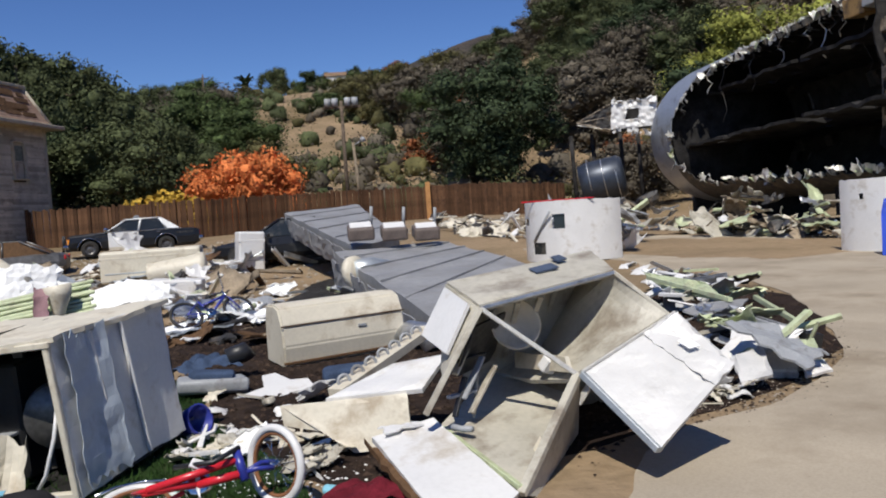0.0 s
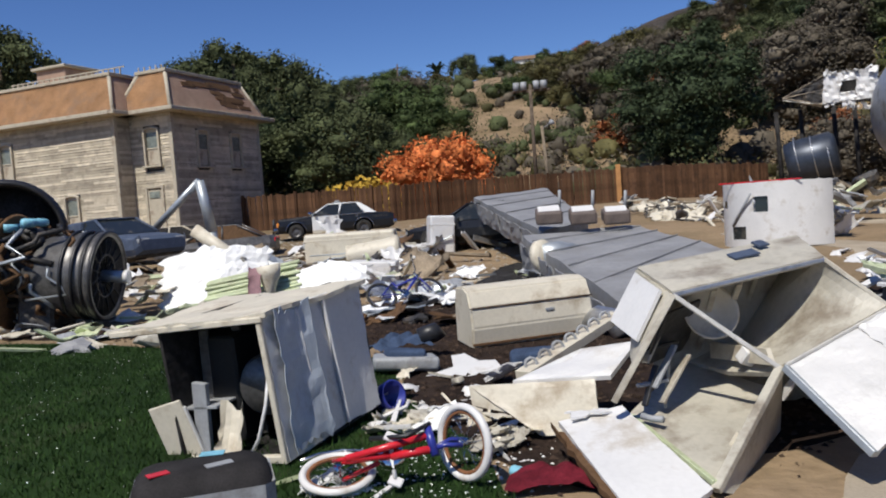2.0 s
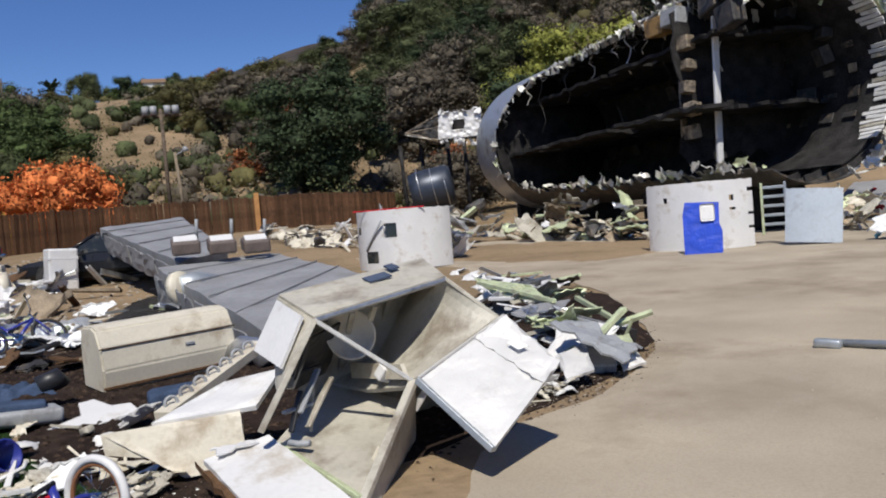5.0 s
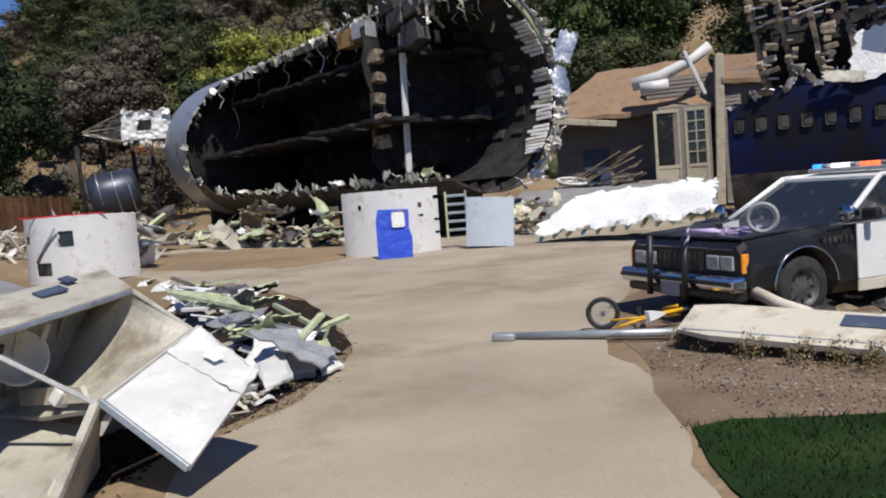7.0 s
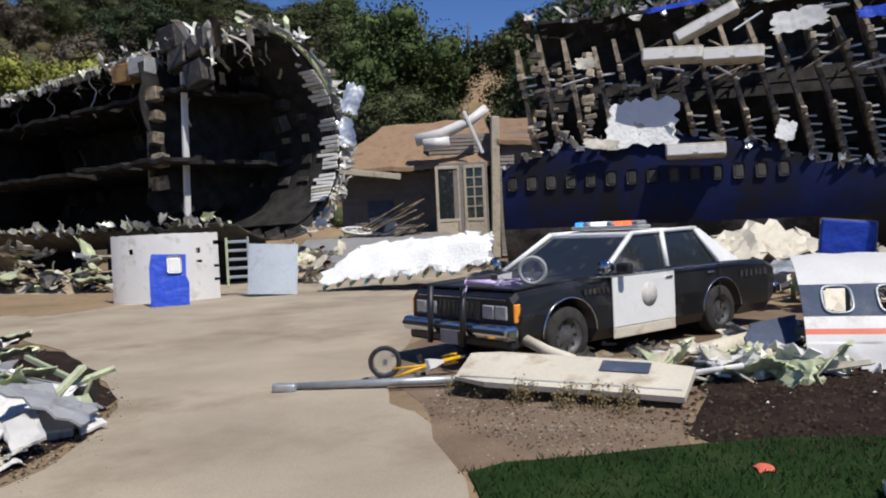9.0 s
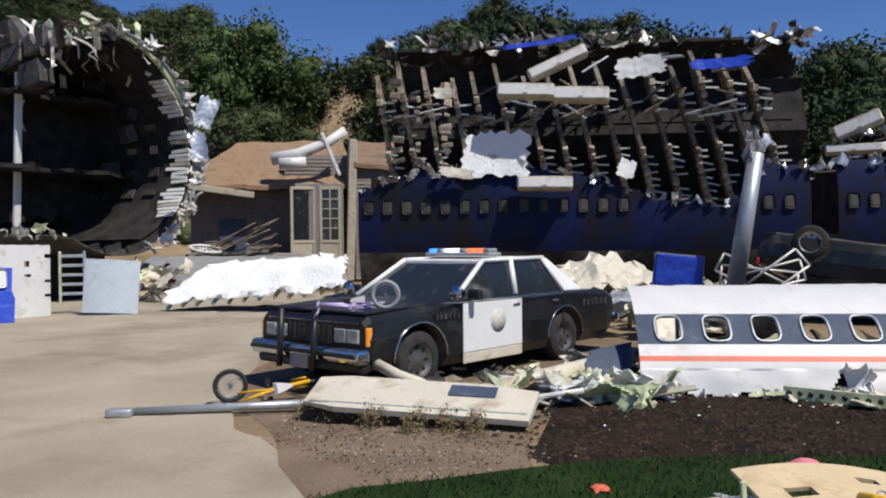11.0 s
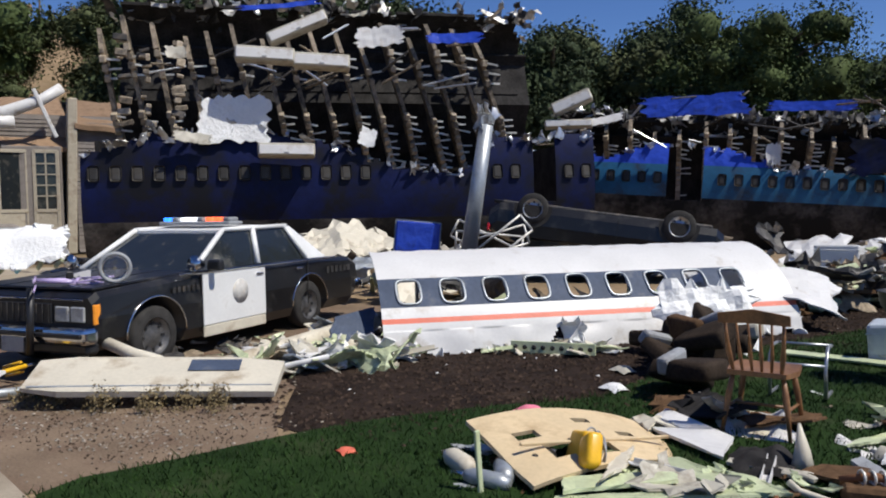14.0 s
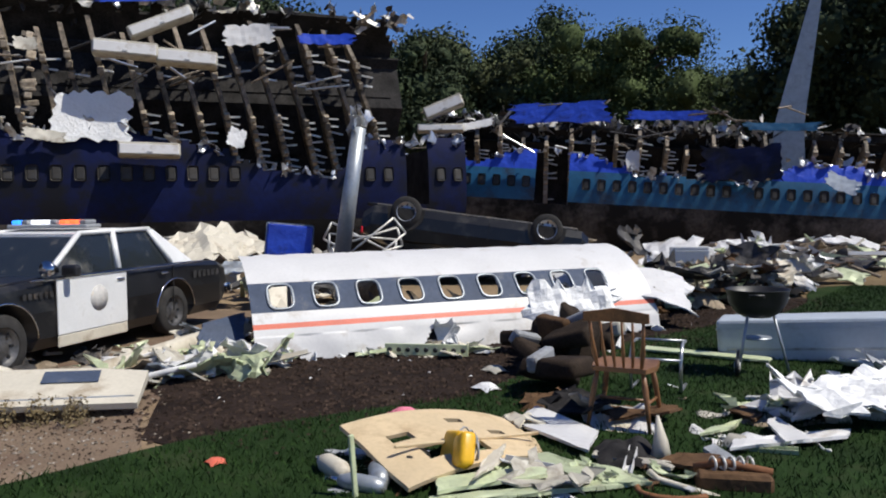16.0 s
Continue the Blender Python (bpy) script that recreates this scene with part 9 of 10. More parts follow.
def posts():
    def post(name, a, b, r, key, label, cat):
        t = thing(name, Matrix.Translation(b), label, cat)
        part("shaft", rod((0, 0, 0), Vector(a) - Vector(b), r, r * 0.85, 14), M[key], t)
        return t, Vector(a) - Vector(b)
    t, d = post("street_lamp", (10.89, 1.58, 2.68), (10.84, 1.86, 0.86), 0.115, "galv", "leaning grey steel lamp post broken off at the top", "street lamp")
    tagged(part("torn_cap", scraps(random.Random(2), 14, lambda r: (d + Vector((r.uniform(-0.1, 0.1), r.uniform(-0.1, 0.1), r.uniform(-0.1, 0.15))), (0, 0, 1)), (0.1, 0.25)), M["alu"], t, "torn metal cap"), kind="stuff")
    part("base_pin", rod((0, 0, 0), (0, 0, -0.95), 0.1), M["galv"], t)
    t, d = post("street_lamp", (-12.11, 20.72, 2.88), (-11.9, 20.84, 1.39), 0.16, "galv", "broken grey lamp post with its arm bent down", "street lamp")
    part("arm", rod(d, Vector((-13.87, 20.8, 1.49)) - Vector((-11.9, 20.84, 1.39)), 0.1, n=12), M["galv"], t)
    part("base_pin", rod((0, 0, 0), (0, 0, -1.2), 0.15), M["galv"], t)
    # fallen lamp post across the drive edge
    a, b = Vector((4.75, 6.12, 0.0)), Vector((5.92, 4.51, 0.0))
    t = thing("street_lamp", Matrix.Translation((a.x, a.y, 0.05)), "grey steel lamp post lying on the drive", "street lamp")
    part("shaft", rod((0.05, 0, 0), b - a + Vector((0, 0, 0.03)), 0.032, 0.045, 12), M["galv"], t)
    part("lamp_head", soft_box(0.24, 0.1, 0.08, 1, 0.01), M["galv"], t, "", frame_of((-0.02, 0, 0), b - a))
    part("cable", tube([(0.1, -0.02, -0.04), (b - a) * 0.3 + Vector((0, -0.12, -0.05)), (b - a) * 0.7 + Vector((0, -0.1, -0.05)), (b - a)], 0.009, 5), M["black"], t)
    # thick pipe by the police car
    a, b = Vector((6.75, 3.71, 0.08)), Vector((9.2, 2.74, 0.2))
    t = thing("pipe", Matrix.Translation(a), "long pale concrete pipe lying beside the car", "pipe")
    part("pipe", rod((0, 0, -0.05), b - a, 0.10, n=16), M["cream"], t)
    a, b = Vector((6.56, 4.57, 0.35)), Vector((6.48, 3.97, 0.2))
    t = thing("gutter", Matrix.Translation(a), "bent pale gutter piece beside the front wheel", "gutter")
    part("channel", tube([(0, 0, 0), (b - a) * 0.5 + Vector((0, 0, -0.02)), b - a], 0.06, 8), M["cream"], t)
    a, b = Vector((-8.21, 13.73, 1.49)), Vector((-7.27, 13.8, 0.79))
    t = thing("pipe", Matrix.Translation(b), "long beige duct sticking out of the heap", "pipe")
    part("pipe", rod((0, 0, 0), a - b, 0.11, 0.13, 14), M["cream"], t)
    # tail fin, upright beyond the hull
    t = thing("tail_fin", Matrix.Translation((30.79, -11.87, 4.47)) @ pose(0, 0, 0, 0, 0, -112), "tall grey aircraft fin standing behind the hull", "aircraft fin")
    part("fin", loft([[(-0.55, -0.08, -3.5), (0.75, -0.08, -3.5), (0.75, 0.08, -3.5), (-0.55, 0.08, -3.5)], [(-0.45, -0.06, 0), (0.6, -0.06, 0), (0.6, 0.06, 0), (-0.45, 0.06, 0)], [(0.95, -0.03, 5.4), (1.25, -0.03, 5.4), (1.25, 0.03, 5.4), (0.95, 0.03, 5.4)]]), M["galv"], t)
    # blue sign behind the cabin wall
    t = thing("sign_board", Matrix.Translation((10.9, 2.59, 1.13)) @ pose(0, 0, 0, 0, 6, -76), "blue sign board with pale edge behind the wall", "sign")
    part("board", box(0.62, 0.03, 0.46, None, 0.02), M["blue"], t)
    part("edge", box(0.66, 0.02, 0.5, pose(0, 0.02, 0), 0.02), M["galv"], t)
    part("emblem", lathe([(0.005, -0.022), (0.07, -0.022), (0.07, -0.016), (0.005, -0.016)], 16, pose(0.12, 0, 0.02, 90, 0, 0)), M["yellow"], t)
    part("stay", rod((0, 0.05, -0.2), (0.1, 0.2, -1.1), 0.03), M["galv"], t)
    # metal frames behind the wall
    for k in range(4):
        p = Vector((11.5, 1.5, 1.11))
        t = thing("metal_rack", Matrix.Translation(p) @ pose(0.15 * k, 0.1 * k, -0.1, 0, -38 + 22 * k, -85), "bent pale metal rack behind the wall", "rack", "bent racks")
        for x in (-0.5, 0.5):
            part("rail", rod((x, 0, -0.14), (x, 0, 0.14), 0.016), M["clip"], t)
        for z in (-0.14, 0.14):
            part("rail", rod((-0.5, 0, z), (0.5, 0, z), 0.016), M["clip"], t)


posts()


def slabs():
    # pale aircraft flap by the police car
    t = thing("aircraft_flap", pose(5.86, 3.62, 0.20, 15, 1.9, -72), "pale worn aircraft flap lying on dry weeds", "aircraft flap")
    bm = loft([[(-1.0, -0.20, -0.02), (-1.0, 0.26, -0.03), (-1.0, 0.26, 0.03), (-1.0, -0.20, 0.01)], [(-0.7, -0.28, -0.03), (-0.7, 0.3, -0.04), (-0.7, 0.3, 0.04), (-0.7, -0.28, 0.02)], [(0.6, -0.30, -0.03), (0.6, 0.28, -0.04), (0.6, 0.28, 0.04), (0.6, -0.30, 0.02)], [(0.98, -0.31, -0.03), (1.02, 0.2, -0.04), (1.02, 0.2, 0.04), (0.98, -0.31, 0.02)]])
    part("panel", bm, M["cream"], t)
    part("grey_patch", box(0.42, 0.2, 0.006, pose(0.45, 0.13, 0.042), 0.002), M["slate"], t, "slate grey patch")
    part("rivet_strip", box(1.9, 0.02, 0.01, pose(0, -0.2, 0.022), 0.003), M["galv"], t)
    # beam under the tipped galley
    t = thing("cabin_panel", Matrix(), "cream broken cabin panel on edge behind the bicycle", "aircraft panel")
    part("face", board4(((-1.15, 5.22, 0.33), (-0.30, 5.16, 0.37), (-0.28, 5.05, 0.04), (-0.66, 5.06, 0.03)), 0.04, 10, 0.008, 31, 0.006), M["cream"], t)
    part("face", board4(((-1.15, 5.22, 0.33), (-0.68, 5.2, 0.35), (-0.62, 5.1, 0.12), (-1.13, 5.2, 0.2)), 0.04, 6, 0.006, 32), M["cream"], t)
    part("top", board4(((-0.85, 5.23, 0.345), (-0.2, 5.17, 0.38), (-0.02, 5.62, 0.52), (-0.42, 5.7, 0.46)), 0.03, 10, 0.03, 33), M["white"], t, "white upper face")
    # curved brackets and rails behind it
    a, b = Vector((-0.9, 6.03, 0.21)), Vector((-0.2, 7.4, 0.45))
    t = thing("seat_rail", Matrix.Translation(a), "long pale seat rail with brackets", "rail")
    part("rail", bar((0, 0, 0), b - a, 0.14, 0.08), M["cream"], t)
    for k in range(7):
        q = (b - a) * (0.08 + 0.13 * k)
        part("bracket", ring(0.05, 0.014, 12, 6, Matrix.Translation(q + Vector((0, 0, 0.05))) @ pose(0, 0, 0, 80, 0, 30)), M["grey"], t)
    # white cross-shaped cut-out
    p = Vector((-1.55, 7.24, 0.21))
    t = thing("panel_offcut", Matrix.Translation((p.x, p.y, 0.05)) @ pose(0, 0, 0, 8, -6, 30), "white offcut panel with cut corners on mulch", "panel")
    part("panel", flat([(-0.75, -0.12), (-0.2, -0.1), (-0.12, -0.22), (0.22, -0.2), (0.24, 0.02), (0.1, 0.1), (0.05, 0.38), (-0.08, 0.4), (-0.16, 0.1), (-0.75, -0.02)], 0.03), M["white"], t)
    # grey rolled mat, ducts, blue jeans
    p = Vector((-0.9, 7.35, 0.15))
    t = thing("rolled_mat", Matrix.Translation((p.x, p.y, 0.1)) @ pose(0, 0, 0, 0, 0, 20), "dark grey rolled mat on the mulch", "mat")
    part("roll", soft_box(0.6, 0.26, 0.2, 6, 0.05), M["bluecloth"], t)
    p = Vector((-2.43, 7.83, 0.4))
    t = thing("clothes", Matrix.Translation((p.x, p.y, 0.18)) @ pose(0, 0, 0, 0, 0, 40), "blue jeans and clothes in a heap", "clothes")
    part("jeans", crumpled(0.7, 0.4, 8), M["bluecloth"], t)
    part("boot", tube([(0.2, -0.05, 0.05), (0.36, -0.1, 0.1), (0.4, -0.1, 0.02)], 0.09, 10), M["black"], t)
    p = Vector((-2.22, 7.27, 0.27))
    t = thing("seat_pan", Matrix.Translation((p.x, p.y, 0.1)) @ pose(0, 0, 0, 0, 6, 20), "grey moulded seat pan beside the clothes", "seat")
    part("pan", soft_box(0.6, 0.34, 0.14, 9, 0.05), M["grey"], t)
    part("liner", soft_box(0.4, 0.22, 0.1, 10, 0.03), M["bluecloth"], t, "", pose(0, 0, 0.07))
    p = Vector((-0.42, 8.99, 0.31))
    t = thing("duct", Matrix.Translation((p.x, p.y, 0.2)) @ pose(0, 0, 0, 0, 60, -40), "silver flexible duct elbow beside the wing", "duct")
    part("elbow", tube([(0, 0, -0.25), (0, 0, 0), (0.12, 0, 0.18), (0.32, 0, 0.22)], 0.14, 14), M["alu"], t)
    # dark red cloth, blue can
    p = Vector((-0.49, 4.22, 0.01))
    t = thing("cloth", Matrix.Translation((p.x, p.y, 0.07)) @ pose(0, 0, 0, 0, 0, 10), "crumpled dark red cloth on the grass", "cloth")
    part("cloth", crumpled(0.5, 0.3, 3), M["redcloth"], t)
    p = Vector((-0.7, 4.34, 0.06))
    t = thing("drink_can", Matrix.Translation((p.x, p.y, 0.04)) @ pose(0, 0, 0, 90, 0, 60), "blue and white crushed drink can", "can")
    part("can", lathe([(0.01, -0.06), (0.028, -0.06), (0.033, -0.045), (0.033, 0.045), (0.028, 0.06), (0.01, 0.06)], 14), M["tealbag"], t)
    p = Vector((-1.97, 5.88, 0.16))
    t = thing("bucket", Matrix.Translation((p.x, p.y, 0.1)) @ pose(0, 0, 0, 70, 0, 60), "blue plastic tub lying beside the unit", "tub")
    part("tub", lathe([(0.01, -0.1), (0.1, -0.1), (0.12, 0.1), (0.105, 0.1), (0.09, -0.08)], 18), M["bluebike"], t)
    # containers
    for p, s, key, lab, name, rz in BOXES:
        t = thing(name, Matrix.Translation(p) @ pose(0, 0, 0, 0, 4 if key != "cream" else 0, rz), lab, "box")
        part("body", box(*s, pose(0, 0, s[2] / 2), min(s) * 0.08, 2), M[key], t)
        part("lid_edge", box(s[0] * 1.01, s[1] * 1.01, s[2] * 0.07, pose(0, 0, s[2] * 0.78), 0.01), M[key], t)
        part("side_strip", box(s[0] * 0.9, s[1] * 1.015, 0.03, pose(0, 0, s[2] * 0.3), 0.005), M["galv"], t)
    p = Vector((-6.18, 18.49, 0.6))
    t = thing("ribbed_drum", Matrix.Translation(p) @ pose(0, 0, 0, 0, 84, 10), "cream ribbed plastic drum lying on a crate", "drum")
    part("body", lathe([(0.02, -0.7), (0.28, -0.7), (0.3, -0.66), (0.27, -0.6), (0.3, -0.3), (0.28, -0.25), (0.31, 0.1), (0.29, 0.15), (0.33, 0.5), (0.34, 0.6), (0.02, 0.62)], 22), M["cream"], t)


BOXES = [((-7.06, 19.25, 0.38), (2.3, 0.9, 0.75), "cream", "pale cream crate among the debris", "crate", 12), ((-5.31, 15.62, 0.16), (1.0, 0.6, 0.42), "white", "white storage box among the debris", "storage_box", 10), ((-5.73, 23.31, 0.15), (0.75, 0.7, 1.2), "white", "white battered trolley standing tilted", "trolley", 25), ((7.95, -3.35, 0.02), (1.75, 0.5, 0.42), "pale_blue_panel", "long pale blue-grey box behind the barbecue", "storage_box", 66), ((-10.61, 11.47, 0.0), (1.0, 0.9, 0.8), "cream", "cream battered box on the mulch", "storage_box", 40), ((14.96, -4.05, 0.37), (1.3, 0.7, 0.4), "white", "white box in the far rubble", "storage_box", -20), ((2.69, 6.46, 0.0), (0.26, 0.22, 0.24), "grey", "grey ribbed plastic case on the rubble", "case", -10)]
slabs()


def drive_edge_pieces():
    """Larger pieces that lie in the rubble at the edge of the drive."""
    for k, (name, q, key, lab) in enumerate((
        ("panel_offcut", ((2.53, 8.48, 0.30), (2.78, 8.64, 0.34), (3.46, 9.04, 0.30), (2.84, 8.06, 0.20)), "wing", "dark grey bent panel in the rubble by the drive"),
        ("white_scrap", ((2.86, 6.50, 0.14), (3.04, 6.57, 0.16), (3.05, 6.29, 0.06), (2.83, 6.25, 0.03)), "white", "white torn scrap at the edge of the drive"),
        ("panel_scrap", ((3.04, 12.08, 0.40), (3.28, 9.99, 0.42), (3.14, 8.82, 0.32), (2.91, 10.53, 0.30)), "primer", "pale green bent panel in the rubble"),
        ("film_scrap", ((2.22, 6.23, 0.22), (2.56, 6.46, 0.26), (2.43, 5.93, 0.14), (2.20, 5.97, 0.08)), "plastic", "crumpled clear film beside the grey case"),
    )):
        c = sum((Vector(p) for p in q), Vector()) / 4
        t = thing(name, Matrix.Translation(c), lab, name.split("_")[1])
        part("panel", board4([Vector(p) - c for p in q], 0.025, 10, 0.06, k + 40, 0.02), M[key], t)
    for a, b, w, h, key, lab in (((2.94, 7.82, 0.28), (3.16, 6.94, 0.20), 0.15, 0.11, "grey", "grey box beam with a black end fitting"), ((2.86, 11.11, 0.42), (3.15, 8.75, 0.35), 0.06, 0.05, "primer", "pale green stringer in the rubble"), ((3.43, 8.76, 0.36), (3.41, 7.45, 0.20), 0.05, 0.05, "primer", "pale green stringer in the rubble")):
        a, b = Vector(a), Vector(b)
        t = thing("metal_beam", Matrix.Translation(a), lab, "beam")
        part("beam", bar((0, 0, 0), b - a, w, h), M[key], t)
        if w > 0.1:
            part("end_fitting", bar((b - a) * 0.93, (b - a) * 1.1, w * 1.15, h * 1.25), M["black"], t, "black end fitting")
            part("slot_strip", bar((b - a) * 0.05 + Vector((0, -0.01, h * 0.5)), (b - a) * 0.9 + Vector((0, -0.01, h * 0.5)), 0.03, 0.012), M["black"], t)
    # corrugated green panels between the white sheets on the heap
    c = Vector((-5.99, 11.54, 0.51))
    t = thing("corrugated_panel", Matrix.Translation(c) @ pose(0, 0, 0, 40, -8, 18), "pale green corrugated panel on the heap", "aircraft panel")
    for k in range(9):
        part("rib", box(1.5, 0.06, 0.05, pose(0.03 * (k % 3), 0.09 * k - 0.36, 0.02 * (k % 2), 0, 0, 2 * (k % 3) - 2), 0.012), M["primer"], t)
    part("backing", box(1.45, 0.8, 0.02, pose(0, 0, -0.04), 0.005), M["primer"], t)
    c = Vector((-5.60, 11.40, 0.62))
    t = thing("moulded_duct", Matrix.Translation(c), "cream moulded duct standing on the heap", "duct")
    part("duct", tube([(0, 0, -0.4), (0, 0, -0.1), (0.02, 0, 0.1), (0.0, 0, 0.25)], [0.08, 0.1, 0.17, 0.2], 12), M["cream"], t)
    c = Vector((-5.75, 11.21, 0.54))
    t = thing("cloth", Matrix.Translation(c), "dull pink cloth hanging over green panels", "cloth")
    part("cloth", sheet(0.22, 0.7, 8, 14, 0.2, 0.06, 0.05, 0.012, random.Random(4)), mat("dull_pink_cloth", (0.28, 0.17, 0.18), 0.9, 0, 0.2, 6, 0.4, 60), t, "", pose(0, 0, 0, 70, 0, 10))


drive_edge_pieces()


# ---------- rubble ----------
RNG = random.Random(77)
PIECES = []
for k in range(10):
    PIECES.append(("scrap_sheet", sheet(1.0, 0.5 + 0.05 * k, 8, 6, 0.5, 0.12, 0.15 * (k % 3 - 1), 0.025, RNG)))
for k in range(4):
    PIECES.append(("metal_strut", flat([(-0.5, -0.06), (0.5, -0.05 + 0.02 * k), (0.5, 0.05), (0.1, 0.07), (-0.5, 0.06)], 0.05)))


def joined(bm):
    me = bpy.data.meshes.new("piece")
    bm.to_mesh(me)
    bm.free()
    return me


PIECES.append(("channel", joined(join(box(1.0, 0.12, 0.012), box(1.0, 0.012, 0.08, pose(0, 0.06, 0.04)), box(1.0, 0.012, 0.08, pose(0, -0.06, 0.04))))))
PIECES.append(("channel", joined(join(box(1.0, 0.09, 0.012, pose(0, 0, 0, 0, 0, 4)), box(0.9, 0.012, 0.1, pose(0, 0.05, 0.05, 0, 3, 0))))))
PIECES.append(("pipe", tube([(-0.5, 0, 0), (-0.2, 0.03, 0.02), (0.1, -0.02, 0.03), (0.35, 0.04, 0.0), (0.5, 0.1, 0.05)], 0.03, 7)))
PIECES.append(("pipe", tube([(-0.5, 0, 0), (0, 0.01, 0.0), (0.3, 0.0, 0.0), (0.42, 0.1, 0.08)], 0.045, 8)))
for k in range(3):
    PIECES.append(("debris_lump", joined(soft_box(0.6, 0.45, 0.35, k + 20, 0.14))))
VARIANTS = {}
WORDS = {"white": "white painted", "cream": "cream plastic", "primer": "pale green primed", "alu": "bare aluminium", "grey": "grey plastic", "galv": "dull grey steel", "foam": "white insulation", "wood": "weathered wooden", "darkmetal": "scorched dark", "wing": "grey painted", "rawwood": "broken brown wooden", "galley": "pale laminate", "tan_panel": "tan cabin", "fabric": "black", "redcloth": "dark red"}
FORMS = {"scrap_sheet": "torn sheet piece", "metal_strut": "flat strut", "channel": "bent channel section", "pipe": "bent pipe length", "debris_lump": "crumpled lump"}


def rubble(place, n, keys, size, group, lift=0.05, tilt=22, where="on the ground", rng=None, far=False):
    """Separate scraps over an area; place(rng) gives x, y and the height of the heap there. far: one joined heap."""
    rng = rng or RNG
    verts, faces, slots, index = [], [], [], []
    for i in range(n):
        kind, me = rng.choice(PIECES)
        key = rng.choice(keys)
        while kind == "debris_lump" and key not in ("foam", "galley", "darkmetal", "redcloth", "fabric"):
            kind, me = rng.choice(PIECES)
        x, y, h = place(rng)
        s = rng.uniform(*size)
        z = ground_z(x, y) + rng.uniform(0.0, 1.0) * h + lift * s
        m = Matrix.Translation((x, y, z)) @ pose(0, 0, 0, rng.gauss(0, tilt), rng.gauss(0, tilt), rng.uniform(0, 360)) @ Matrix.Diagonal((s, s * rng.uniform(0.7, 1.2), s, 1))
        if far:
            if key not in slots:
                slots.append(key)
            k = len(verts)
            verts.extend(m @ v.co for v in me.vertices)
            for p in me.polygons:
                faces.append(tuple(k + j for j in p.vertices))
                index.append(slots.index(key))
            continue
        if (kind, key, id(me)) not in VARIANTS:
            c = me.copy()
            c.materials.clear()
            c.materials.append(M[key])
            VARIANTS[(kind, key, id(me))] = c
        ob = part(kind, VARIANTS[(kind, key, id(me))], None, None, "", m)
        tagged(ob, WORDS[key] + " " + FORMS[kind] + " " + where, kind.replace("_", " "), group)
    if far:
        me = mesh("rubble", verts, faces)
        for key in slots:
            me.materials.append(M[key])
        me.polygons.foreach_set("material_index", index)
        tagged(part("rubble", me, None), "mixed pale wreckage scraps " + where, "rubble", kind="stuff")


def area(pts, h=0.0):
    """Places inside a quadrilateral on the plan."""
    q = [Vector(p[:2]) for p in pts]

    def place(rng):
        a, b = rng.random(), rng.random()
        p = q[0].lerp(q[1], a).lerp(q[3].lerp(q[2], a), b)
        return p.x, p.y, h
    return place


PALE = ["white", "cream", "primer", "galley", "white", "grey", "foam", "alu"]
MIX = PALE + ["wood", "darkmetal", "galv", "rawwood"]
# beside the drive, spilling from the tipped unit
rubble(area([(3.19, 11.48, 0.0), (3.18, 6.92, 0.0), (2.57, 5.98, 0.0), (2.61, 8.36, -0.0)], 0.3), 34, ["primer", "grey", "white", "primer", "wing", "galley", "alu", "primer"], (0.3, 0.85), "rubble by the drive", 0.06, 20, "beside the drive")
rubble(area([(4.02, 18.04, 0.04), (4.8, 12.79, 0.0), (4.28, 9.94, 0.0), (3.06, 11.66, 0.0)], 0.2), 24, ["primer", "primer", "white", "alu", "darkmetal"], (0.4, 1.0), "rubble by the drive", 0.06, 16, "beside the drive")
rubble(area([(1.93, 6.32, 0.0), (2.27, 6.01, 0.0), (2.04, 5.54, 0.0), (1.86, 5.69, 0.0)], 0.08), 16, ["cream", "white", "galley"], (0.12, 0.3), "rubble by the drive", 0.06, 20, "beside the drive")
# below the forward hull
rubble(area([(7.98, 31.69, 0.37), (10.82, 21.74, 0.05), (12.2, 20.5), (8.8, 26)], 0.5), 80, ["cream", "white", "wood", "darkmetal", "galley", "alu", "wood", "primer"], (0.4, 1.3), "rubble under the hull", 0.05, 20, "under the burnt hull", far=True)
rubble(area([(5.2, 27), (12.5, 20.5), (14, 23), (7, 34)], 1.1), 70, ["darkmetal", "darkmetal", "wood", "galley", "alu", "primer"], (0.5, 1.5), "rubble under the hull", 0.05, 25, "under the burnt hull", far=True)
rubble(area([(14.2, 18.2), (16.5, 17.5), (17.5, 20), (14.8, 21)], 1.0), 46, ["white", "cream", "galley", "alu", "redcloth", "primer", "wood"], (0.3, 0.9), "rubble at the open end", 0.05, 30, "at the open hull end")
# along the fence and round the curved panel
rubble(area([(0.4, 31.67, 0.61), (3.0, 25.5), (6.0, 31), (-0.5, 38)], 0.5), 90, ["cream", "white", "galley", "wood", "cream", "darkmetal"], (0.4, 1.2), "rubble by the fence", 0.05, 22, "near the fence", far=True)
rubble(area([(2.6, 21.5), (5.2, 21.0), (6.4, 25.5), (3.2, 26)], 1.0), 40, ["white", "primer", "alu", "grey", "wing"], (0.5, 1.3), "rubble behind the panel", 0.05, 35, "behind the curved panel", far=True)
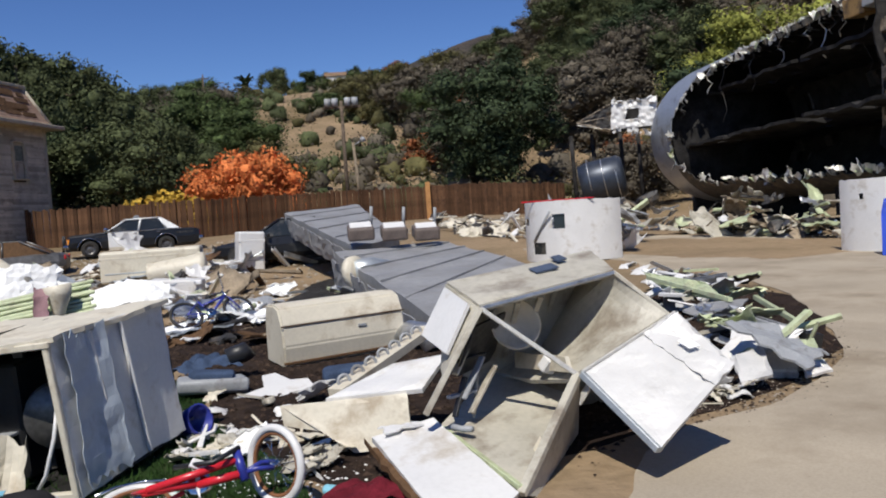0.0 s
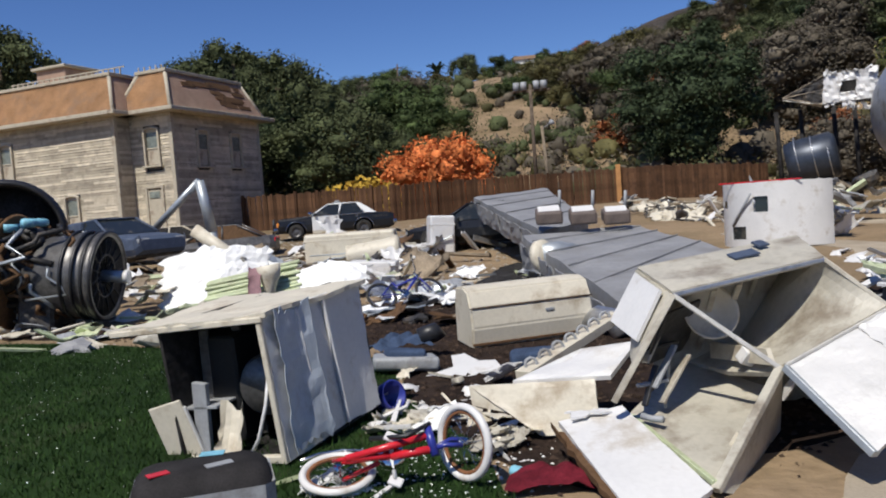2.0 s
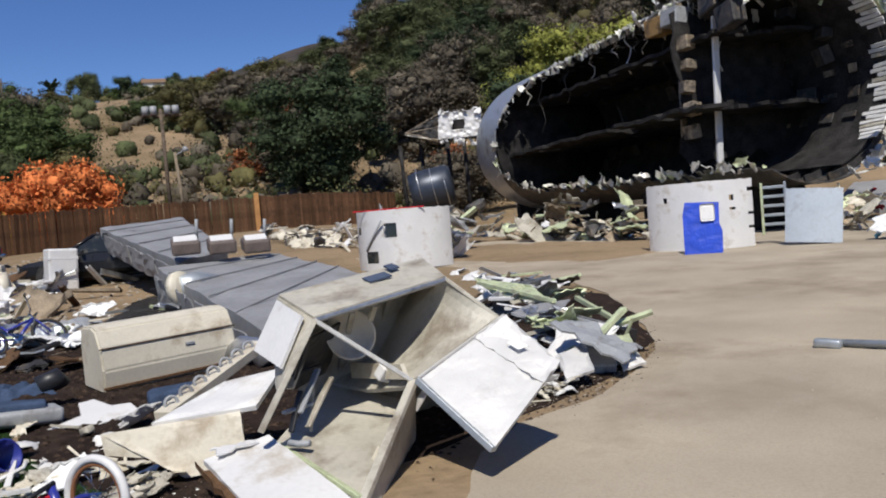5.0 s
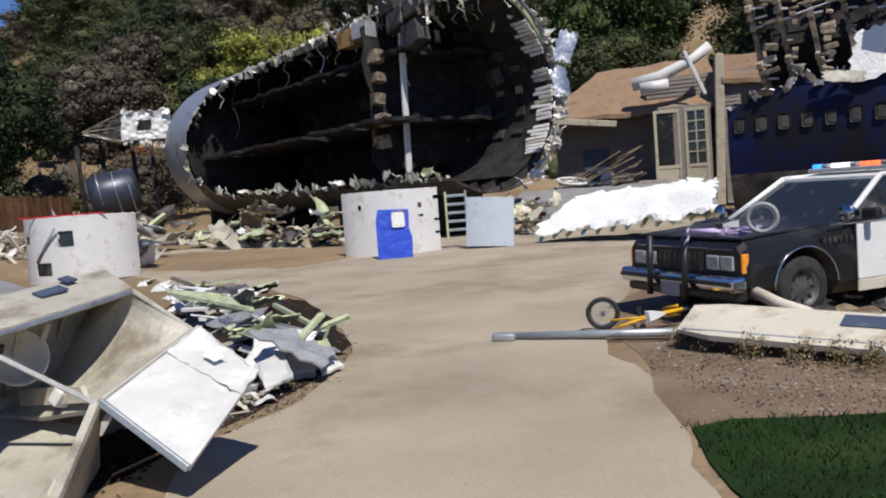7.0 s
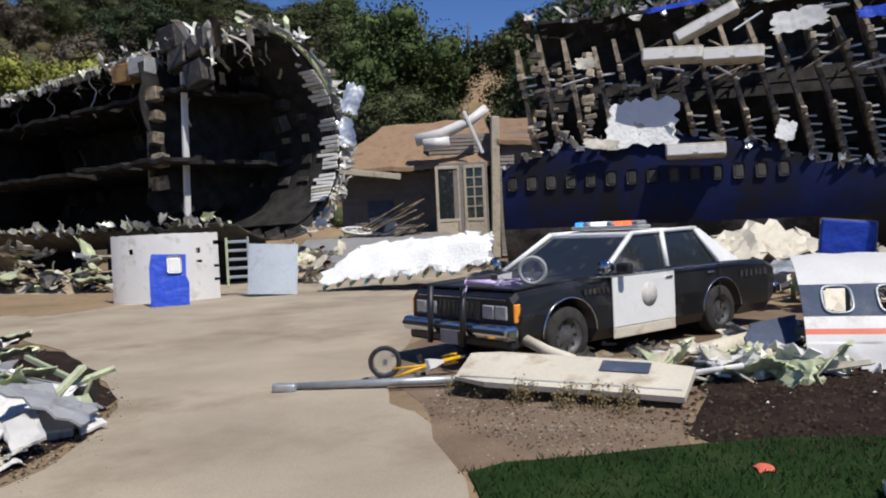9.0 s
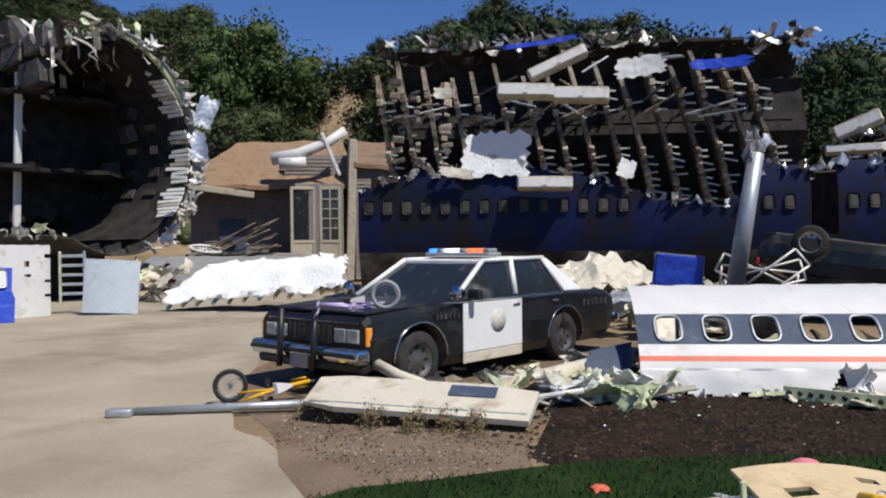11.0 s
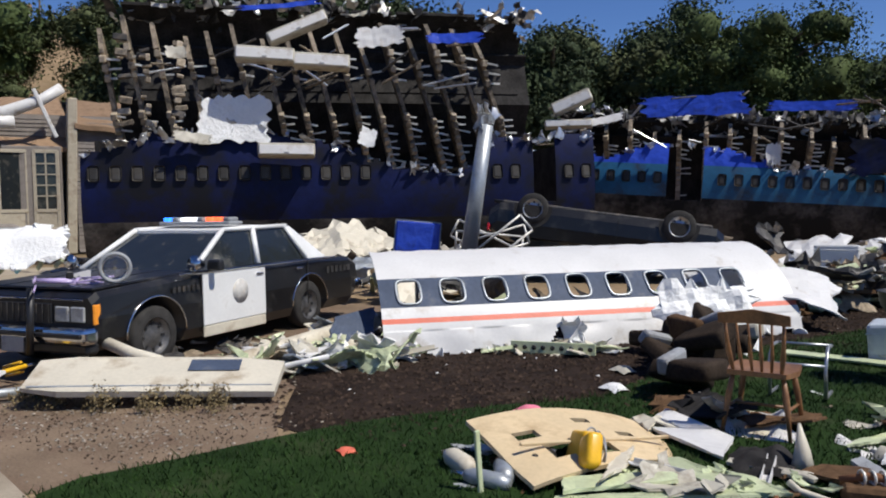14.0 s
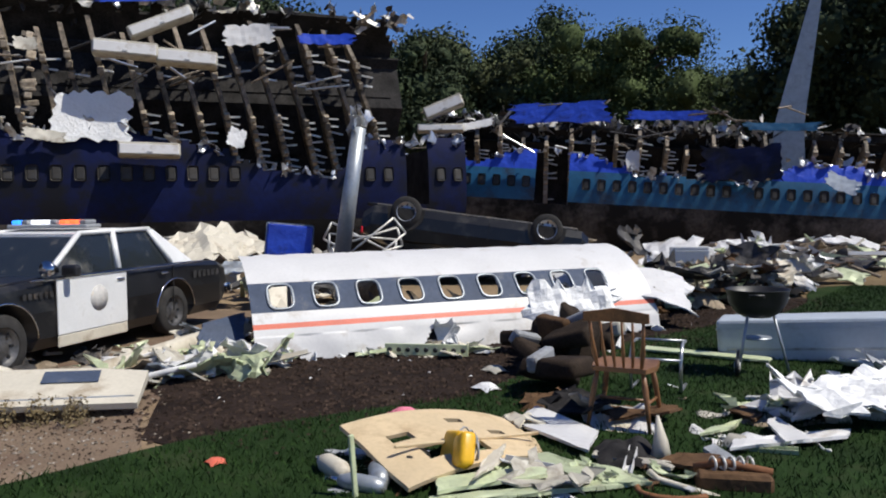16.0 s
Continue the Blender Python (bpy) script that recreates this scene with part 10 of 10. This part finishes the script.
# left field
rubble(area([(-13.5, 16), (-4.2, 17), (-3.8, 27), (-15, 28)], 0.45), 130, MIX, (0.4, 1.5), "rubble of the left field", 0.05, 16, "in the debris field", far=True)
rubble(area([(-12.5, 12.5), (-4.2, 13), (-4.4, 17), (-13, 17)], 0.55), 90, ["white", "primer", "cream", "galley", "wood", "primer", "grey"], (0.3, 0.9), "rubble of the left field", 0.05, 22, "in the debris field", far=True)
rubble(area([(-11, 8.6), (-4.2, 9.2), (-4.4, 13), (-13, 12.8)], 0.1), 70, ["white", "wing", "galley", "primer", "cream", "grey"], (0.25, 0.9), "rubble of the left field", 0.04, 10, "on the mulch")
rubble(area([(-4.0, 10), (-0.8, 10.5), (-1.2, 16), (-4.6, 17)], 0.1), 60, MIX + ["wood", "rawwood"], (0.3, 1.1), "rubble before the wing", 0.04, 9, "before the wing")
rubble(area([(-2.4, 5.6), (-0.9, 5.0), (-0.6, 6.6), (-2.2, 7.2)], 0.05), 26, ["galley", "cream", "white"], (0.15, 0.4), "scraps near the bicycle", 0.06, 14, "near the red bicycle")
# right side: before and behind the cabin wall
rubble(area([(7.43, 3.82, 0.0), (8.59, 2.56, -0.0), (7.63, 1.69, 0.0), (6.68, 2.86, 0.0)], 0.12), 60, ["primer", "cream", "white", "primer", "galley", "wood"], (0.2, 0.7), "rubble by the cabin wall", 0.05, 20, "before the cabin wall")
rubble(area([(8.38, 1.86, 0.0), (8.85, -0.19, 0.0), (8.16, -0.59, 0.0), (8.2, 1.22, -0.0)], 0.04), 22, ["white", "cream", "primer"], (0.12, 0.45), "rubble by the cabin wall", 0.05, 12, "before the cabin wall")
rubble(area([(10.2, -1.5), (11.4, -3.0), (16.5, -8.5), (13.6, -1.5)], 0.5), 210, ["primer", "white", "cream", "wood", "wood", "darkmetal", "galv", "galley", "rawwood"], (0.25, 1.1), "rubble beyond the lawn", 0.05, 15, "beyond the lawn", far=True)
rubble(area([(13.6, -1.2), (17.5, -9.0), (24, -12), (21, -1)], 0.45), 90, ["white", "cream", "primer", "wood", "darkmetal", "white"], (0.5, 1.7), "far rubble", 0.05, 14, "before the blue hull", far=True)
rubble(area([(12, 6.5), (13, 1.5), (18.5, 0.5), (17.5, 7.5)], 0.5), 60, ["darkmetal", "darkmetal", "cream", "primer", "wood", "galv"], (0.5, 1.4), "rubble behind the cars", 0.05, 25, "behind the parked car", far=True)
rubble(area([(4.27, 0.27, -0.0), (4.97, -1.01, 0.0), (4.45, -1.5, 0.0), (4.02, -0.44, -0.0)], 0.03), 8, ["primer", "primer", "cream", "white", "galley", "rawwood", "grey"], (0.15, 0.5), "scraps on the lawn", 0.05, 9, "on the grass")
rubble(area([(6.67, -1.6, 0.0), (6.44, -3.25, 0.0), (4.54, -2.3, 0.0), (4.97, -1.4, 0.0)], 0.0), 20, ["primer", "white", "wood", "white", "galley"], (0.12, 0.5), "scraps on the lawn", 0.05, 7, "on the grass")
rubble(area([(6.12, -0.24, 0.0), (6.48, -1.0, 0.0), (5.09, -1.29, -0.0), (4.97, -0.48, 0.0)], 0.06), 12, ["white", "galley", "rawwood", "fabric", "cream"], (0.25, 0.7), "scraps on the lawn", 0.05, 12, "near the wooden chair")
rubble(area([(6.65, -2.53, 0.0), (7.83, -3.99, 0.0), (5.46, -2.79, 0.0), (5.47, -2.15, 0.0)], 0.05), 14, ["white", "foam", "galley"], (0.2, 0.6), "scraps on the lawn", 0.05, 14, "on the grass")

rubble(area([(-2.13, 5.73, 0.0), (-1.51, 5.79, 0.0), (-1.37, 5.2, 0.0), (-1.89, 5.14, 0.0)], 0.06), 16, ["galley", "cream", "foam", "white"], (0.15, 0.38), "scraps near the bicycle", 0.05, 12, "near the red bicycle")
rubble(area([(-1.05, 5.19, 0.0), (-0.75, 5.19, 0.0), (-0.72, 4.72, 0.0), (-0.96, 4.66, 0.0)], 0.05), 10, ["galley", "cream", "white"], (0.15, 0.35), "scraps near the bicycle", 0.05, 12, "near the red bicycle")
rubble(area([(-2.21, 4.29, 0.0), (-1.52, 4.17, 0.0), (-1.35, 4.04, 0.0), (-2.04, 4.02, 0.0)], 0.03), 10, ["foam", "primer", "white"], (0.1, 0.3), "scraps near the bicycle", 0.05, 8, "near the red bicycle")
rubble(area([(4.98, 1.04, 0.0), (5.22, 0.33, 0.0), (4.18, 0.27, 0.0), (4.18, 0.94, 0.0)], 0.03), 16, ["galv", "cream", "primer", "grey", "rawwood"], (0.1, 0.3), "scraps on the lawn", 0.05, 10, "on the grass")
rubble(area([(4.65, 0.09, 0.0), (4.54, -1.15, 0.0), (4.19, -1.18, 0.0), (4.17, 0.02, -0.0)], 0.05), 7, ["primer", "primer", "cream", "white", "rawwood"], (0.2, 0.6), "scraps on the lawn", 0.05, 10, "on the grass")
rubble(area([(7.93, 6.4, 0.0), (8.9, 3.95, 0.0), (7.37, 2.79, 0.0), (6.93, 3.44, 0.0)], 0.1), 26, ["cream", "primer", "wood", "galley", "darkmetal"], (0.2, 0.6), "rubble by the car", 0.05, 14, "beside the parked car")
rubble(area([(8.08, 3.82, 0.0), (9.93, 3.06, 0.0), (8.7, 2.62, 0.0), (6.99, 3.0, 0.0)], 0.1), 22, ["cream", "primer", "white", "galv", "wood"], (0.25, 0.7), "rubble by the car", 0.05, 14, "beside the parked car")


# ---------- ground litter ----------
def scatter(outline, n, seed, wobble=0.12):
    """n places inside an outline on the plan, with a loose edge."""
    rs = np.random.RandomState(seed)
    q = np.array([p[:2] for p in outline], float)
    lo, hi = q.min(0), q.max(0)
    found = np.zeros((0, 2))
    while len(found) < n:
        c = lo + rs.rand(4 * n, 2) * (hi - lo)
        inside = np.zeros(len(c), bool)
        for (x0, y0), (x1, y1) in zip(q, np.roll(q, -1, 0)):
            cross = (y0 > c[:, 1]) != (y1 > c[:, 1])
            inside ^= cross & (c[:, 0] < (x1 - x0) * (c[:, 1] - y0) / (y1 - y0 + 1e-12) + x0)
        found = np.concatenate([found, c[inside]])
    return found[:n] + rs.normal(size=(n, 2)) * wobble, rs


def litter(name, outline, n, size, key, label, seed, flat_k=0.6, wobble=0.15):
    """Countless small bits on the ground, one object."""
    c, rs = scatter(outline, n, seed, wobble)
    z = np.array([ground_z(x, y) for x, y in c])[:, None]
    s = size * rs.uniform(0.4, 1.6, (n, 1)) ** 1.3
    base = np.array([[1, 0, 0], [-0.6, 0.8, 0], [-0.5, -0.9, 0.1], [0.05, 0, 1.0 * flat_k]])
    ang = rs.rand(n) * 6.28
    ca, sa = np.cos(ang), np.sin(ang)
    v = np.empty((n, 4, 3))
    v[:, :, 0] = c[:, :1] + s * (base[None, :, 0] * ca[:, None] - base[None, :, 1] * sa[:, None])
    v[:, :, 1] = c[:, 1:] + s * (base[None, :, 0] * sa[:, None] + base[None, :, 1] * ca[:, None])
    v[:, :, 2] = z + 0.008 + s * base[None, :, 2]
    f = []
    for i in range(n):
        k = 4 * i
        f += [(k, k + 1, k + 3), (k + 1, k + 2, k + 3), (k + 2, k, k + 3)]
    ob = part(name, mesh(name, v.reshape(-1, 3), f), M[key])
    return tagged(ob, label, name.replace("_", " "), kind="stuff")


litter("mulch_chips", MULCH_EAST, 16000, 0.020, "mulch_bit", "dark brown shredded mulch chips", 1, wobble=0.22)
litter("mulch_chips", MULCH_WEST, 14000, 0.022, "mulch_bit", "dark brown shredded mulch chips", 2, wobble=0.2)
litter("pebbles", [(4.25, 2.82, -0.0), (4.73, 4.29, 0.0), (6.03, 5.05, 0.0), (5.19, 2.23, 0.0)], 520, 0.010, "pebble", "small pale pebbles on bare dirt", 3, wobble=0.3)
litter("pebbles", [(1.56, 5.19, 0.0), (2.7, 5.97, 0.0), (3.6, 7.24, 0.0), (2.46, 6.55, 0.0)], 420, 0.010, "pebble", "small pale pebbles along the drive edge", 4, wobble=0.2)
litter("mulch_chips", [(4.25, 2.82, -0.0), (4.73, 4.29, 0.0), (6.03, 5.05, 0.0), (7.4, 3.0), (5.19, 2.23, 0.0)], 2600, 0.007, "mulch_bit", "thin brown chips blown over bare dirt", 21, wobble=0.06)
litter("pebbles", [(4.25, 2.82, -0.0), (4.73, 4.29, 0.0), (6.03, 5.05, 0.0), (7.4, 3.0), (5.19, 2.23, 0.0)], 350, 0.012, "pebble", "small pale stones on bare dirt", 22, wobble=0.08)
litter("mulch_chips", [(1.56, 5.19, 0.0), (2.7, 5.97, 0.0), (3.6, 7.24, 0.0), (4.45, 9.54, 0.0), (3.15, 7.86, 0.0)], 1600, 0.010, "mulch_bit", "brown chips along the drive edge", 23, wobble=0.12)
litter("pebbles", MULCH_EAST, 120, 0.012, "foam", "pale crumbs over the mulch", 14, wobble=0.3)
litter("white_specks", LAWN_WEST, 2200, 0.008, "foam", "white specks scattered over the turf", 5)
litter("white_specks", [(-1.64, 4.12, 0.0), (-0.51, 4.33, -0.0), (-0.63, 4.83, 0.0), (-1.82, 4.83, 0.0)], 420, 0.009, "foam", "white foam crumbs on the turf", 6, wobble=0.25)
litter("pebbles", [(-5, 13), (-1, 13), (-1, 40), (-18, 34)], 2600, 0.05, "pebble", "small rubble over the sandy ground", 7, wobble=0.5)
litter("pebbles", [(1.0, 3.0), (2.9, 3.0), (12, 18), (4, 22)], 420, 0.010, "pebble", "fine grit scattered over the paving", 8)
litter("white_specks", LAWN_EAST, 500, 0.009, "foam", "pale specks scattered over the turf", 9)


def grass(outline, n, seed, label, hgt=0.04):
    c, rs = scatter(outline, n, seed, 0.04)
    ang = rs.rand(n, 1) * 6.28
    d = np.concatenate([np.cos(ang), np.sin(ang)], 1)
    h = hgt * rs.uniform(0.5, 1.4, (n, 1))
    lean = rs.normal(size=(n, 2)) * 0.5
    v = np.empty((n, 3, 3))
    v[:, 0, :2], v[:, 1, :2], v[:, 2, :2] = c - d * 0.006, c + d * 0.006, c + lean * h
    v[:, 0, 2] = v[:, 1, 2] = 0.008
    v[:, 2, 2] = 0.012 + h[:, 0]
    ob = part("turf_blades", mesh("blades", v.reshape(-1, 3), [(3 * i, 3 * i + 1, 3 * i + 2) for i in range(n)]), GRASS)
    tagged(ob, label, "grass", kind="stuff")


GRASS = mat("grass_blades", (0.024, 0.052, 0.012), 0.75, 0, 0.3, 1.2, 0, 20, rnd=0.45)
grass(LAWN_WEST, 90000, 3, "short green turf blades")
grass(LAWN_EAST, 110000, 4, "short green turf blades")


def weeds():
    rng = random.Random(3)
    for k in range(7):
        p = Vector((5.58, 4.57, 0.0)).lerp(Vector((5.59, 2.97, 0.0)), k / 6)
        t = thing("weed", Matrix.Translation((p.x + rng.uniform(-0.1, 0.1), p.y + rng.uniform(-0.1, 0.1), 0)), "dry brown weed tuft under the flap", "weed", "weeds")
        tagged(part("stalk", leaf_cloud("stalks", [(0, 0, 0.1, 0.12), (0.1, 0.05, 0.08, 0.1), (-0.1, 0, 0.06, 0.1)], 420, 0.014, k), LEAF["dry"], t), kind="stuff")


weeds()
for nm, p, key, lab in (("cloth", (5.83, 0.55, 0.0), "pinkcloth", "crumpled pink cloth on the mulch"), ("cloth", (6.66, -0.07, 0.0), "whitecloth", "crumpled white cloth on the mulch"), ("stuffed_bag", (7.4, -0.16, 0.0), "galley", "pale stuffed bag on the mulch"), ("cloth", (4.71, 1.61, 0.0), "orange", "orange scrap of cloth on turf")):
    t = thing(nm, Matrix.Translation((p[0], p[1], 0.05)) @ pose(0, 0, 0, 0, 0, 40), lab, "cloth")
    part("fabric", crumpled(0.13 if key == "orange" else 0.22, 0.1 if key == "orange" else 0.16, 5), M[key], t)
